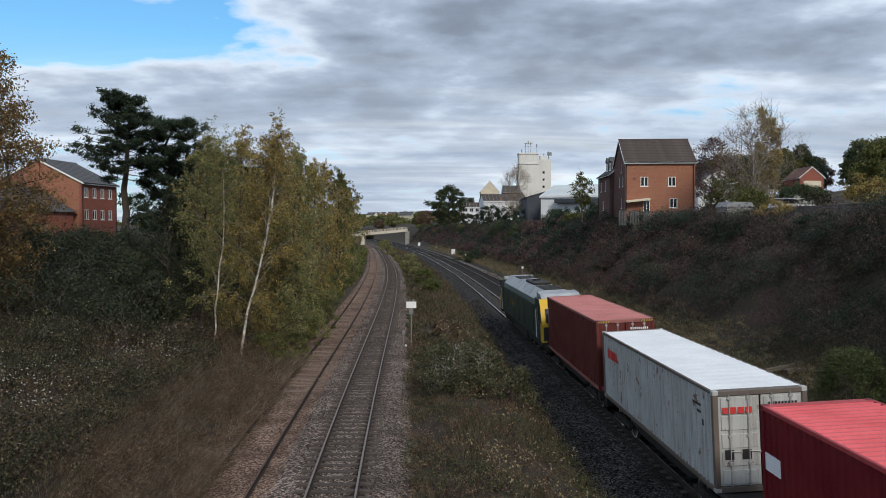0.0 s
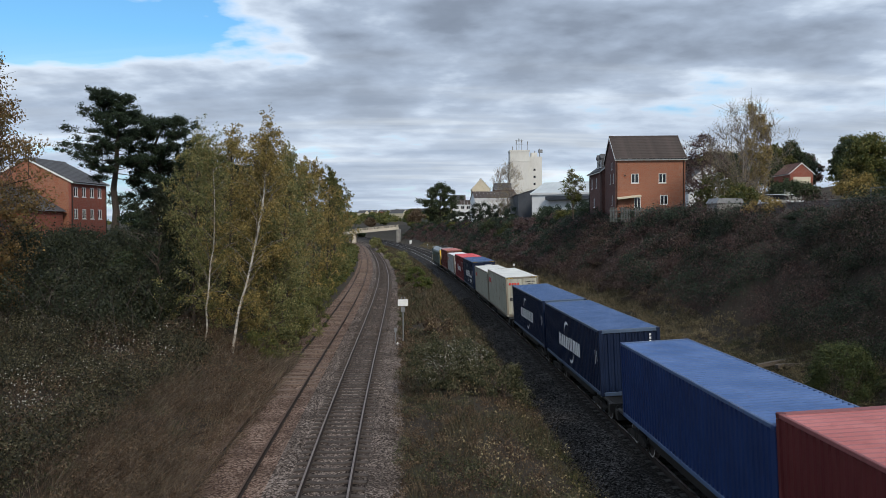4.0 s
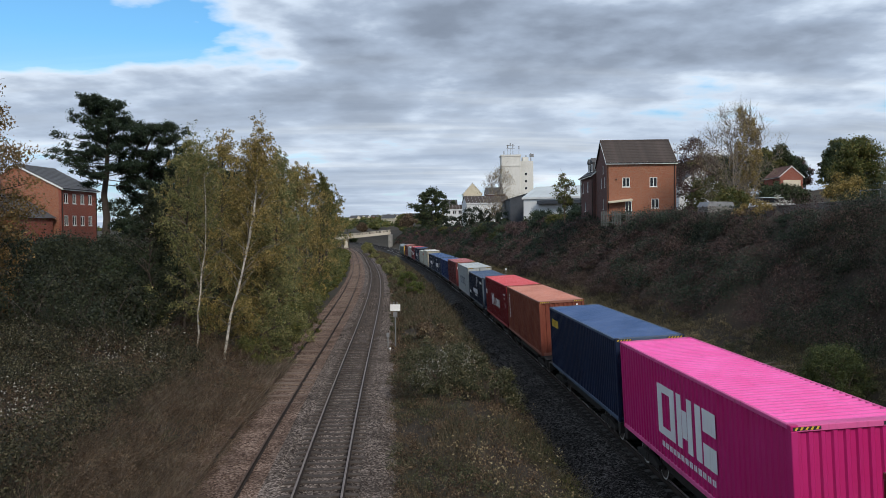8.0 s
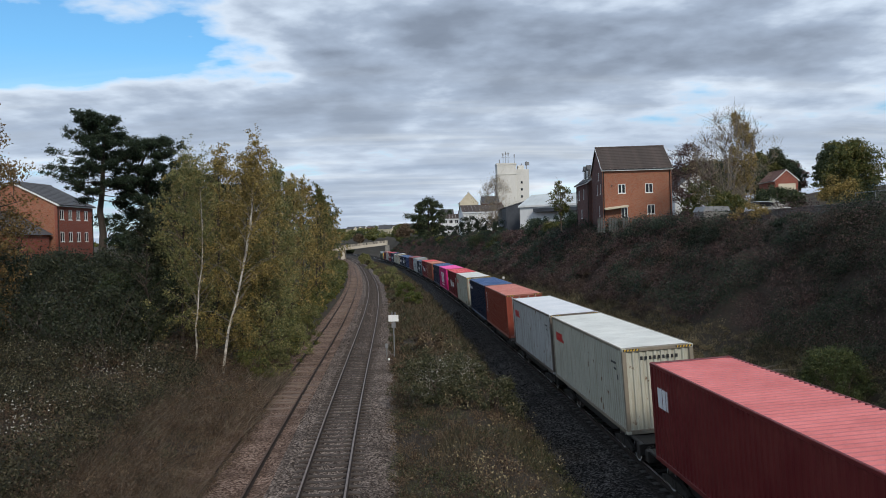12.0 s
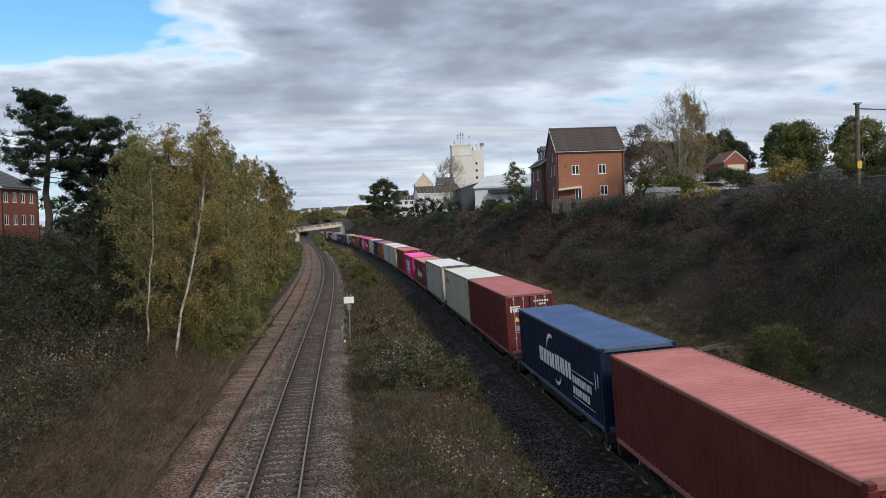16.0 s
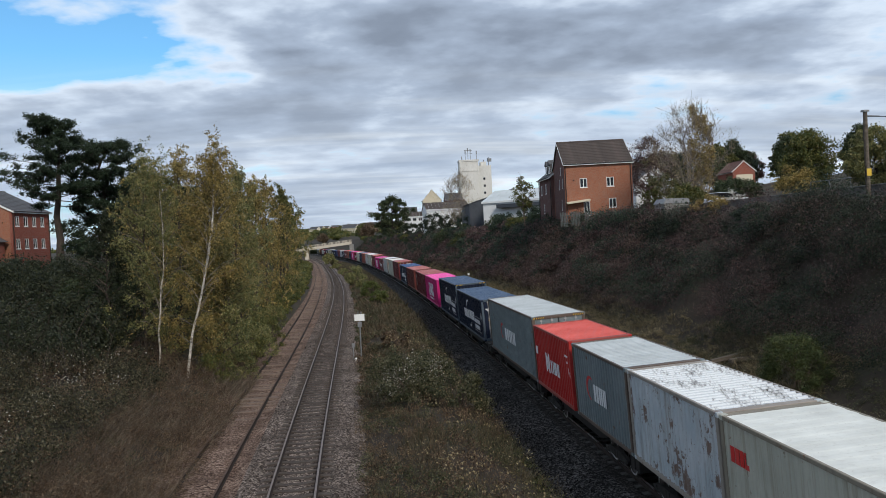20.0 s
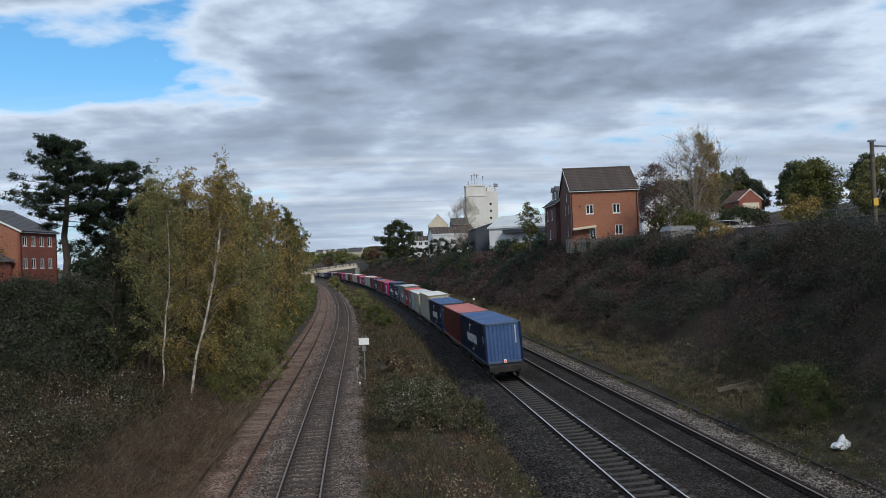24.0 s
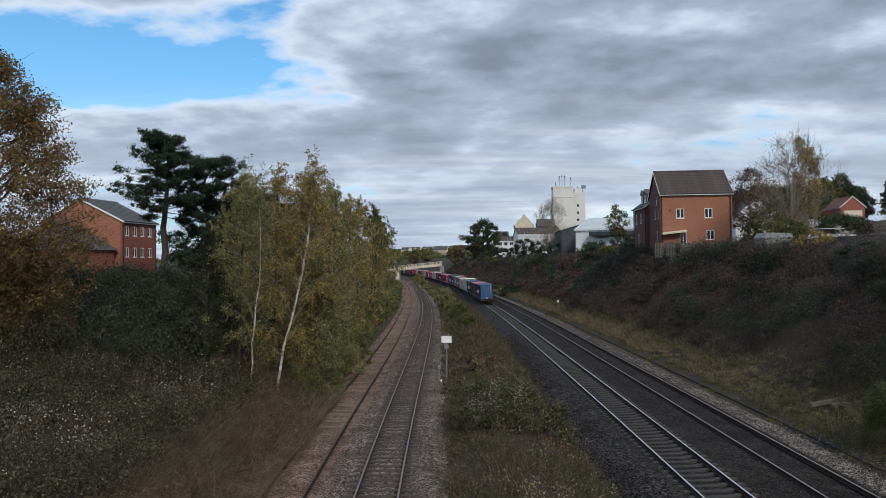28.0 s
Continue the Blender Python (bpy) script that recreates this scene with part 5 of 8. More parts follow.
def bush(x, y, w, h, label, leaves, seed, count=24, per=160, leaf=0.07, z=None, name="bush", category="bush"):
    r = np.random.default_rng(seed)
    z0 = float(ground_z(x, y)) if z is None else z
    root = thing(name, pose(x, y, z0 - 0.1), label, category)
    b = Build()
    for i in range(9):
        a = r.uniform(0, 2 * math.pi)
        e = Vector((math.cos(a) * w * 0.35 * r.random(), math.sin(a) * w * 0.35 * r.random(), h * r.uniform(0.5, 0.9)))
        bent_trunk(b, [(r.normal(0, 0.1), r.normal(0, 0.1), 0), e * 0.5 + Vector((r.normal(0, 0.1), r.normal(0, 0.1), 0)), e], 0.035, 0.008, 5)
    part("stem", b, root, TWIG)
    ang, q = r.uniform(0, 2 * math.pi, count), r.uniform(0.08, 1, count)
    rad = w / 2 * np.sqrt(1 - (q * 0.92) ** 2) * np.sqrt(r.uniform(0.25, 1, count))
    C = np.stack([rad * np.cos(ang), rad * np.sin(ang), q * h * 0.85], 1)
    part("foliage", foliage("foliage", C, 0.16 * (w + h) / 2 * r.uniform(0.7, 1.4, count), per, leaf, 0.9, leaves, seed + 1, floor=-0.6, fuzz=0.8), root)
    return root


def stuff(name, me, label, category):
    return tagged(new(name, me), label, category, kind="stuff")


def scatter(n, y0, y1, lo, hi, line, seed):
    """Random places between offsets lo and hi of a line, thinning out with distance."""
    r = np.random.default_rng(seed)
    q = r.random(n)
    y = y0 * (y1 / y0) ** q
    x = line(y) + r.uniform(lo, hi, n)
    return x, y, r


def thicket(name, label, n, y0, y1, lo, hi, line, rad, per, leaf, mat, seed, patch=None, lift=0.1, flat=0.7, category="undergrowth", fuzz=0.4):
    x, y, r = scatter(n, y0, y1, lo, hi, line, seed)
    if patch:
        sx, sy, lim = patch
        keep = np.sin(x * sx + 2 * np.sin(y * sy * 0.6)) * np.sin(y * sy + seed + np.sin(x * sx * 0.5)) > lim
        x, y = x[keep], y[keep]
    z = ground_z(x, y)
    k = r.uniform(*rad, len(x))
    grow = np.clip(y / 45, 0.8, 3.5)
    C = np.stack([x, y, z + lift * k], 1)
    stuff(name, foliage(name, C, k, per, leaf * grow, flat, mat, seed + 1, floor=-0.05, fuzz=fuzz), label, category)


def build_undergrowth():
    near = lambda y: x_main(y)
    bl = lambda y: x_branch(y)
    # right-hand cutting slope
    thicket("bramble_bank", "dark green bramble and ivy mounds on the steep cutting slope", 2000, 20, 440, 11.8, 18.6, near, (0.7, 1.6), 280, 0.042, L_BRAMBLE, 11, (0.5, 0.23, -0.05), 0.25, 0.85, fuzz=0.16)
    thicket("withered_bank", "russet withered bracken and dead bramble on the cutting slope", 1500, 44, 430, 11.0, 17.0, near, (0.5, 1.2), 180, 0.036, L_RUSSET, 13, (0.3, 0.13, -0.05), 0.25, 0.85, fuzz=0.2)
    thicket("twiggy_bank", "purple-brown leafless scrub on the cutting slope", 1300, 20, 430, 11.3, 18.2, near, (0.7, 1.8), 230, 0.042, L_PURPLE, 15, None, 0.2, 0.75, fuzz=0.2)
    thicket("straw_bank", "tufts of dry grass among the scrub", 420, 26, 250, 11.2, 17.0, near, (0.4, 0.9), 120, 0.035, VERGE, 87, (0.33, 0.21, 0.25), 0.2, 0.8, fuzz=0.3)
    thicket("hedge_bank", "dark evergreen hedge along the top of the cutting", 620, 24, 430, 16.2, 18.1, near, (0.3, 0.65), 150, 0.055, L_BRAMBLE, 17, None, 0.1, 0.8, "hedge")
    thicket("near_bramble", "dense dark bramble low on the cutting slope", 560, 20, 47, 10.9, 18.4, near, (0.6, 1.3), 200, 0.045, L_IVY, 85, None, 0.25, 0.85)
    thicket("ivy_band", "dark ivy and bramble below the top of the cutting", 700, 24, 150, 14.6, 17.4, near, (0.5, 1.2), 200, 0.045, L_IVY, 57, (0.35, 0.2, -0.45), 0.2, 0.85)
    x, y, r = scatter(40000, 20, 300, 10.4, 17.6, near, 18)
    keep = np.sin(x * 0.22 + 2 * np.sin(y * 0.09)) * np.sin(y * 0.15 + 15) + r.normal(0, 0.3, len(x)) > -0.05
    x, y = x[keep], y[keep]
    stuff("slope_twigs", blades("slope_twigs", np.stack([x, y, ground_z(x, y) + 0.3], 1), 0.6 * np.clip(y / 60, 0.9, 1.5), 0.011 * np.clip(y / 26, 1, 6), WINTRY, 22, 0.9), "thin wintry bramble stems on the cutting slope", "undergrowth")
    # grass verge at the foot of that slope
    x, y, r = scatter(26000, 34, 330, 8.3, 11.4, near, 19)
    keep = np.sin(y * 0.35) + np.sin(y * 0.13 + x) + r.normal(0, 0.8, len(x)) > -0.9
    x, y = x[keep], y[keep]
    stuff("verge_grass", blades("verge_grass", np.stack([x, y, ground_z(x, y) - 0.02], 1), 0.42 * np.clip(y / 60, 0.9, 1.6), 0.013 * np.clip(y / 28, 1, 6), VERGE, 20, 0.5), "dry straw-coloured grass on the verge", "grass")
    thicket("verge_weeds", "dull green and brown weeds at the foot of the slope", 520, 20, 48, 8.0, 11.6, near, (0.2, 0.5), 90, 0.035, L_SALLOW, 59, None, 0.2, 0.8)
    thicket("verge_tufts", "straw-coloured grass tufts at the foot of the slope", 1100, 32, 200, 8.6, 11.6, near, (0.2, 0.5), 80, 0.034, VERGE, 89, None, 0.15, 0.7, "grass")
    # strip between the lines
    x, y, r = scatter(42000, 16, 300, -9.0, -2.9, near, 23)
    w = x - bl(y)
    keep = (w > 2.6) & (np.sin(x * 1.3 + np.sin(y * 0.5)) * np.sin(y * 0.43 + x) + r.normal(0, 0.35, len(x)) > 0.0)
    x, y = x[keep], y[keep]
    stuff("strip_grass", blades("strip_grass", np.stack([x, y, ground_z(x, y) - 0.02], 1), 0.55 * np.clip(y / 60, 0.8, 1.3), 0.022 * np.clip(y / 25, 1, 6), DULL_GRASS, 24, 0.5), "dry grass and weeds between the tracks", "grass")
    thicket("strip_weeds", "low brown and green weeds between the tracks", 2400, 16, 300, -9.2, -3.3, near, (0.15, 0.5), 50, 0.042, L_SALLOW, 25, (0.9, 0.37, -0.2), 0.3, 1.0)
    thicket("strip_dead", "withered brown herbs between the tracks", 1900, 16, 330, -9.2, -3.3, near, (0.15, 0.5), 60, 0.04, L_WITHER, 27, (0.7, 0.3, -0.3), 0.3, 1.0)
    thicket("strip_heads", "pale yellow dead flower heads between the tracks", 190, 18, 60, -7.6, -3.4, near, (0.25, 0.6), 8, 0.048, HEADS, 29, (0.9, 0.4, 0.0), 1.6, 0.9, "flowers")
    # left-hand bank
    thicket("left_bramble", "tangled dark bramble with pale seed heads beside the siding", 3000, 14, 47, -28, -8.0, bl, (0.35, 1.15), 105, 0.058, L_FORE, 31, (0.4, 0.29, -0.62), 0.85, 0.95, fuzz=0.3)
    thicket("left_withered", "rust-brown withered willowherb beside the siding", 2500, 14, 62, -18, -5.0, bl, (0.3, 0.85), 90, 0.036, L_WITHER, 33, (0.5, 0.33, -0.4), 0.65, 1.2)
    thicket("left_olive", "olive and yellowing herbs among the bramble", 1300, 14, 60, -24, -5.6, bl, (0.15, 0.55), 60, 0.04, L_SALLOW, 39, (0.6, 0.41, -0.1), 0.8, 1.0)
    thicket("left_seedheads", "white fluffy seed heads of clematis", 1900, 14, 50, -26, -9.0, bl, (0.3, 0.9), 6, 0.045, L_PALE, 35, (0.35, 0.4, -0.05), 1.7, 0.9)
    x, y, r = scatter(7000, 14, 62, -20, -5.0, bl, 37)
    keep = np.sin(x * 0.5 + 1) * np.sin(y * 0.31) + r.normal(0, 0.3, len(x)) + 0.13 * np.clip(x - bl(y) + 9, -8, 3) > 0.1
    x, y = x[keep], y[keep]
    stuff("dead_stalks", blades("dead_stalks", np.stack([x, y, ground_z(x, y) - 0.05], 1), 1.1 * r.uniform(0.3, 1.3, len(x)), 0.011 * np.clip(y / 20, 1, 4), REDDISH, 38, 0.6, (0.1, -0.05)), "tall reddish-brown dead willowherb stems beside the siding", "grass")
    x, y, r = scatter(15000, 22, 50, -8.8, -3.9, bl, 46)
    keep = np.sin(y * 0.55) + np.sin(y * 0.21 + x) + r.normal(0, 0.5, len(x)) - 0.5 * np.clip(x - bl(y) + 5, 0, 2) > 0.1
    x, y = x[keep], y[keep]
    stuff("bleached_grass", blades("bleached_grass", np.stack([x, y, np.maximum(ground_z(x, y) - 0.03, -0.68)], 1), 0.9 * r.uniform(0.4, 1.3, len(x)), 0.011 * np.clip(y / 22, 1, 3), BLEACHED, 52, 0.5, (0.75, -0.35)), "bleached long grass leaning over the siding", "grass")
    thicket("far_scrub", "dense scrub along the foot of the trees", 800, 62, 300, -11, -5.9, bl, (0.4, 1.1), 80, 0.085, L_MIX, 41, None, 0.5, 1.0)
    thicket("siding_weeds", "withered weeds creeping over the disused siding", 1100, 14, 43, -7.0, -3.6, bl, (0.2, 0.6), 60, 0.032, L_WITHER, 45, None, 0.9, 1.0, "weeds")
    x, y, r = scatter(1500, 14, 44, -6.6, -3.9, bl, 47)
    stuff("fallen_stalks", blades("fallen_stalks", np.stack([x, y, 0 * x - 0.62], 1), 0.8 * r.uniform(0.4, 1.5, len(x)), 0.014 * np.clip(y / 22, 1, 3), STALK, 48, 1.1, (0.6, -0.2)), "pale dead stalks fallen across the siding", "grass")
    x, y, r = scatter(900, 36, 60, -30, -9.5, bl, 67)
    stuff("arching_stems", blades("arching_stems", np.stack([x, y, ground_z(x, y) + r.uniform(0.3, 2.6, len(x))], 1), 2.2 * r.uniform(0.5, 1.2, len(x)), 0.02 * np.clip(y / 40, 1, 2), WINTRY, 68, 0.9), "thin bare arching stems in the scrub", "undergrowth")
    # weeds that creep over the edges of the ballast
    for i, (f, lo, hi, m) in enumerate(((near, -3.7, -2.6, L_MIX), (bl, 2.0, 3.2, L_BROWN), (near, 7.3, 8.8, L_MIX), (near, -4.2, -3.0, STRAW))):
        thicket("edge_weeds", "low weeds creeping over the edge of the ballast", 500, 16, 160, lo, hi, f, (0.1, 0.32), 45, 0.03, m, 49 + 2 * i, (0.9, 0.3, -0.4), 0.3, 0.8, "weeds")
    thicket("left_scrub", "dark willow thicket behind the bank", 620, 42, 90, -44, -11.5, bl, (0.7, 1.7), 170, 0.075, L_THICKET, 43, None, 1.4, 1.3)


build_undergrowth()


def build_near_scrub():
    """Rough growth abreast of the bridge."""
    for i, (f, lo, hi, m) in enumerate(((x_main, -9.0, -3.6, L_MIX), (x_branch, -22, -6.5, L_BRAMBLE), (x_main, 9.5, 18.5, L_BROWN))):
        thicket("bridge_scrub", "rough bramble and herbs below the bridge", 260, 2, 17, lo, hi, f, (0.25, 0.7), 60, 0.05, m, 81 + 2 * i, None, 0.3, 0.9)


build_near_scrub()


def build_trees():
    near = x_main
    silver = "tall silver birch with white trunk and golden-green autumn leaves"
    # the two white-stemmed birches and their neighbours
    birch(-12.2, 49.5, 13.7, silver, L_BIRCH, BARK_BIRCH, 101, 2.9, ((0, 0), (0.25, 0.68), (0.55, 1.72), (0.75, 2.05), (1, 2.3)), 0.12, 46, 17, 30, 0.052, 0.42, 0.0064, near_bare=0.24)
    birch(-14.1, 50.6, 12.4, "slim silver birch with thinning olive leaves", L_OLIVE, BARK_BIRCH, 103, 2.5, ((0, 0), (0.3, 0.3), (0.6, 0.75), (1, 0.7)), 0.12, 40, 13, 28, 0.05, 0, 0.005, near_bare=0.2)
    birch(-15.6, 53.0, 12.6, "tall birch with thinning grey-green leaves", L_OLIVE, BARK, 104, 2.7, ((0, 0), (1, 0.5)), 0.1, 34, 14, 28, 0.055)
    birch(-12.0, 53.4, 12.0, "leafy young birch with golden-green leaves", L_BIRCH, BARK, 105, 2.6, ((0, 0), (1, 0.9)), 0.04, 40, 15, 30, 0.056)
    birch(-10.6, 52.0, 8.2, "low young birch with olive leaves beside the siding", L_OLIVE, BARK, 106, 2.2, ((0, 0), (1, 0.6)), 0.03, 40, 15, 30, 0.056)
    birch(-17.6, 52.5, 8.6, "small leafy thorn with dark olive leaves", L_THICKET, BARK, 107, 2.6, ((0, 0), (1, 0.2)), 0.03, 36, 15, 30, 0.06)
    spots = [(-14.6, 58, 13.8, 3.0), (-11.0, 59.0, 11.6, 2.9), (-17.5, 62, 13, 3.2), (-11.9, 66, 13.6, 3.1), (-15, 73, 14.6, 3.4), (-12.6, 79, 13.6, 3.3), (-16, 87, 15, 3.4), (-13.6, 92, 14.4, 3.5),
             (-13.6, 104, 14.6, 3.5), (-18, 110, 15, 3.6), (-14.8, 117, 14.8, 3.5), (-16.2, 132, 13.9, 3.7), (-17.8, 147, 14.0, 3.8), (-19.8, 164, 13.4, 4.0), (-22.0, 183, 13.4, 4.2),
             (-25.6, 205, 12, 4.4), (-29.5, 230, 11.6, 4.6), (-33.5, 258, 11.4, 5), (-39, 290, 11.4, 5.4), (-46, 330, 11, 6)]
    for i, (x, y, h, w) in enumerate(spots):
        far = max(1.0, y / 58)
        birch(x, y, h, "young birch with thinning yellow-green leaves beside the siding", (L_BIRCH, L_OLIVE, L_BIRCH, L_MIX, L_GOLD)[i % 5 if y > 70 else i % 2], BARK, 120 + i, w, ((0, 0), (1, 0.5)), 0.05, int(40 / far ** 0.25), int(15 / far ** 0.25), int(28 / far ** 0.5), 0.06 * far ** 0.75)
    for i, (x, y, w, h, m) in enumerate(((-10.4, 49.6, 2.6, 2.0, L_MIX), (-9.6, 52.5, 2.4, 2.2, L_OLIVE), (-9.5, 57, 2.6, 2.6, L_MIX), (-9.7, 62, 2.6, 2.8, L_OLIVE), (-17.2, 50.0, 2.8, 4.2, L_OLIVE), (-10.0, 68, 2.8, 3.0, L_MIX), (-10.6, 75, 3, 3.2, L_OLIVE), (-11.6, 84, 3.2, 3.2, L_MIX), (-16.0, 48.6, 3, 1.8, L_BROWN))):
        bush(x, y, w, h, "leafy sapling growth at the foot of the birches", m, 250 + 2 * i, 30, 120, 0.055)
    # tall pines behind
    pine = "tall dark green Scots pine with layered open crown"
    scots_pine(-32.7, 85, 19.2, pine, 141, 5.2, 0.53, 58)
    scots_pine(-28.6, 88, 17.2, pine, 143, 5.6, 0.12, 104)
    scots_pine(-25.6, 90, 14.2, "dark green pine standing behind birches", 145, 4.2, 0.05, 76)
    scots_pine(-22.4, 92, 12.6, "dark green pine standing behind birches", 147, 4.0, 0.05, 66)
    # copper beech at the edge of the bank
    tree(-27.0, 45, 18.0, 12.2, "large beech with thinning copper and green autumn leaves", L_BEECH, BARK, 760, 105, 0.08, 151, 0.06, (0, 0), 0.8, 0.8, 1, 0.5, 0.016, bare=2, gaps=0.12)
    tree(-27.0, 46.5, 7.6, 6.5, "low spreading hazel with copper and yellow leaves", L_COPPER, BARK, 260, 110, 0.07, 155, 0.02, (0, 0), 0.8, 0.8, 3, 0.4, 0.014)
    tree(-30.2, 56, 10.5, 5, "bare grey ash with fine upright twigs", L_MIX, TWIG, 40, 0, 0.08, 153, 0.35, (0.05, 0), 0.7, 0.8, 2, 0.6, 0.012, bare=6)
    # dark evergreen shrubs between
    for i, (x, y, w, h) in enumerate([(-20, 58, 6, 5.5), (-24, 62, 7, 6), (-29, 60, 7, 5.5), (-33, 64, 8, 6), (-21, 66, 7, 6), (-26, 70, 8, 6.2), (-18.5, 50, 5, 4.2), (-22.5, 50, 5, 4.0), (-38, 62, 8, 6), (-31, 72, 8, 6), (-19, 74, 7, 6.5), (-35, 52, 7, 4.6), (-29, 50, 6, 3.6)]):
        bush(x, y, w, h, "dense dark green willow and ivy thicket", L_THICKET if i % 4 else L_DARK, 160 + i * 2, 60, 200, 0.085)
    # strip between the tracks
    bush(0.6, 39.5, 4.2, 2.9, "rounded sallow bush with pale glinting leaves", L_SALLOW, 190, 46, 220, 0.05)
    # glints on the bush, painted as scattered pale leaves
    thicket("sallow_glints", "pale leaves standing in for glints on the sallow bush", 110, 37.8, 41.4, -8.2, -5.4, near, (0.3, 0.8), 12, 0.036, L_PALE, 191, None, 2.2, 1.0, "leaves")
    bush(3.0, 37.5, 3.0, 1.9, "low mixed shrub beside the ballast", L_SALLOW, 192, 26, 180, 0.055)
    bush(1.9, 43.5, 3.0, 2.0, "low green shrub between the tracks", L_SALLOW, 194, 24, 170, 0.06)
    bush(0.2, 58, 2.6, 1.6, "low rusty-brown shrub between the tracks", L_BROWN, 196, 20, 170, 0.07)
    for i, (x, y, w, h) in enumerate([(-1.4, 98, 2.6, 2.0), (-2.6, 112, 3.0, 2.6), (-4.0, 130, 3.0, 2.2), (-6.3, 153, 4.6, 4.2), (-8.2, 178, 3, 1.4), (-11.5, 212, 3.4, 1.6), (-16.2, 262, 4, 1.6), (-21.5, 316, 5, 2.6), (-26, 362, 6, 3.6)]):
        bush(x, y, w, h, "yellow-green sallow bush between the tracks", L_OLIVE if y > 120 else L_GREEN, 200 + 2 * i, 22, 150, 0.09 * max(1, y / 110))
    # foot of the right-hand slope
    bush(17.2, 34.2, 3.1, 2.8, "dense rounded green bush at the foot of the slope", L_BUSH, 230, 60, 420, 0.034)
    bush(25.0, 62.5, 3.5, 2.2, "orange-brown bracken clump near the top of the slope", L_GOLD, 232, 16, 120, 0.07)


build_trees()

# ------------------------------------------------------------ buildings
def brickwork(name, tones, mortar):
    def build(nt, b):
        v = coords(nt)
        br = nt.nodes.new("ShaderNodeTexBrick")
        br.inputs["Scale"].default_value = 1.0
        br.inputs["Brick Width"].default_value, br.inputs["Row Height"].default_value, br.inputs["Mortar Size"].default_value = 0.225, 0.075, 0.006
        sep = nt.nodes.new("ShaderNodeSeparateXYZ")
        nt.links.new(v, sep.inputs[0])
        cb = nt.nodes.new("ShaderNodeCombineXYZ")
        nt.links.new(math_node(nt, "ADD", sep.outputs[0], sep.outputs[1]), cb.inputs[0])
        nt.links.new(sep.outputs[2], cb.inputs[1])
        nt.links.new(cb.outputs[0], br.inputs["Vector"])
        br.inputs["Color1"].default_value, br.inputs["Color2"].default_value, br.inputs["Mortar"].default_value = (*tones[0], 1), (*tones[1], 1), (*mortar, 1)
        stain = noise_node(nt, v, 0.5, 5, 0.6)
        nt.links.new(mix_rgb(nt, math_node(nt, "MULTIPLY", stain, 0.35), br.outputs["Color"], tuple(c * 0.55 for c in tones[0])), b.inputs["Base Color"])
        add_bump(nt, b, br.outputs["Fac"], -0.3, 0.01)
    return material(name, build, 0.9, 0, 0.2)


BRICK_ORANGE = brickwork("orange_brick", ((0.36, 0.14, 0.08), (0.27, 0.095, 0.055)), (0.3, 0.25, 0.2))
BRICK_RED = brickwork("red_brick", ((0.3, 0.085, 0.055), (0.22, 0.06, 0.042)), (0.26, 0.2, 0.17))
BRICK_DARK = brickwork("dark_brick", ((0.14, 0.065, 0.055), (0.1, 0.05, 0.045)), (0.16, 0.13, 0.12))
TILE_BROWN = mottled("brown_roof_tile", (0.045, 0.036, 0.032), (0.085, 0.066, 0.058), 1.2, 12, 0.85, 0.3)
TILE_GREY = mottled("slate_tile", (0.05, 0.05, 0.054), (0.1, 0.1, 0.105), 1.2, 12, 0.75, 0.3)
TILE_RED = mottled("red_roof_tile", (0.1, 0.05, 0.04), (0.17, 0.09, 0.07), 1.2, 12, 0.85, 0.3)
UPVC = plain("white_trim", (0.74, 0.74, 0.72), 0.4)
CREAM = mottled("cream_render", (0.5, 0.44, 0.32), (0.6, 0.54, 0.42), 0.4, 12, 0.9, 0.15)
CONCRETE_W = mottled("white_concrete", (0.5, 0.49, 0.45), (0.66, 0.65, 0.61), 0.12, 3, 0.9, 0.15, stretch=(1, 1, 0.4))
WHITE_CLAD = mottled("white_cladding", (0.55, 0.57, 0.58), (0.68, 0.69, 0.69), 0.4, 8, 0.6, 0.1)
PALE_ROOF = mottled("pale_roof_sheet", (0.42, 0.46, 0.47), (0.54, 0.57, 0.57), 0.4, 8, 0.5, 0.1)
NAVY_CLAD = mottled("dark_cladding", (0.03, 0.036, 0.045), (0.055, 0.062, 0.075), 0.5, 10, 0.55, 0.1)
GREY_METAL = mottled("grey_metal", (0.16, 0.165, 0.17), (0.27, 0.275, 0.28), 3, 30, 0.6, 0.2, 0.004, 0.3)
STONE_GREY = mottled("grey_wall", (0.16, 0.155, 0.145), (0.28, 0.27, 0.25), 1.0, 14, 0.9, 0.4)


def glass_mat():
    def build(nt, b):
        b.inputs["Base Color"].default_value = (0.012, 0.014, 0.017, 1)
        b.inputs["IOR"].default_value = 1.5
        v = coords(nt)
        add_bump(nt, b, noise_node(nt, v, 1.2, 2), 0.03, 0.02)
    return material("window_glass", build, 0.06, 0.0, 0.6)


GLASS = glass_mat()


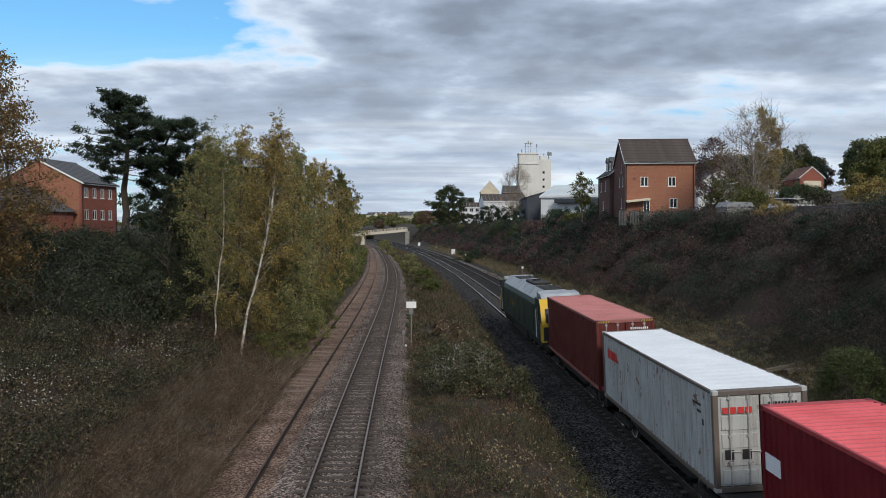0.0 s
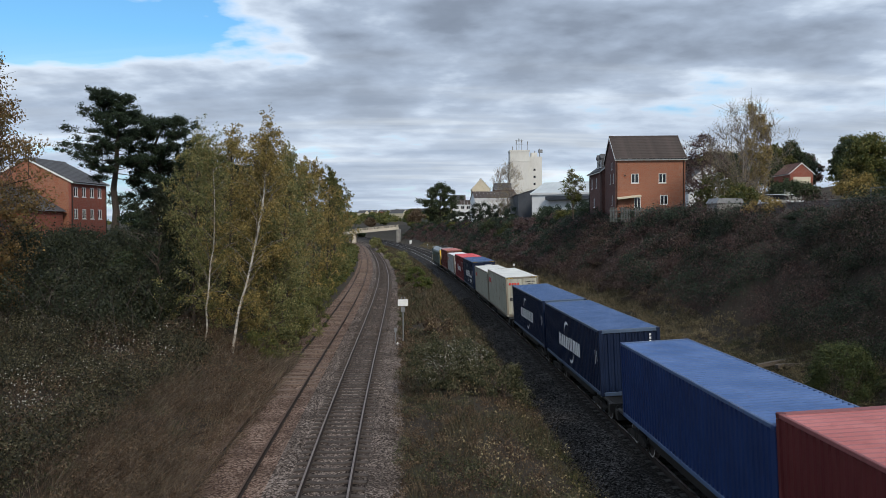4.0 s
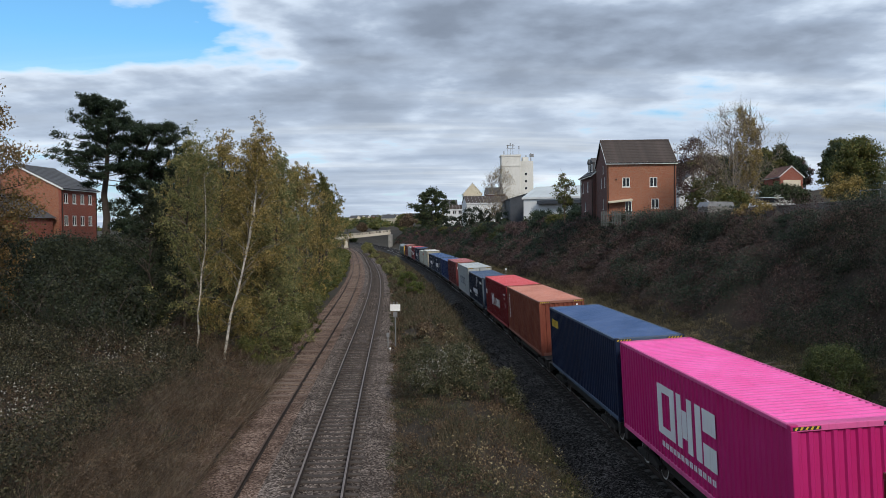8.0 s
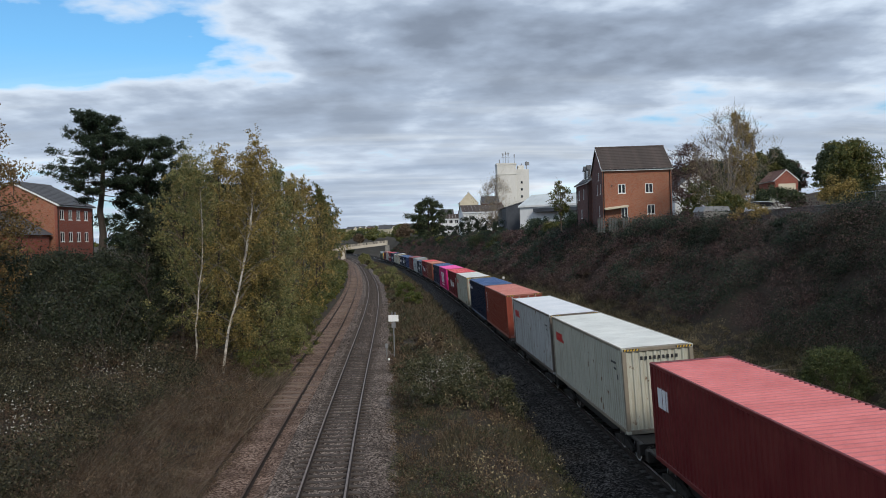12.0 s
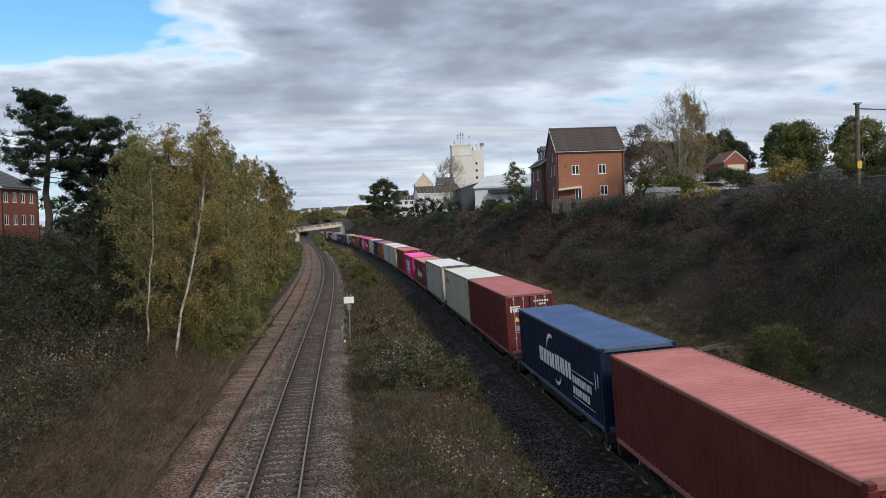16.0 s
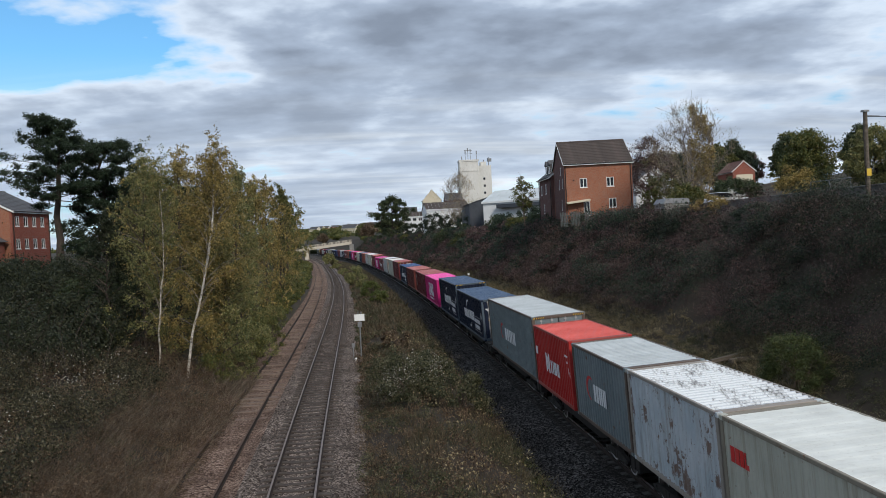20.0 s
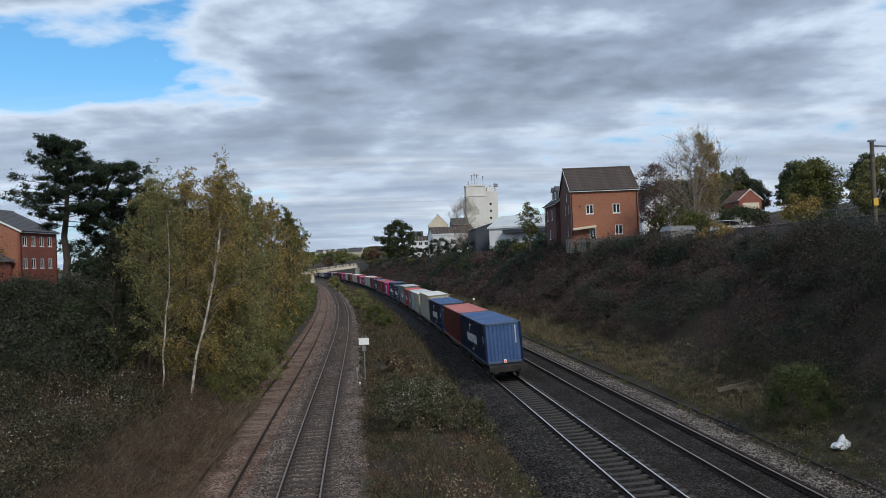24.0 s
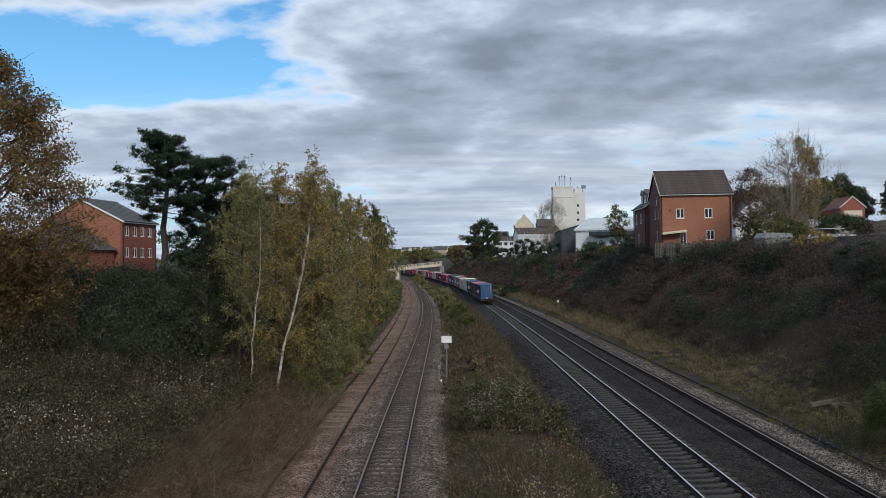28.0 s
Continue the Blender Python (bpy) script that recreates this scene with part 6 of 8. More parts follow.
def wall_with_holes(length, z0, z1, holes, thick):
    """A wall along +x from 0, its outside at y = 0, thickness towards +y; holes: (x0, z0, x1, z1)."""
    xs = sorted({0, length, *[h[0] for h in holes], *[h[2] for h in holes]})
    zs = sorted({z0, z1, *[h[1] for h in holes], *[h[3] for h in holes]})
    nx, nz = len(xs), len(zs)
    v = [(x, y, z) for y in (0, thick) for z in zs for x in xs]
    at = lambda i, k, back: back * nx * nz + k * nx + i

    def solid(i, k):
        if not (0 <= i < nx - 1 and 0 <= k < nz - 1):
            return False
        x, z = (xs[i] + xs[i + 1]) / 2, (zs[k] + zs[k + 1]) / 2
        return not any(h[0] < x < h[2] and h[1] < z < h[3] for h in holes)
    f = []
    for i in range(nx - 1):
        for k in range(nz - 1):
            if not solid(i, k):
                continue
            f += [(at(i, k, 0), at(i + 1, k, 0), at(i + 1, k + 1, 0), at(i, k + 1, 0)), (at(i, k, 1), at(i, k + 1, 1), at(i + 1, k + 1, 1), at(i + 1, k, 1))]
            for di, dk, p, q in ((-1, 0, (i, k), (i, k + 1)), (1, 0, (i + 1, k), (i + 1, k + 1)), (0, -1, (i, k), (i + 1, k)), (0, 1, (i, k + 1), (i + 1, k + 1))):
                if not solid(i + di, k + dk):
                    f.append((at(*p, 0), at(*q, 0), at(*q, 1), at(*p, 1)))
    return Build().add(v, f)


def window(parent, m, w, h, bars=1, trim=None, sill=True):
    """A casement in the plane y = 0 of m, its lower left corner at the origin."""
    t = trim or UPVC
    e = 0.075
    cuts = [w * (i + 1) / (bars + 1) for i in range(bars)]
    lo, hi = [e] + [c + 0.04 for c in cuts], [c - 0.04 for c in cuts] + [w - e]
    f = wall_with_holes(w, 0, h, [(a, e, c, h - e) for a, c in zip(lo, hi)], 0.09)
    f.v = [(x, y + 0.02, z) for x, y, z in f.v]
    win = part("window", f, parent, t, "white window frame", at=m)
    for i in range(bars + 1):
        x0, x1 = w * i / (bars + 1) + 0.05, w * (i + 1) / (bars + 1) - 0.05
        part("pane", Build().box(x0, 0.055, e - 0.01, x1, 0.075, h - e + 0.01), win, GLASS)
    if sill:
        part("sill", Build().box(-0.05, -0.05, -0.07, w + 0.05, 0.12, -0.002, 0.01), win, t)
    return win


def roof_slope(root, m, length, run, rise, tile, thick=0.12, courses=14):
    """A boarded slope with tile courses: along x, from the eaves at y = 0 up to the ridge at y = run."""
    n = courses

    def slab(a, c, lo, hi, end):
        return Build().add([(0, run * a, rise * a + lo), (length, run * a, rise * a + lo), (length, run * c, rise * c - 0.03 * end), (0, run * c, rise * c - 0.03 * end),
                            (0, run * a, rise * a + hi), (length, run * a, rise * a + hi), (length, run * c, rise * c + 0.005), (0, run * c, rise * c + 0.005)],
                           [(3, 2, 1, 0), (4, 5, 6, 7), (0, 1, 5, 4), (1, 2, 6, 5), (2, 3, 7, 6), (3, 0, 4, 7)])
    base = Build().add([(0, 0, -thick), (length, 0, -thick), (length, run, rise - thick), (0, run, rise - thick), (0, 0, -0.001), (length, 0, -0.001), (length, run, rise - 0.032), (0, run, rise - 0.032)],
                       [(3, 2, 1, 0), (4, 5, 6, 7), (0, 1, 5, 4), (1, 2, 6, 5), (2, 3, 7, 6), (3, 0, 4, 7)])
    ob = part("roof_slope", base, root, tile, at=m)
    me = slab(0, 1.15 / n, 0.0, 0.045, 1).mesh("tile_course", tile)
    for i in range(n):
        part("tile_course", me, ob, at=pose(0, run * i / n, rise * i / n))


def gabled_house(m, W, D, z_eave, z_ridge, label, brick, tile, wins, category="house", side_brick=None, courses=14, over=0.3, trim=None):
    """A house with x along its eaves front, y to its back, gables at x = 0 and x = W. wins: side ("f", "l", "r", "b"), along, up, width, height."""
    t = trim or UPVC
    root = thing("house", m, label, category)
    th = 0.28
    sides = {"f": (W, pose(0, 0, 0)), "l": (D - 2 * th, pose(0, D - th, 0, 0, 0, -90)), "r": (D - 2 * th, pose(W, th, 0, 0, 0, 90)), "b": (W, pose(W, D, 0, 0, 0, 180))}
    for s, (ln, sm) in sides.items():
        ws = [w[1:] for w in wins if w[0] == s]
        wall = part("wall", wall_with_holes(ln, -1.0, z_eave, [(a, z, a + w, z + h) for a, z, w, h in ws], th), root, side_brick if side_brick and s in "lr" else brick, at=sm)
        for a, z, w, h in ws:
            window(wall, pose(a, 0, z), w, h, 1 if w > 0.7 else 0, t)
    for x0 in (0, W - th):
        g = Build().prism([(0, z_eave), (D, z_eave), (D / 2, z_ridge)], x0 + 0.002, x0 + th - 0.002, "x")
        part("gable", g, root, side_brick or brick)
    run, rise = D / 2 + over, (z_ridge - z_eave) * (D / 2 + over) / (D / 2)
    z0 = z_ridge - rise + 0.14
    roof_slope(root, pose(-0.15, -over, z0), W + 0.3, run, rise, tile, courses=courses)
    roof_slope(root, pose(W + 0.15, D + over, z0, 0, 0, 180), W + 0.3, run, rise, tile, courses=courses)
    part("ridge_tiles", Build().prism([(D / 2 - 0.16, z_ridge + 0.1), (D / 2, z_ridge + 0.26), (D / 2 + 0.16, z_ridge + 0.1)], -0.17, W + 0.17, "x"), root, tile)
    for y in (-over - 0.03, D + over):
        part("fascia", Build().box(-0.15, y, z0 - 0.2, W + 0.15, y + 0.03, z0 + 0.03), root, t, "white eaves board")
        part("gutter", Build().box(-0.15, y - (0.1 if y < 0 else -0.03), z0 - 0.08, W + 0.15, y + (0.0 if y < 0 else 0.13), z0 + 0.02, 0.02), root, BLACK_STEEL, "black gutter")
    for x in (-0.18, W + 0.15):
        for sgn in (0, 1):
            y0, y1 = (-over, D / 2) if sgn == 0 else (D + over, D / 2)
            part("bargeboard", Build().add([(x, y0, z0 - 0.2), (x + 0.03, y0, z0 - 0.2), (x + 0.03, y1, z_ridge - 0.06), (x, y1, z_ridge - 0.06), (x, y0, z0 + 0.02), (x + 0.03, y0, z0 + 0.02), (x + 0.03, y1, z_ridge + 0.14), (x, y1, z_ridge + 0.14)],
                                         [(3, 2, 1, 0), (4, 5, 6, 7), (0, 1, 5, 4), (1, 2, 6, 5), (2, 3, 7, 6), (3, 0, 4, 7)]), root, t)
    for x in (0.12, W - 0.2):
        part("downpipe", Build().tube((x, -0.09, -0.5), (x, -0.09, z0 - 0.1), 0.05, n=8), root, BLACK_STEEL)
    return root


def build_brick_house():
    z = 8.7
    up, lo = 12.75 - z, 10.15 - z
    wins = [("f", 1.85, up, 0.92, 1.15), ("f", 5.15, up, 0.92, 1.15), ("f", 5.35, lo, 0.92, 1.15), ("f", 2.2, lo - 0.9, 0.8, 1.8),
            ("l", 4.0, up + 0.1, 0.55, 1.2), ("l", 6.4, up + 0.1, 0.55, 1.2), ("l", 5.2, 5.9, 0.6, 0.9), ("l", 5.4, lo, 0.6, 1.2)]
    # sides in dark brick: the shade on the flank is put into the colour
    h = gabled_house(pose(22.1, 100.2, z, 0, 0, -3), 8.35, 8.7, 7.05, 10.0, "three-storey orange brick house with brown tiled roof above the cutting", BRICK_ORANGE, TILE_BROWN, wins, side_brick=BRICK_DARK)
    part("porch_roof", Build().add([(0.1, -1.0, 2.05), (2.9, -1.0, 2.35), (2.9, 0, 2.5), (0.1, 0, 2.2), (0.1, -1.0, 2.2), (2.9, -1.0, 2.5), (2.9, 0, 2.65), (0.1, 0, 2.35)],
                                   [(3, 2, 1, 0), (4, 5, 6, 7), (0, 1, 5, 4), (1, 2, 6, 5), (2, 3, 7, 6), (3, 0, 4, 7)]), h, CREAM, "pale porch roof")
    part("flue", Build().tube((1.1, -0.12, 5.0), (1.1, 0.05, 5.0), 0.09, n=10), h, BLACK_STEEL)
    # wing behind, with dormers on its roof
    w = gabled_house(pose(22.15, 117.2, z, 0, 0, -90), 8.4, 7.5, 6.2, 9.0, "rear brick wing with two roof dormers", BRICK_DARK, TILE_GREY,
                     [("f", 1.3, up, 0.7, 1.3), ("f", 4.4, up, 0.7, 1.3), ("f", 2.8, lo, 0.7, 1.2)], side_brick=BRICK_DARK)
    for x in (3.6, 5.6):
        d = Build().box(x, 0.3, 6.3, x + 1.2, 2.6, 7.9)
        dm = part("dormer", d, w, TILE_GREY)
        window(dm, pose(x + 0.15, 0.24, 6.75), 0.9, 1.0, 0)
        part("dormer_roof", Build().prism([(x - 0.12, 7.9), (x + 1.32, 7.9), (x + 0.6, 8.55)], 0.15, 2.7), dm, TILE_GREY)


def build_left_house():
    m = pose(-41.6, 95, 4.4, 0, 0, -7)
    z = 4.4
    eave, ridge = 12.95 - z, 15.6 - z
    # gables face the railway bank and its back: turn the eaves side to the right
    rot = m @ pose(0, 0, 0, 0, 0, 90)
    wins = [("f", 0.6 + 1.75 * i, 11.25 - z, 0.85, 1.15) for i in range(4)] + [("f", 0.6 + 1.75 * i, 8.7 - z, 0.85, 1.15) for i in range(4)]
    # gable ends in brighter orange brick: their sunlit look is put into the colour
    gabled_house(rot, 7.8, 10.7, eave, ridge, "large red brick house with grey tiled roof behind the trees", BRICK_RED, TILE_GREY, wins, side_brick=BRICK_ORANGE)
    an = thing("house", m @ pose(-9.6, -8.5, 0), "lower brick annexe with grey hipped roof", "house")
    part("wall", wall_with_holes(9.0, -1, 5.2, [(5.6, 3.4, 6.4, 4.6)], 0.28), an, BRICK_RED)
    window(an, pose(5.6, 0, 3.4), 0.8, 1.2, 0)
    for at, ln in ((pose(9.0, 0.3, 0, 0, 0, 90), 7.5), (pose(0, 7.8, 0, 0, 0, -90), 7.5)):
        part("wall", Build().box(0, 0, -1, ln, 0.28, 5.2), an, BRICK_RED, at=at)
    e = [(-0.3, -0.3, 5.1), (9.3, -0.3, 5.1), (9.3, 8.2, 5.1), (-0.3, 8.2, 5.1), (4.5, 3.6, 7.9), (4.5, 8.2, 7.9)]
    part("hip_roof", Build().add(e, [(0, 1, 4), (1, 2, 5, 4), (3, 0, 4, 5), (0, 3, 2, 1), (2, 3, 5)]), an, TILE_GREY)
    gabled_house(pose(-37.5, 116, 4.6, 0, 0, -3), 9, 8, 6.5, 8.8, "distant brick house behind the pine", BRICK_DARK, TILE_GREY, [("f", 1.5, 4.6, 0.9, 1.1), ("f", 4.0, 4.6, 0.9, 1.1), ("f", 6.6, 4.6, 0.9, 1.1)])


def build_tower():
    root = thing("mill_tower", pose(0, 350, 8.5), "tall white concrete mill tower with rooftop aerials", "tower")
    a = Build().box(32.2, 0, 0, 40.4, 7.0, 31.0, 0.15)
    part("tower_block", a, root, CONCRETE_W)
    part("cap", Build().box(32.0, -0.2, 26.4, 40.6, 7.2, 26.8).box(32.0, -0.2, 30.6, 40.6, 7.2, 31.3), root, CONCRETE_W)
    b = wall_with_holes(5.4, 0, 28.6, [(1.8, z, 2.7, z + 1.0) for z in (10.5, 13.5, 16.5, 19.5, 22.5)], 0.4)
    f = part("stair_block", b, root, CONCRETE_W, at=pose(40.45, 0.6, 0))
    for z in (10.5, 13.5, 16.5, 19.5, 22.5):
        part("pane", Build().box(1.8, 0.25, z, 2.7, 0.3, z + 1.0), f, GLASS)
    part("stair_block_rear", Build().box(40.45, 1.02, 0, 45.8, 8.0, 28.6), root, CONCRETE_W)
    part("lift_house", Build().box(41.5, 2.0, 28.6, 44.0, 6.0, 30.4, 0.1), root, CONCRETE_W)
    part("side_block", Build().box(45.85, 3.0, 0, 49.5, 9, 13.6), root, CONCRETE_W)
    for x, h in ((33.6, 1.8), (35.2, 4.5), (37.4, 4.8), (36.3, 5.2), (40.0, 4.0), (43.0, 2.6), (45.0, 3.4)):
        z = 31.3 if x < 40.4 else 28.6
        part("aerial", Build().tube((x, 2.5, z - 0.1), (x, 2.5, z + h), 0.09, 0.06, 6).box(x - 0.2, 2.3, z + h - 1.4, x + 0.2, 2.7, z + h - 0.1), root, GREY_METAL)
    part("aerial_frame", Build().box(34.6, 2.4, 34.0, 38.2, 2.6, 34.15).box(34.6, 2.4, 35.4, 38.2, 2.6, 35.55), root, GREY_METAL)
    part("dish_mast", Build().tube((45.2, 3, 28.5), (45.2, 3, 32.2), 0.12, n=6).box(44.6, 2.8, 30.4, 46.4, 3.2, 31.8, 0.05), root, GREY_METAL)


def shed(m, W, D, z_eave, z_ridge, label, wall, roof, along="x"):
    """A plain portal shed: walls, two roof sheets with ribs, an eaves trim."""
    root = thing("warehouse", m, label, "warehouse")
    prof = [(0, -1.0), (D, -1.0), (D, z_eave), (D / 2, z_ridge), (0, z_eave)]
    part("wall", Build().prism(prof, 0.0, W, "x"), root, wall)
    for s in (0, 1):
        n = int(W / 1.1)
        for i in range(n):
            b = Build()
            x0, x1 = -0.2 + (W + 0.4) * i / n, -0.2 + (W + 0.4) * (i + 0.93) / n
            y0, y1 = (-0.3, D / 2) if s == 0 else (D + 0.3, D / 2)
            z0 = z_eave - 0.3 * (z_ridge - z_eave) / (D / 2)
            b.add([(x0, y0, z0 + 0.05), (x1, y0, z0 + 0.05), (x1, y1, z_ridge + 0.05), (x0, y1, z_ridge + 0.05), (x0, y0, z0 + 0.13), (x1, y0, z0 + 0.13), (x1, y1, z_ridge + 0.13), (x0, y1, z_ridge + 0.13)],
                  [(3, 2, 1, 0), (4, 5, 6, 7), (0, 1, 5, 4), (1, 2, 6, 5), (2, 3, 7, 6), (3, 0, 4, 7)])
            part("roof_sheet", b, root, roof)
    part("eaves_trim", Build().box(-0.25, -0.36, z_eave - 0.35, W + 0.25, -0.3, z_eave + 0.05), root, wall)
    return root


def build_works():
    # by distance: far mill buildings, then sheds nearer
    Y = 300.0
    gabled_house(pose(21.0, Y + 10, 8.5, 0, 0, 90), 9, 6.8, 13.2, 17.0, "tall cream rendered mill building with stepped gable", CREAM, TILE_GREY, [("f", 2.0, 8.0, 1.2, 1.6), ("f", 5.0, 8.0, 1.2, 1.6), ("l", 2.2, 8.0, 0.9, 1.4)], "mill", side_brick=CREAM)
    gabled_house(pose(22.8, Y + 12, 8.5), 6.5, 8, 13.0, 15.4, "grey brick mill range beside the tower", BRICK_DARK, TILE_GREY, [("f", 1.5 + 2.4 * i, 6.5, 1.1, 1.5) for i in range(3)], "mill")
    gabled_house(pose(6.5, Y + 30, 8.5), 6.0, 8, 9.5, 11.5, "pale terraced house at the far edge of the cutting", CREAM, TILE_GREY, [("f", 0.8, 5.0, 1.0, 1.4), ("f", 3.4, 5.0, 1.0, 1.4)])
    shed(pose(12.6, 255, 8.6, 0, 0, 4), 13.5, 12, 7.6, 9.9, "long low workshop with white walls and brown roof", WHITE_CLAD, TILE_BROWN)
    o = shed(pose(6.8, 310, 8.6), 8.0, 7, 7.1, 8.9, "small white outbuilding with a dark brown roof", WHITE_CLAD, TILE_BROWN)
    for x in (0.9, 2.6, 4.3):
        window(o, pose(x * 1.25, -0.12, 5.4), 1.3, 1.3)
    shed(pose(38.6, 185, 8.6, 0, 0, 90), 20.0, 19.7, 6.1, 8.95, "dark clad industrial shed with a skylit roof", NAVY_CLAD, TILE_GREY)
    shed(pose(20.4, 172, 8.6, 0, 0, -28), 14.5, 16, 5.8, 8.3, "white walled warehouse with pale metal roof", WHITE_CLAD, PALE_ROOF)
    part("canopy", Build().box(3.5, -1.6, 4.3, 13.9, -0.02, 5.1, 0.05), bpy.data.objects["warehouse.003"], NAVY_CLAD, "dark canopy")
    gabled_house(pose(44.5, 124, 9.0, 0, 0, 90), 8.0, 6.2, 5.2, 7.6, "white rendered bungalow beside the brick house", WHITE_CLAD, TILE_GREY, [("l", 2.4, 1.5, 1.0, 1.2)], side_brick=WHITE_CLAD)
    # brick bungalow up the hillside
    b = gabled_house(pose(87.6, 190, 16.9, 0, 0, 90), 9.0, 5.4, 2.6, 4.9, "red brick bungalow with a cream garage front on the hillside", BRICK_RED, TILE_RED, [], side_brick=BRICK_RED, courses=10)
    part("garage_front", Build().box(-0.06, 0.6, 0.0, -0.005, 4.6, 1.75), b, CREAM, "cream garage front")
    


build_brick_house()
build_left_house()
build_tower()
build_works()


def build_far_bridge():
    root = thing("road_bridge", pose(0, 0, 0), "pale steel and concrete road bridge crossing the cutting", "bridge")
    pale = mottled("bridge_paint", (0.42, 0.37, 0.29), (0.56, 0.5, 0.41), 0.4, 5, 0.8, 0.2)
    y0, y1, xa, xb, za, zb = 425.0, 434.0, -62.0, -18.5, 4.6, 8.6
    zf = lambda x: za + (zb - za) * (x - xa) / (xb - xa)

    def beam(yy0, yy1, lo, hi, x0=xa, x1=xb):
        return Build().add([(x0, yy0, zf(x0) + lo), (x1, yy0, zf(x1) + lo), (x1, yy1, zf(x1) + lo), (x0, yy1, zf(x0) + lo), (x0, yy0, zf(x0) + hi), (x1, yy0, zf(x1) + hi), (x1, yy1, zf(x1) + hi), (x0, yy1, zf(x0) + hi)],
                           [(3, 2, 1, 0), (4, 5, 6, 7), (0, 1, 5, 4), (1, 2, 6, 5), (2, 3, 7, 6), (3, 0, 4, 7)])
    part("deck", beam(y0 + 0.35, y1 - 0.35, -2.2, -1.5), root, STONE_GREY)
    for yy in (y0, y1 - 0.3):
        part("girder", beam(yy, yy + 0.3, -2.4, -1.0), root, pale)
        part("handrail", beam(yy + 0.1, yy + 0.2, -0.08, 0.04), root, pale)
        part("midrail", beam(yy + 0.1, yy + 0.2, -0.6, -0.5), root, pale)
        for i in range(24):
            x = xa + (xb - xa) * (i + 0.5) / 24
            part("baluster", Build().box(x - 0.12, yy + 0.08, zf(x) - 1.02, x + 0.12, yy + 0.22, zf(x) - 0.02), root, pale)
    for x0, x1 in ((-42.5, -40.5), (-19.6, -17.5)):
        part("pier", Build().box(x0, y0 + 0.5, -1.5, x1, y1 - 0.5, zf((x0 + x1) / 2) - 2.35, 0.1), root, pale if x0 < -20 else STONE_GREY)
    return root


build_far_bridge()

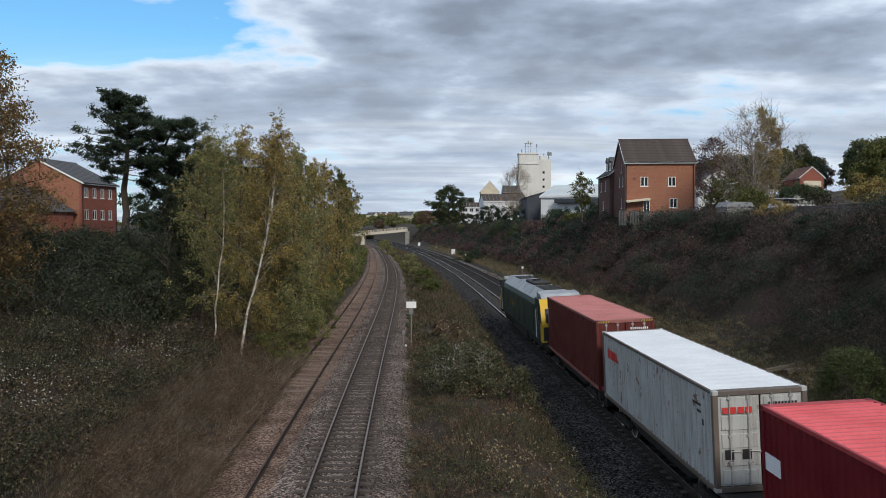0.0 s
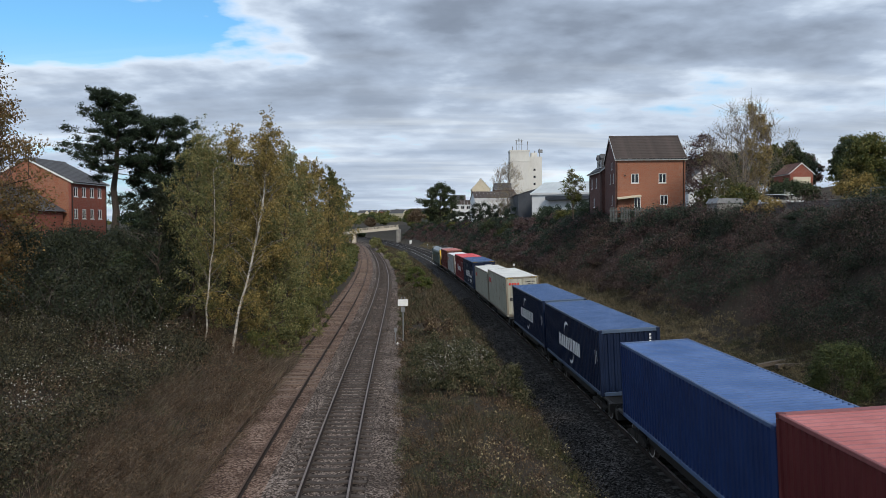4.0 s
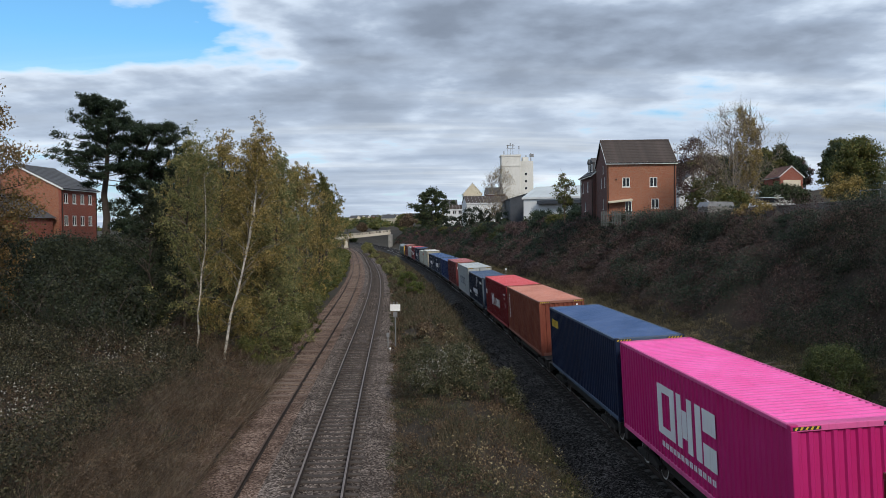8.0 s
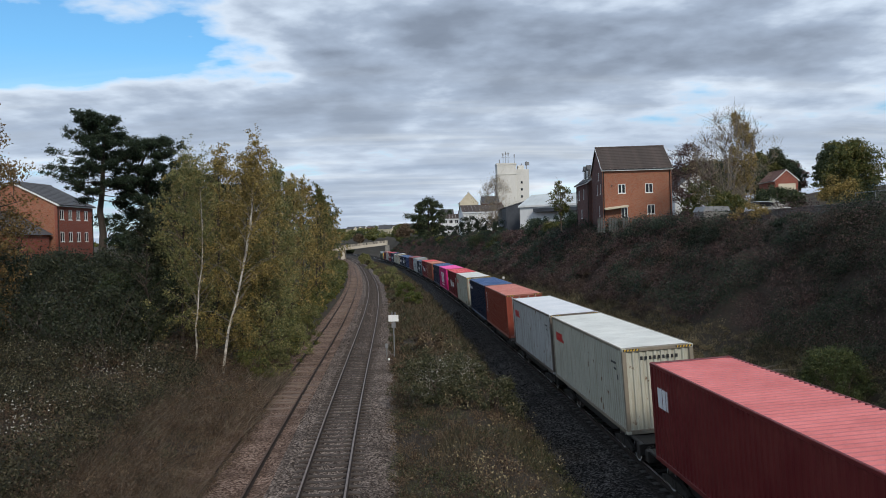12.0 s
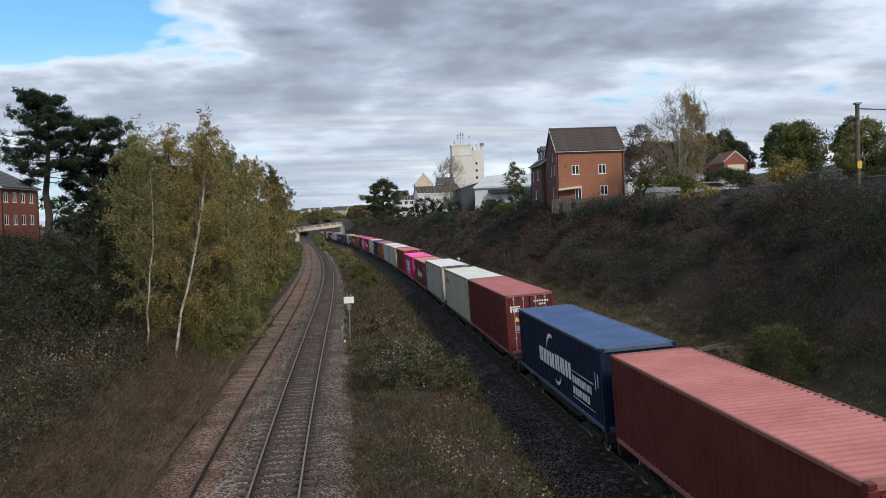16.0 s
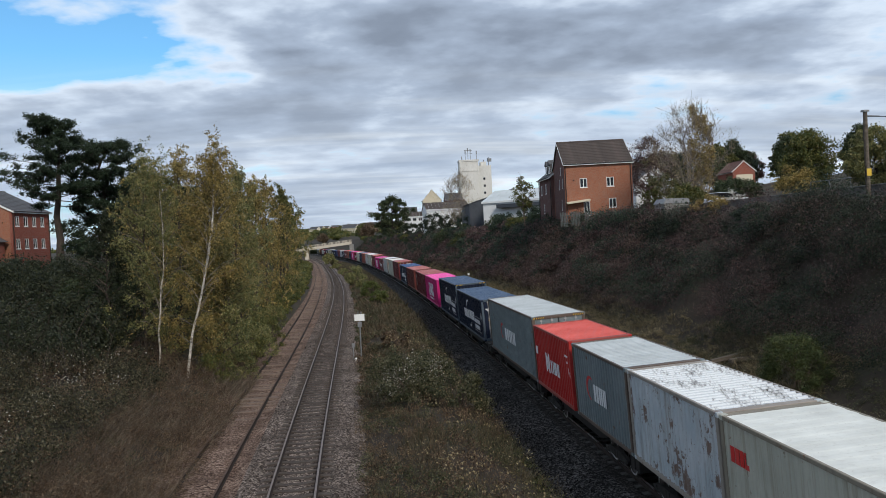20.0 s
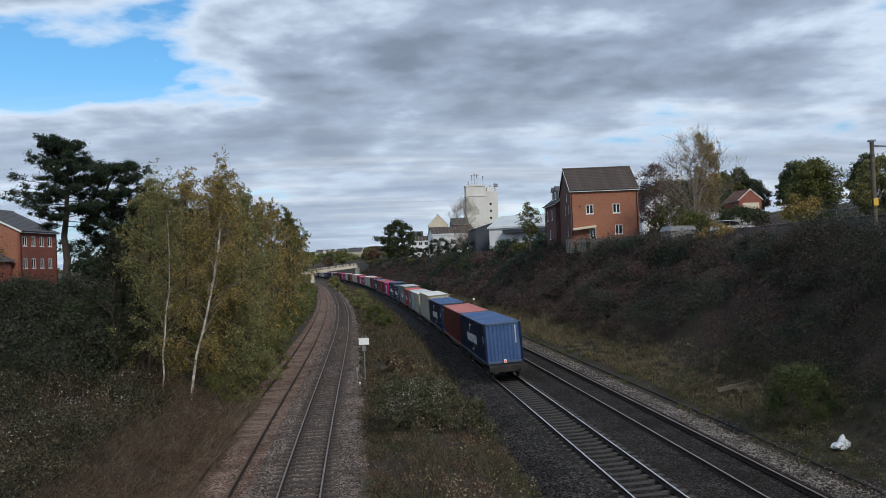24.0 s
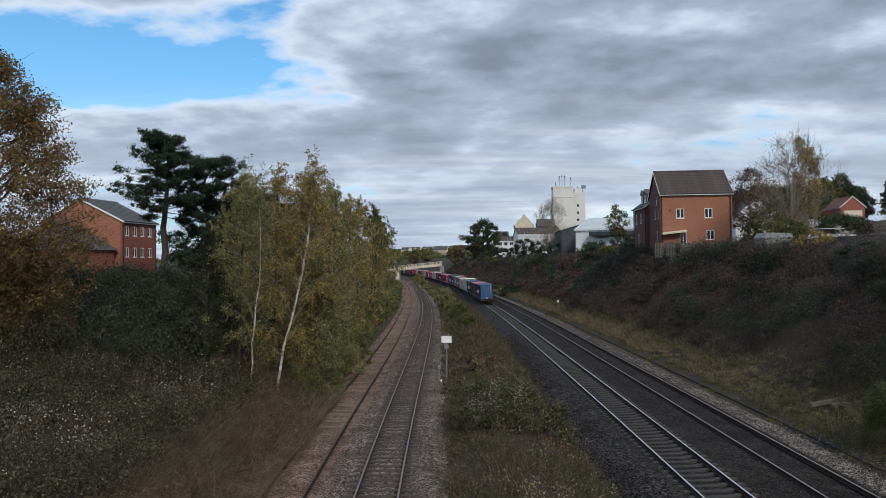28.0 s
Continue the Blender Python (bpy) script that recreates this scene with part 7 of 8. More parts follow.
# ------------------------------------------------------------ the locomotive
def build_loco():
    green = paint("loco_green", (0.012, 0.035, 0.028), (0.02, 0.05, 0.04), 0.1, 0.4)
    yellow = paint("loco_yellow", (0.62, 0.38, 0.03), (0.55, 0.34, 0.05), 0.05, 0.45)
    roofm = mottled("loco_roof", (0.2, 0.22, 0.235), (0.42, 0.44, 0.45), 1.2, 18, 0.55, 0.15, 0.005, 0.2)
    L, W = 21.4, 1.32
    root = thing("diesel_locomotive", Matrix(), "dark green six-axle diesel freight locomotive with yellow cab ends", "locomotive")
    l = L / 2
    side = [(-W, 1.05), (W, 1.05), (W, 3.0), (W - 0.12, 3.3), (-W + 0.12, 3.3), (-W, 3.0)]
    part("body", Build().prism(side, -l + 2.3, l - 2.3), root, green)
    top = [(-W + 0.13, 3.302), (W - 0.13, 3.302), (0.62, 3.82), (-0.62, 3.82)]
    part("roof", Build().prism(top, -l + 2.3, l - 2.3), root, roofm, "grey roof")
    for s in (1, -1):
        b = Build()
        prof = [(s * (l - 2.3), 1.0), (s * l, 1.0), (s * l, 2.05), (s * (l - 0.35), 3.0), (s * (l - 0.75), 3.45), (s * (l - 2.3), 3.5)]
        b.prism(prof, -W, W, "x")
        cab = part("cab", b, root, green)
        ny = [(s * l, 1.0), (s * (l + 0.03), 1.0), (s * (l + 0.03), 2.06), (s * (l - 0.31), 3.02), (s * (l - 0.7), 3.47), (s * (l - 0.75), 3.45), (s * (l - 0.35), 3.0), (s * l, 2.05)]
        part("nose_panel", Build().prism(ny, -W + 0.005, W - 0.005, "x"), cab, yellow, "yellow cab end panel")
        for sx in (-1, 1):
            xa, xb = sorted((sx * (W + 0.002), sx * (W + 0.014)))
            part("corner_panel", Build().box(xa, min(s * (l - 0.45), s * (l + 0.02)), 1.0, xb, max(s * (l - 0.45), s * (l + 0.02)), 2.08), cab, yellow)
        part("cab_roof", Build().prism([(s * (l - 2.31), 3.52), (s * (l - 0.72), 3.47), (s * (l - 1.0), 3.72), (s * (l - 2.31), 3.8)], -W + 0.15, W - 0.15, "x"), root, roofm)
        part("cab_side", Build().box(-W - 0.012, min(s * (l - 2.3), s * (l - 1.0)), 1.02, W + 0.012, max(s * (l - 2.3), s * (l - 1.0)), 2.1), cab, green)
        for sx in (-1, 1):
            x0, x1 = sorted((sx * 0.12, sx * 1.05))
            y, z = s * (l + 0.02), 2.12
            q = [(x0, y - s * 0.0, z), (x1, y, z), (x1, s * (l - 0.26), 2.92), (x0, s * (l - 0.26), 2.92)]
            part("windscreen", Build().add(q + [(p[0], p[1] + s * 0.05, p[2] + 0.02) for p in q], [(0, 1, 2, 3), (4, 5, 6, 7), (0, 1, 5, 4), (1, 2, 6, 5), (2, 3, 7, 6), (3, 0, 4, 7)]), cab, GLASS)
            ya, yb = sorted((s * (l - 1.0), s * (l - 1.75)))
            xa, xb = sorted((sx * (W + 0.004), sx * (W + 0.02)))
            part("side_window", Build().box(xa, ya, 2.2, xb, yb, 2.95), cab, GLASS)
            ya, yb = sorted((s * (l - 1.9), s * (l - 2.25)))
            part("cab_door", Build().box(xa, ya - 0.12, 1.1, xb, yb + 0.12, 3.1), cab, green)
            for z in (1.1, 2.0):
                part("handrail", Build().tube((sx * (W + 0.06), s * (l - 1.72), 1.1), (sx * (W + 0.06), s * (l - 1.72), 2.8), 0.022, n=6), cab, WHITE)
                break
            part("buffer", Build().tube((sx * 0.87, s * l, 1.05), (sx * 0.87, s * (l + 0.45), 1.05), 0.11, n=10).tube((sx * 0.87, s * (l + 0.45), 1.05), (sx * 0.87, s * (l + 0.5), 1.05), 0.24, n=16), cab, BLACK_STEEL)
            part("tail_lamp", Build().tube((sx * 1.05, s * (l - 0.02), 1.55), (sx * 1.05, s * (l + 0.04), 1.55), 0.1, n=12), cab, plain("lamp_red", (0.3, 0.02, 0.02), 0.3))
        part("nose_stripe", Build().box(-W + 0.1, min(s * (l + 0.031), s * (l + 0.045)), 1.1, -0.35, max(s * (l + 0.031), s * (l + 0.045)), 1.9), cab, BLACK_MARK)
        part("buffer_beam", Build().box(-W, min(s * (l - 0.4), s * (l + 0.02)), 0.75, W, max(s * (l - 0.4), s * (l + 0.02)), 1.0, 0.02), cab, BLACK_STEEL)
    for y0, y1, m in ((3.2, 6.6, BLACK_STEEL), (-7.8, -4.2, BLACK_STEEL)):
        b = Build()
        for i in range(7):
            a = y0 + (y1 - y0) * i / 7
            b.box(-0.6, a, 3.815, 0.6, a + 0.3, 3.87)
        part("roof_grille", b, root, m, "black radiator grille")
    part("exhaust_box", Build().box(-0.55, -3.6, 3.8, 0.55, 0.6, 3.98, 0.05).tube((0, -1.0, 3.9), (0, -1.0, 4.08), 0.3, n=16), root, BLACK_STEEL)
    part("roof_hatch", Build().box(-0.58, 0.9, 3.81, 0.58, 2.9, 3.86, 0.02), root, roofm)
    for sx in (-1, 1):
        for y0, y1, z0, z1 in ((-7.6, -4.0, 1.3, 2.9), (5.0, 7.6, 1.3, 2.9), (-3.6, -1.2, 1.2, 2.9), (-1.0, 1.6, 1.2, 2.9), (1.8, 4.6, 1.2, 2.9)):
            xa, xb = sorted((sx * (W + 0.004), sx * (W + 0.022)))
            part("body_panel", Build().box(xa, y0, z0, xb, y1, z1), root, green)
        xa, xb = sorted((sx * (W + 0.024), sx * (W + 0.03)))
        b = Build()
        for i in range(9):
            b.box(xa, 3.9 - i * 0.42, 2.0, xb, 4.15 - i * 0.42, 2.4)
        part("marking", b, root, plain("dull_gold", (0.2, 0.13, 0.035), 0.7), "dull gold painted mark")
    part("fuel_tank", Build().box(-1.2, -3.6, 0.25, 1.2, 3.6, 1.0, 0.12), root, BLACK_STEEL)
    for yc in (-6.6, 6.6):
        b = Build()
        for sx in (-1, 1):
            x0, x1 = sorted((sx * 0.98, sx * 1.16))
            b.box(x0, yc - 2.7, 0.55, x1, yc + 2.7, 0.9, 0.04)
            for yy in (-1.9, 0, 1.9):
                b.box(x0, yc + yy - 0.22, 0.3, x1 + 0.03, yc + yy + 0.22, 0.7, 0.03)
        b.box(-0.95, yc - 2.6, 0.6, 0.95, yc + 2.6, 0.98)
        bg = part("bogie", b, root, BLACK_STEEL)
        for yy in (-1.9, 0, 1.9):
            for sx in (-1, 1):
                part("wheel", WHEEL_42, bg, WHEEL, at=pose(sx * 0.7525, yc + yy, 0.43, 0, 0, 0 if sx < 0 else 180))
    runs(root, 47.9 + l)


build_loco()


# ------------------------------------------------------------ trackside things
def trackside():
    # board beside the branch line
    s = thing("track_sign", pose(-2.27, 58.9, -0.62), "white rectangular board on a thin grey post beside the branch line", "sign")
    part("post", Build().tube((0, 0, 0), (0, 0, 2.75), 0.045, n=8), s, GREY_METAL)
    part("board", Build().box(-0.36, -0.06, 2.55, 0.36, -0.02, 3.02, 0.01), s, plain("sign_white", (0.8, 0.8, 0.78), 0.5))
    part("lower_plate", Build().box(-0.15, -0.07, 2.1, 0.15, -0.03, 2.48, 0.01), s, GREY_METAL)
    for x in (-0.1, 0.12):
        part("cap", Build().tube((x, 0, 3.02), (x, 0, 3.2), 0.05, n=8), s, GREY_METAL)
    p = thing("marker_post", pose(-2.75, 57.6, -0.62), "short grey marker post beside the branch line", "post")
    part("post", Build().tube((0, 0, 0), (0, 0, 1.15), 0.035, n=8), p, GREY_METAL)
    part("plate", Build().box(-0.1, -0.05, 0.85, 0.1, -0.03, 1.15), p, GREY_METAL)
    o = thing("white_bottle", pose(-2.6, 57.2, -0.6), "small white litter beside the marker post", "litter")
    part("body", Build().tube((0, 0, 0), (0, 0.15, 0.1), 0.06, n=8), o, UPVC)
    # white equipment cases and posts along the right-hand verge
    for u, y, w, h in ((8.8, 246.0, 1.05, 1.9), (8.8, 372.0, 1.0, 1.8)):
        c = thing("equipment_case", pose(float(x_main(y)) + u, y, -0.4), "white steel lineside equipment case", "cabinet")
        part("case", Build().box(-w / 2, -0.3, 0.1, w / 2, 0.3, h, 0.03), c, UPVC)
        part("door", Build().box(-w / 2 + 0.05, -0.33, 0.2, w / 2 - 0.05, -0.302, h - 0.1, 0.01), c, UPVC)
        part("plinth", Build().box(-w / 2 - 0.05, -0.35, -0.2, w / 2 + 0.05, 0.35, 0.1), c, STONE_GREY)
    for u, y, h in ((9.0, 128.0, 1.7), (8.6, 212.0, 1.2), (8.6, 300.0, 1.3)):
        q = thing("lineside_post", pose(float(x_main(y)) + u, y, float(ground_z(x_main(y) + u, y)) - 0.1), "slim pale lineside marker post on the verge", "post")
        part("post", Build().box(-0.06, -0.05, 0, 0.06, 0.05, h, 0.01), q, STONE_GREY)
        part("plate", Build().box(-0.16, -0.07, h - 0.1, 0.16, -0.052, h + 0.25, 0.01), q, UPVC)
    # cable trough along the far side
    ys = np.arange(20, 330, 3.0)
    b = [(7.72, -0.7), (7.72, -0.5), (7.9, -0.5), (7.9, -0.7)]
    setting("cable_trough", mesh_np("cable_trough", *sweep(b, x_main(ys), 0 * ys, ys), mottled("trough", (0.018, 0.016, 0.015), (0.036, 0.033, 0.03), 1, 12, 0.95)), "dark concrete cable trough beside the main line", "trough")
    # spare rails left beside the far line
    for y0, y1, u in ((68.0, 88.0, 6.35), (84.0, 100.0, 6.6)):
        yy = np.linspace(y0, y1, 12)
        prof = [(-0.07, 0), (-0.07, 0.03), (-0.03, 0.05), (-0.035, 0.15), (0.035, 0.15), (0.03, 0.05), (0.07, 0.03), (0.07, 0)]
        t = thing("spare_rail", Matrix(), "rusty spare rail lying beside the far main line", "rail")
        part("rail", mesh_np("spare", *sweep(prof, x_main(yy) + u, np.full(12, -0.3), yy), MATS["rusty_rail"]), t)
    # old timbers on the verge
    z0 = 0.12
    tm = mottled("weathered_timber", (0.06, 0.048, 0.037), (0.17, 0.14, 0.11), 2, 20, 0.9, 0.4, stretch=(0.3, 3, 3))
    for i, (x, y, z, rz, ln, tilt) in enumerate(((17.4, 41.3, 0.4, -8, 2.2, -12), (17.6, 40.7, 0.2, 16, 1.4, -4), (17.7, 40.2, 0.18, -38, 0.9, -6), (16.9, 40.9, 0.18, 62, 0.8, 5))):
        t = thing("old_timber", pose(x, y, float(ground_z(x, y)) + z - 0.25, 0, tilt, rz), "weathered old timber baulk lying on the verge", "timber", "timbers on the verge")
        part("baulk", Build().box(-ln / 2, -0.13, 0, ln / 2, 0.13, 0.2, 0.02), t, tm)
    # white sack
    r = np.random.default_rng(5)
    x, y = 16.9, 30.6
    bag = thing("rubble_sack", pose(x, y, float(ground_z(x, y)) - 0.05), "crumpled white plastic sack lying beside the ballast", "sack")
    bm = bmesh.new()
    bmesh.ops.create_icosphere(bm, subdivisions=3, radius=0.42)
    for v in bm.verts:
        n = noise.noise(v.co * 3.1) * 0.28 + noise.noise(v.co * 8) * 0.1
        v.co = Vector((v.co.x * 1.1, v.co.y * 0.8, max(0, v.co.z) * 0.55)) * (1 + n)
        v.co.z += 0.35 * max(0, 1 - (v.co.xy - Vector((0.0, 0.1))).length * 5)
    me = bpy.data.meshes.new("sack")
    bm.to_mesh(me)
    bm.free()
    part("sack", me, bag, plain("sack_white", (0.62, 0.64, 0.66), 0.5))
    # telegraph pole on top of the cutting
    px, py = 26.75, 44.1
    pz = 7.4
    pl = thing("telegraph_pole", pose(px, py, pz), "weathered wooden telegraph pole with a yellow plate", "pole")
    part("pole", Build().tube((0, 0, 0), (0, 0, 5.95), 0.135, 0.11, 10), pl, tm)
    part("yellow_plate", Build().box(-0.13, -0.17, 2.35, 0.13, -0.14, 2.75), pl, YELLOW_MARK)
    part("bracket", Build().tube((-0.05, 0, 5.7), (0.9, 0.1, 5.65), 0.03, n=6).box(-0.16, -0.16, 5.9, 0.16, 0.16, 6.0), pl, GREY_METAL)
    part("cable", Build().tube((0.1, 0, 5.65), (9.0, 1.5, 5.5), 0.025, n=5), pl, BLACK_STEEL)
    part("stay_wire", Build().tube((-0.14, 0, 5.3), (-0.15, -0.05, 1.0), 0.02, n=5), pl, BLACK_STEEL)
    # low wall and railings along the road at the top
    PARAPET = mottled("parapet_concrete", (0.07, 0.068, 0.065), (0.17, 0.165, 0.155), 1.5, 14, 0.9, 0.3)
    for i in range(8):
        y0 = 41.0 + i * 3.4
        w = thing("road_parapet", pose(float(x_main(y0)) + 20.3, y0, 8.35, 0, 0, 2), "grey concrete parapet panel along the road", "wall", "parapet panels")
        part("panel", Build().box(-0.1, 0, -0.6, 0.1, 3.36, 0.85, 0.02), w, PARAPET)
        part("coping", Build().box(-0.16, -0.005, 0.852, 0.16, 3.365, 0.95, 0.02), w, PARAPET)
    rail = thing("handrail", pose(27.25, 46.6, 9.2, 0, 0, 2), "thin grey steel handrail above the road parapet", "railing")
    part("top_rail", Build().tube((0, 0, 0.62), (0, 4.4, 0.66), 0.03, n=6), rail, GREY_METAL)
    for y in (0.05, 2.2, 4.35):
        part("post", Build().tube((0, y, 0), (0, y, 0.64), 0.028, n=6), rail, GREY_METAL)
    # palisade below the brick house
    PALE_STEEL = mottled("palisade_steel", (0.05, 0.058, 0.055), (0.13, 0.14, 0.135), 3, 30, 0.6, 0.2, 0.004, 0.2)
    fence = thing("palisade_fence", pose(0, 0, 0), "grey-green steel palisade fence below the house", "fence")
    for i in range(40):
        x = 19.8 + i * 0.19
        y = 92.6 + 0.05 * i
        z = 8.0 + 0.05 * math.sin(i)
        if i in (5, 6, 13, 14, 15, 21, 29):
            continue
        part("pale", Build().prism([(x - 0.05, z), (x + 0.05, z), (x + 0.05, z + 1.55), (x, z + 1.7), (x - 0.05, z + 1.55)], y, y + 0.02), fence, PALE_STEEL)
    for z in (8.35, 9.25):
        part("rail", Build().box(19.7, 92.65, z, 27.3, 92.7, z + 0.06), fence, PALE_STEEL)
    # parked car by the house
    c = thing("parked_car", pose(33.0, 98.5, 9.05, 0, 0, 10), "dark grey hatchback parked beside the brick house", "car")
    body = mottled("car_paint", (0.03, 0.032, 0.036), (0.05, 0.052, 0.056), 2, 30, 0.25, 0.02, 0.002, 0.3, 0.6)
    part("body", Build().prism([(-2.0, 0.3), (2.0, 0.3), (2.05, 0.75), (1.3, 0.92), (-1.9, 0.95), (-2.05, 0.7)], -0.85, 0.85), c, body)
    part("cabin", Build().prism([(-1.8, 0.95), (1.2, 0.93), (0.5, 1.42), (-1.3, 1.45)], -0.74, 0.74), c, GLASS)
    part("roof", Build().box(-1.25, -0.7, 1.44, 0.5, 0.7, 1.49, 0.02), c, body)
    for x in (-1.25, 1.25):
        for y in (-0.86, 0.7):
            part("wheel", Build().tube((x, y, 0.31), (x, y + 0.16, 0.31), 0.31, n=16), c, BLACK_STEEL)
    # white car on the road at the top
    c = thing("parked_car", pose(32.4, 76, 8.9, 0, 0, 12), "white estate car parked on the road above the cutting", "car")
    pearl = plain("white_car_paint", (0.66, 0.67, 0.68), 0.3)
    part("body", Build().prism([(-2.2, 0.3), (2.1, 0.3), (2.15, 0.75), (1.2, 0.95), (-2.1, 0.98), (-2.25, 0.7)], -0.87, 0.87), c, pearl)
    part("cabin", Build().prism([(-2.0, 0.98), (1.1, 0.95), (0.4, 1.44), (-1.7, 1.46)], -0.76, 0.76), c, GLASS)
    part("roof", Build().box(-1.7, -0.72, 1.45, 0.42, 0.72, 1.5, 0.02), c, pearl)
    for x in (-1.35, 1.3):
        for y in (-0.88, 0.72):
            part("wheel", Build().tube((x, y, 0.31), (x, y + 0.16, 0.31), 0.31, n=16), c, BLACK_STEEL)
    # covered store by the road
    st = thing("store_shed", pose(28.4, 79.0, 9.0, 0, 0, 8), "low grey felt-roofed garden store", "shed")
    part("body", Build().box(-1.3, 0, -0.5, 1.3, 2, 0.75), st, STONE_GREY)
    part("roof", Build().prism([(-1.45, 0.7), (1.45, 0.7), (1.2, 1.15), (-1.1, 1.2)], -0.1, 2.1), st, GREY_METAL)


trackside()


def plateau_plants():
    bare = "tall leafless tree with fine pale upright branches"
    tree(33.6, 90, 12.3, 10.4, bare, HEADS, PALE_TWIG, 420, 26, 0.05, 301, 0.1, (0, 0), 0.8, 1.1, 6, 0.6, 0.008, z=8.8, bare=14)
    tree(36.2, 92, 12.5, 3.4, "tall narrow tree with thinning golden leaves", L_GOLD, PALE_TWIG, 110, 50, 0.12, 303, 0.15, (0, 0), 0.5, 1.4, 2, 0.5, 0.011, z=8.8, gaps=0.2, bare=2)
    tree(37.6, 116, 11.4, 8.6, "bare reddish-brown tree behind the house", L_PURPLE, TWIG, 190, 50, 0.1, 305, 0.2, (0, 0), 0.8, 0.8, 1, 0.6, 0.016, z=9, bare=3)
    tree(51.0, 96, 8.6, 7.0, "broad dark green oak on the hillside", L_MIX, BARK, 150, 100, 0.14, 307, 0.1, (0, 0), 0.9, 0.8, 1, 0.5, 0.02, z=9.5)
    tree(57.0, 92, 8.4, 7.0, "yellow-green maple losing its leaves", L_OLIVE, BARK, 170, 90, 0.13, 309, 0.1, (0, 0), 0.8, 0.8, 1, 0.5, 0.02, z=9.5)
    tree(60.5, 88, 9.6, 8.0, "tall golden-leaved tree at the roadside", L_BIRCH, BARK, 170, 80, 0.13, 311, 0.1, (0, 0), 0.8, 0.8, 1, 0.5, 0.02, z=9.8, gaps=0.2)
    bush(41.0, 80, 4.2, 4.2, "yellow-green rounded garden shrub", L_BIRCH, 313, 34, 170, 0.1, z=9.2)
    bush(37.0, 84, 5, 3.6, "dark green holly under the bare tree", L_DARK, 315, 30, 170, 0.12, z=9)
    bush(33.2, 96, 5.5, 5.0, "tall dark shrub beside the white bungalow", L_MIX, 327, 34, 170, 0.12, z=9)
    bush(32.0, 86, 4.5, 3.2, "brown and green garden shrub", L_MIX, 317, 30, 170, 0.11, z=9)
    bush(43.5, 100, 6, 3.6, "dark garden hedge on the hillside", L_DARK, 319, 34, 170, 0.13, z=10)
    bush(29.3, 68, 2.6, 1.5, "white-plumed clematis sprawling over the hedge", L_PALE, 321, 16, 40, 0.06, z=8.9)
    for i in range(7):
        bush(12.6 + 2.3 * i, 240 + (i % 3) * 2, 4.4, 6.8 + 0.4 * (i % 2), "tall dark hedge in front of the workshops", L_IVY, 660 + 2 * i, 36, 150, 0.12, z=8.2)
    for i in range(3):
        bush(6.4 + 3.2 * i, 292 + i * 2, 5, 5.6, "tall dark hedge before the far outbuilding", L_IVY, 676 + 2 * i, 30, 130, 0.15, z=7.9)
    for i in range(9):
        x, y = 76 + i * 6.2, 218 + (i % 3) * 9
        tree(x, y, 9.5 + (i * 29 % 4), 10, "dark tree on the skyline of the hillside", (L_DARK, L_BRAMBLE, L_PURPLE)[i % 3], BARK, 110, 80, 0.24, 680 + i, 0.05, (0, 0), 1.2, 0.8, 1, 0.5, 0.02, z=17.0)
    for i in range(12):
        x, y = 64 + i * 6.5, 205 + (i % 3) * 12
        tree(x, y, 9 + (i * 37 % 5), 9, "distant hillside tree in dull autumn green", (L_DARK, L_MIX, L_BROWN)[i % 3], BARK, 90, 60, 0.28, 330 + i, 0.1, (0, 0), 1.2, 0.8, 1, 0.5, 0.02, z=14.5 + i * 0.5)
    # along the far edge of the cutting
    tree(1.3, 178, 8.4, 9.0, "rounded dark evergreen oak at the top of the cutting", L_DARK, BARK, 110, 110, 0.17, 351, 0.05, (0, 0), 0.8, 0.8, 1, 0.55, 0.022, z=8.2, gaps=0.15)
    tree(17.4, 196, 14.5, 10.5, "leafless spreading tree with a dense round crown of twigs", HEADS, PALE_TWIG, 260, 14, 0.09, 353, 0.15, (0, 0), 0.9, 0.9, 3, 0.55, 0.011, z=8.3, bare=12)
    tree(18.2, 108, 6.6, 3.0, "slender young tree with sparse leaves", L_MIX, TWIG, 46, 40, 0.12, 355, 0.3, (0, 0), 0.45, 0.9, 1, 0.6, 0.012, z=8.6, bare=1)
    for i, (x, y, w, h) in enumerate(((9, 192, 6, 3.6), (13.5, 196, 7, 3.9), (18, 190, 6, 3.8), (22, 162, 6, 3.4), (26.5, 152, 6, 3.4), (15.5, 172, 6, 3.2), (20, 140, 5, 3.0), (5.5, 200, 6, 3.2), (24, 132, 5, 2.6))):
        bush(x, y, w, h, "dark evergreen scrub in front of the workshops", L_DARK if i % 2 else L_BRAMBLE, 600 + 2 * i, 30, 130, 0.12)
    r = np.random.default_rng(9)
    for i in range(26):
        y = 120 + i * 13
        x = float(x_main(y)) + 16.5 + r.uniform(-1, 3)
        bush(x, y, r.uniform(3, 6), r.uniform(1.0, 2.0), "dark scrub along the top of the cutting", (L_DARK, L_MIX, L_DARK)[i % 3], 370 + 2 * i, 22, 120, 0.13 * max(1, y / 140))
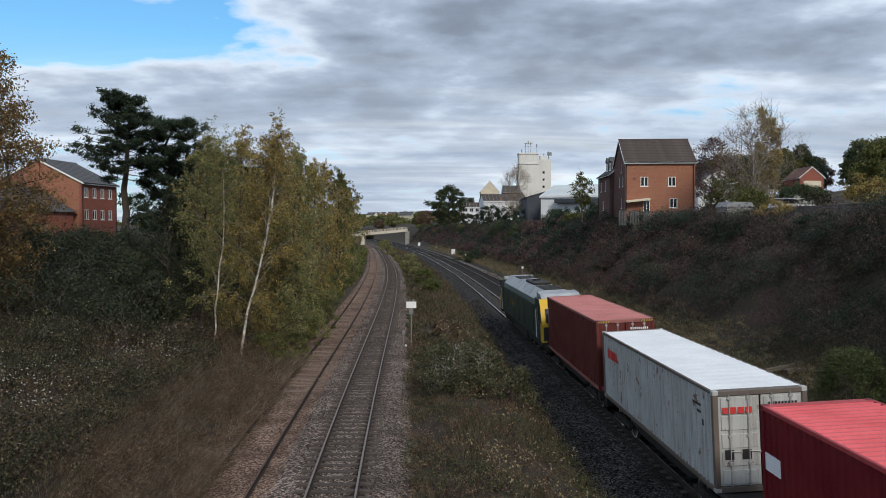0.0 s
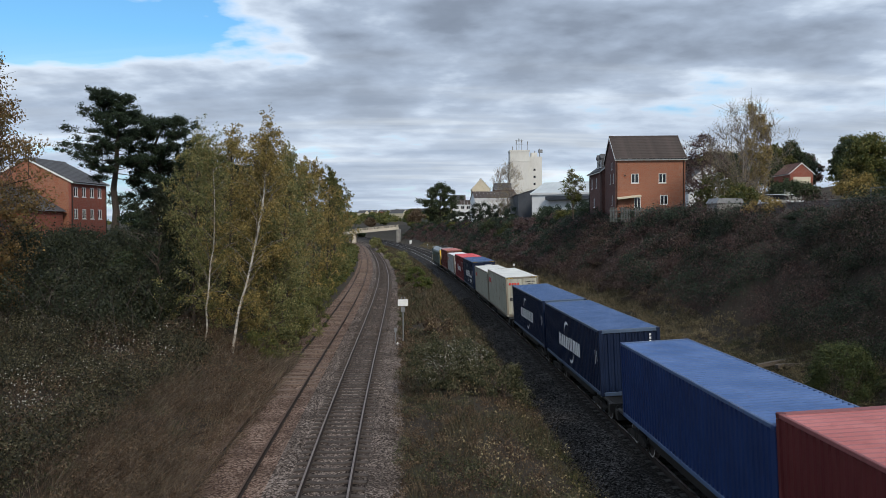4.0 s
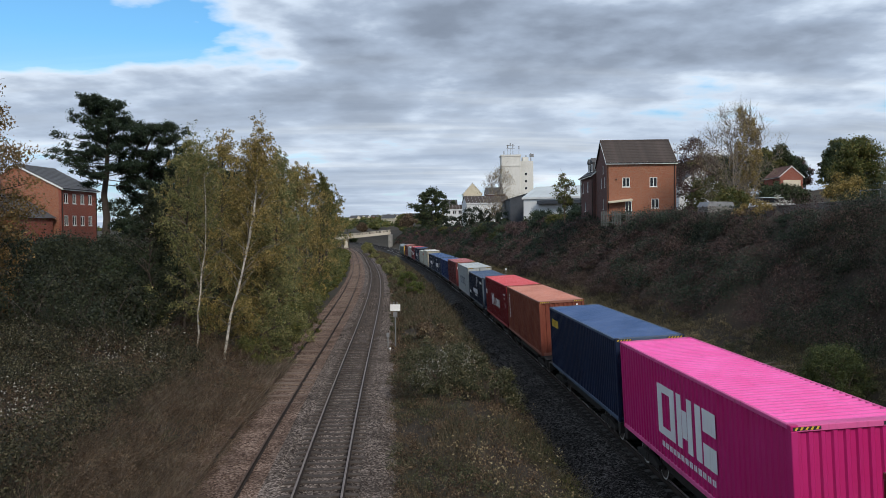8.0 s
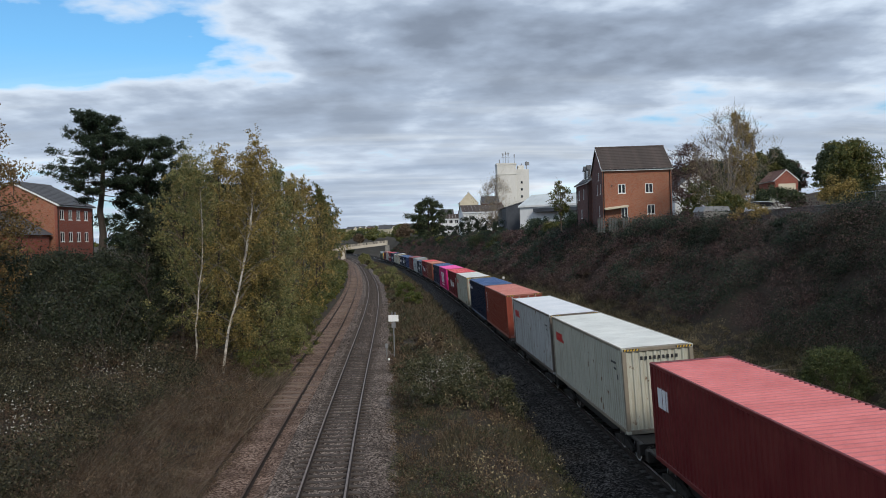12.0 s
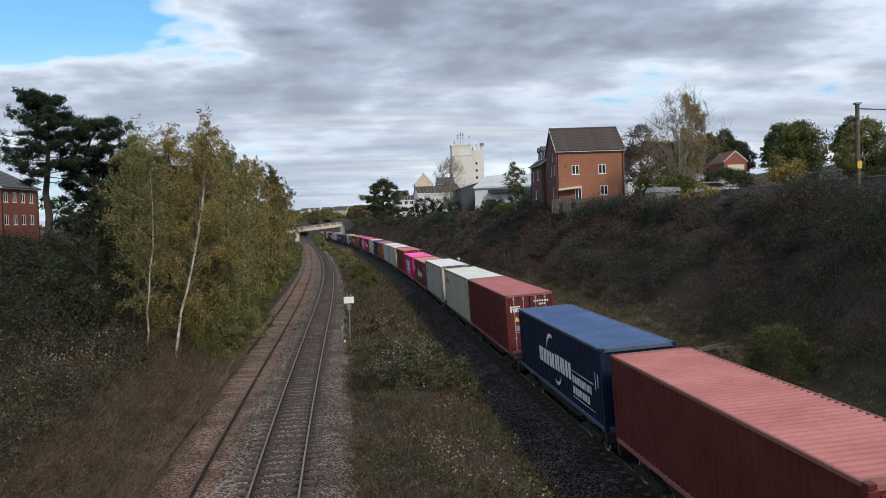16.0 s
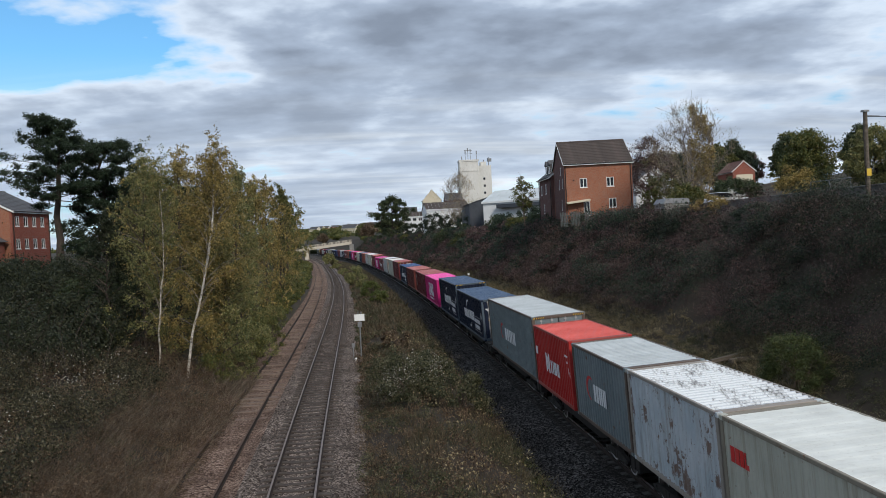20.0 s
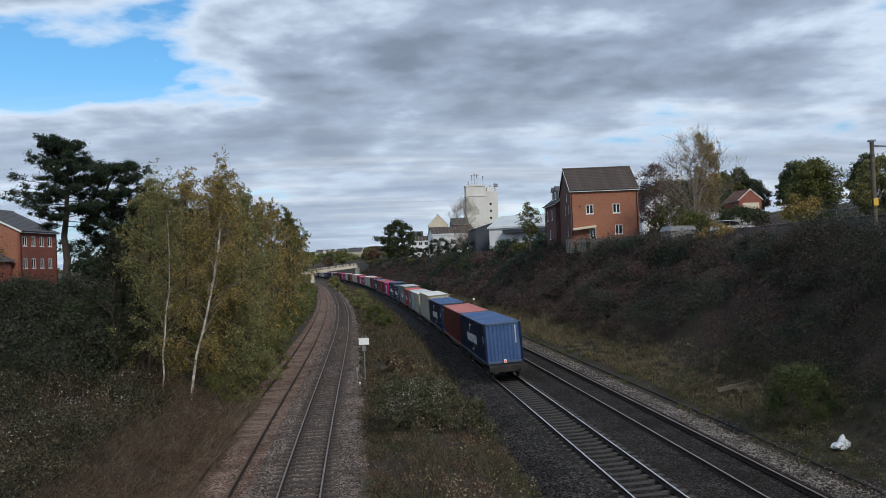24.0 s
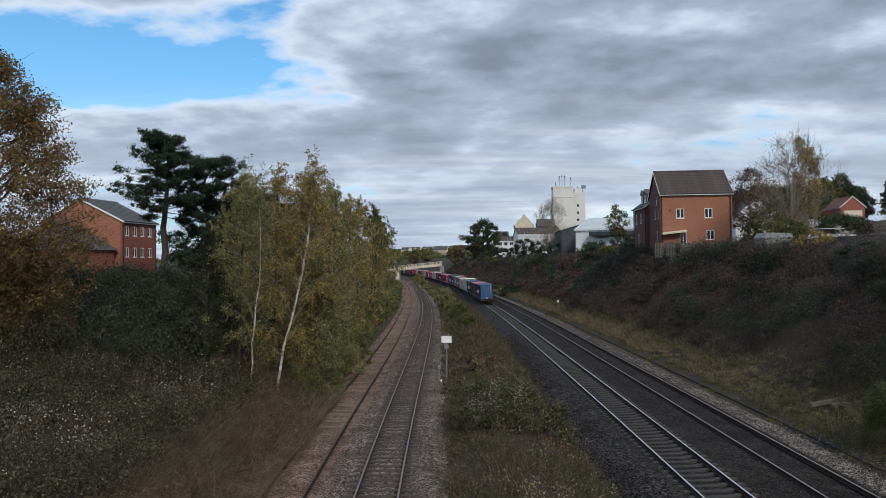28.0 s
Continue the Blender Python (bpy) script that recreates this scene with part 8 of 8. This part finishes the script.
    for i in range(16):
        y = 380 + i * 22
        x = float(x_branch(min(y, 420))) - 6 - r.uniform(0, 25) + (i % 2) * 45
        tree(x, y + 60, r.uniform(7, 11), 9, "distant roadside tree beyond the bridge", (L_MIX, L_BROWN, L_DARK)[i % 3], BARK, 60, 60, 0.5, 430 + i, 0.1, (0, 0), 1.5, 0.8, 1, 0.5, 0.02)

    n = 900
    y = r.uniform(560, 2600, n)
    x = -0.04 * y + r.normal(0, 0.16, n) * y
    keep = (np.abs(x - x_main(y)) > 30) | (y > 1000)
    x, y = x[keep], y[keep]
    C = np.stack([x, y, ground_z(x, y) + 2.5], 1)
    k = r.uniform(4, 9, len(x))
    stuff("far_woods", foliage("far_woods", C, k, 70, 0.0014 * y, 0.7, L_MIX, 501, -0.1, 0.5), "distant wooded hillside beyond the bridge", "woodland")
    for i in range(14):
        yy = r.uniform(900, 1900)
        xx = -0.055 * yy + r.uniform(-0.05, 0.06) * yy
        gabled_house(pose(xx, yy, float(ground_z(xx, yy)) + 2.5, 0, 0, r.uniform(-40, 40)), r.uniform(12, 22), 9, 6, 9.5, "tiny distant house on the far hillside", (CREAM, BRICK_RED, WHITE_CLAD)[i % 3], TILE_GREY, [], courses=4)


plateau_plants()

# ------------------------------------------------------------ sleepers, last as there are many
def build_sleepers():
    L, lay = LINES, LINES["lay"]
    lay(L["up"], L["sl"], L["concrete"], x_main, -0.33, -2.7, 12.0, 420, 0.68, jit=0.006)
    lay(L["dn"], L["sl"], L["concrete"], lambda y: x_main(y) + DOWN_U, -0.41, -2.7, 12.0, 180, 0.7, jit=0.01, sink=0.04)
    lay(L["br"], L["sl"], L["brown"], x_branch, BRANCH_Z - 0.352, 0, 14.0, 460, 0.72, jit=0.01, sink=0.01)
    lay(L["old"], L["st"], L["wood"], x_siding, BRANCH_Z - 0.35, 0, 40.0, 220, 0.78, skip=0.55, jit=0.06, sink=0.09)


build_sleepers()


def motions():
    for ob, rows in MOVERS:
        walk(ob, rows)


motions()
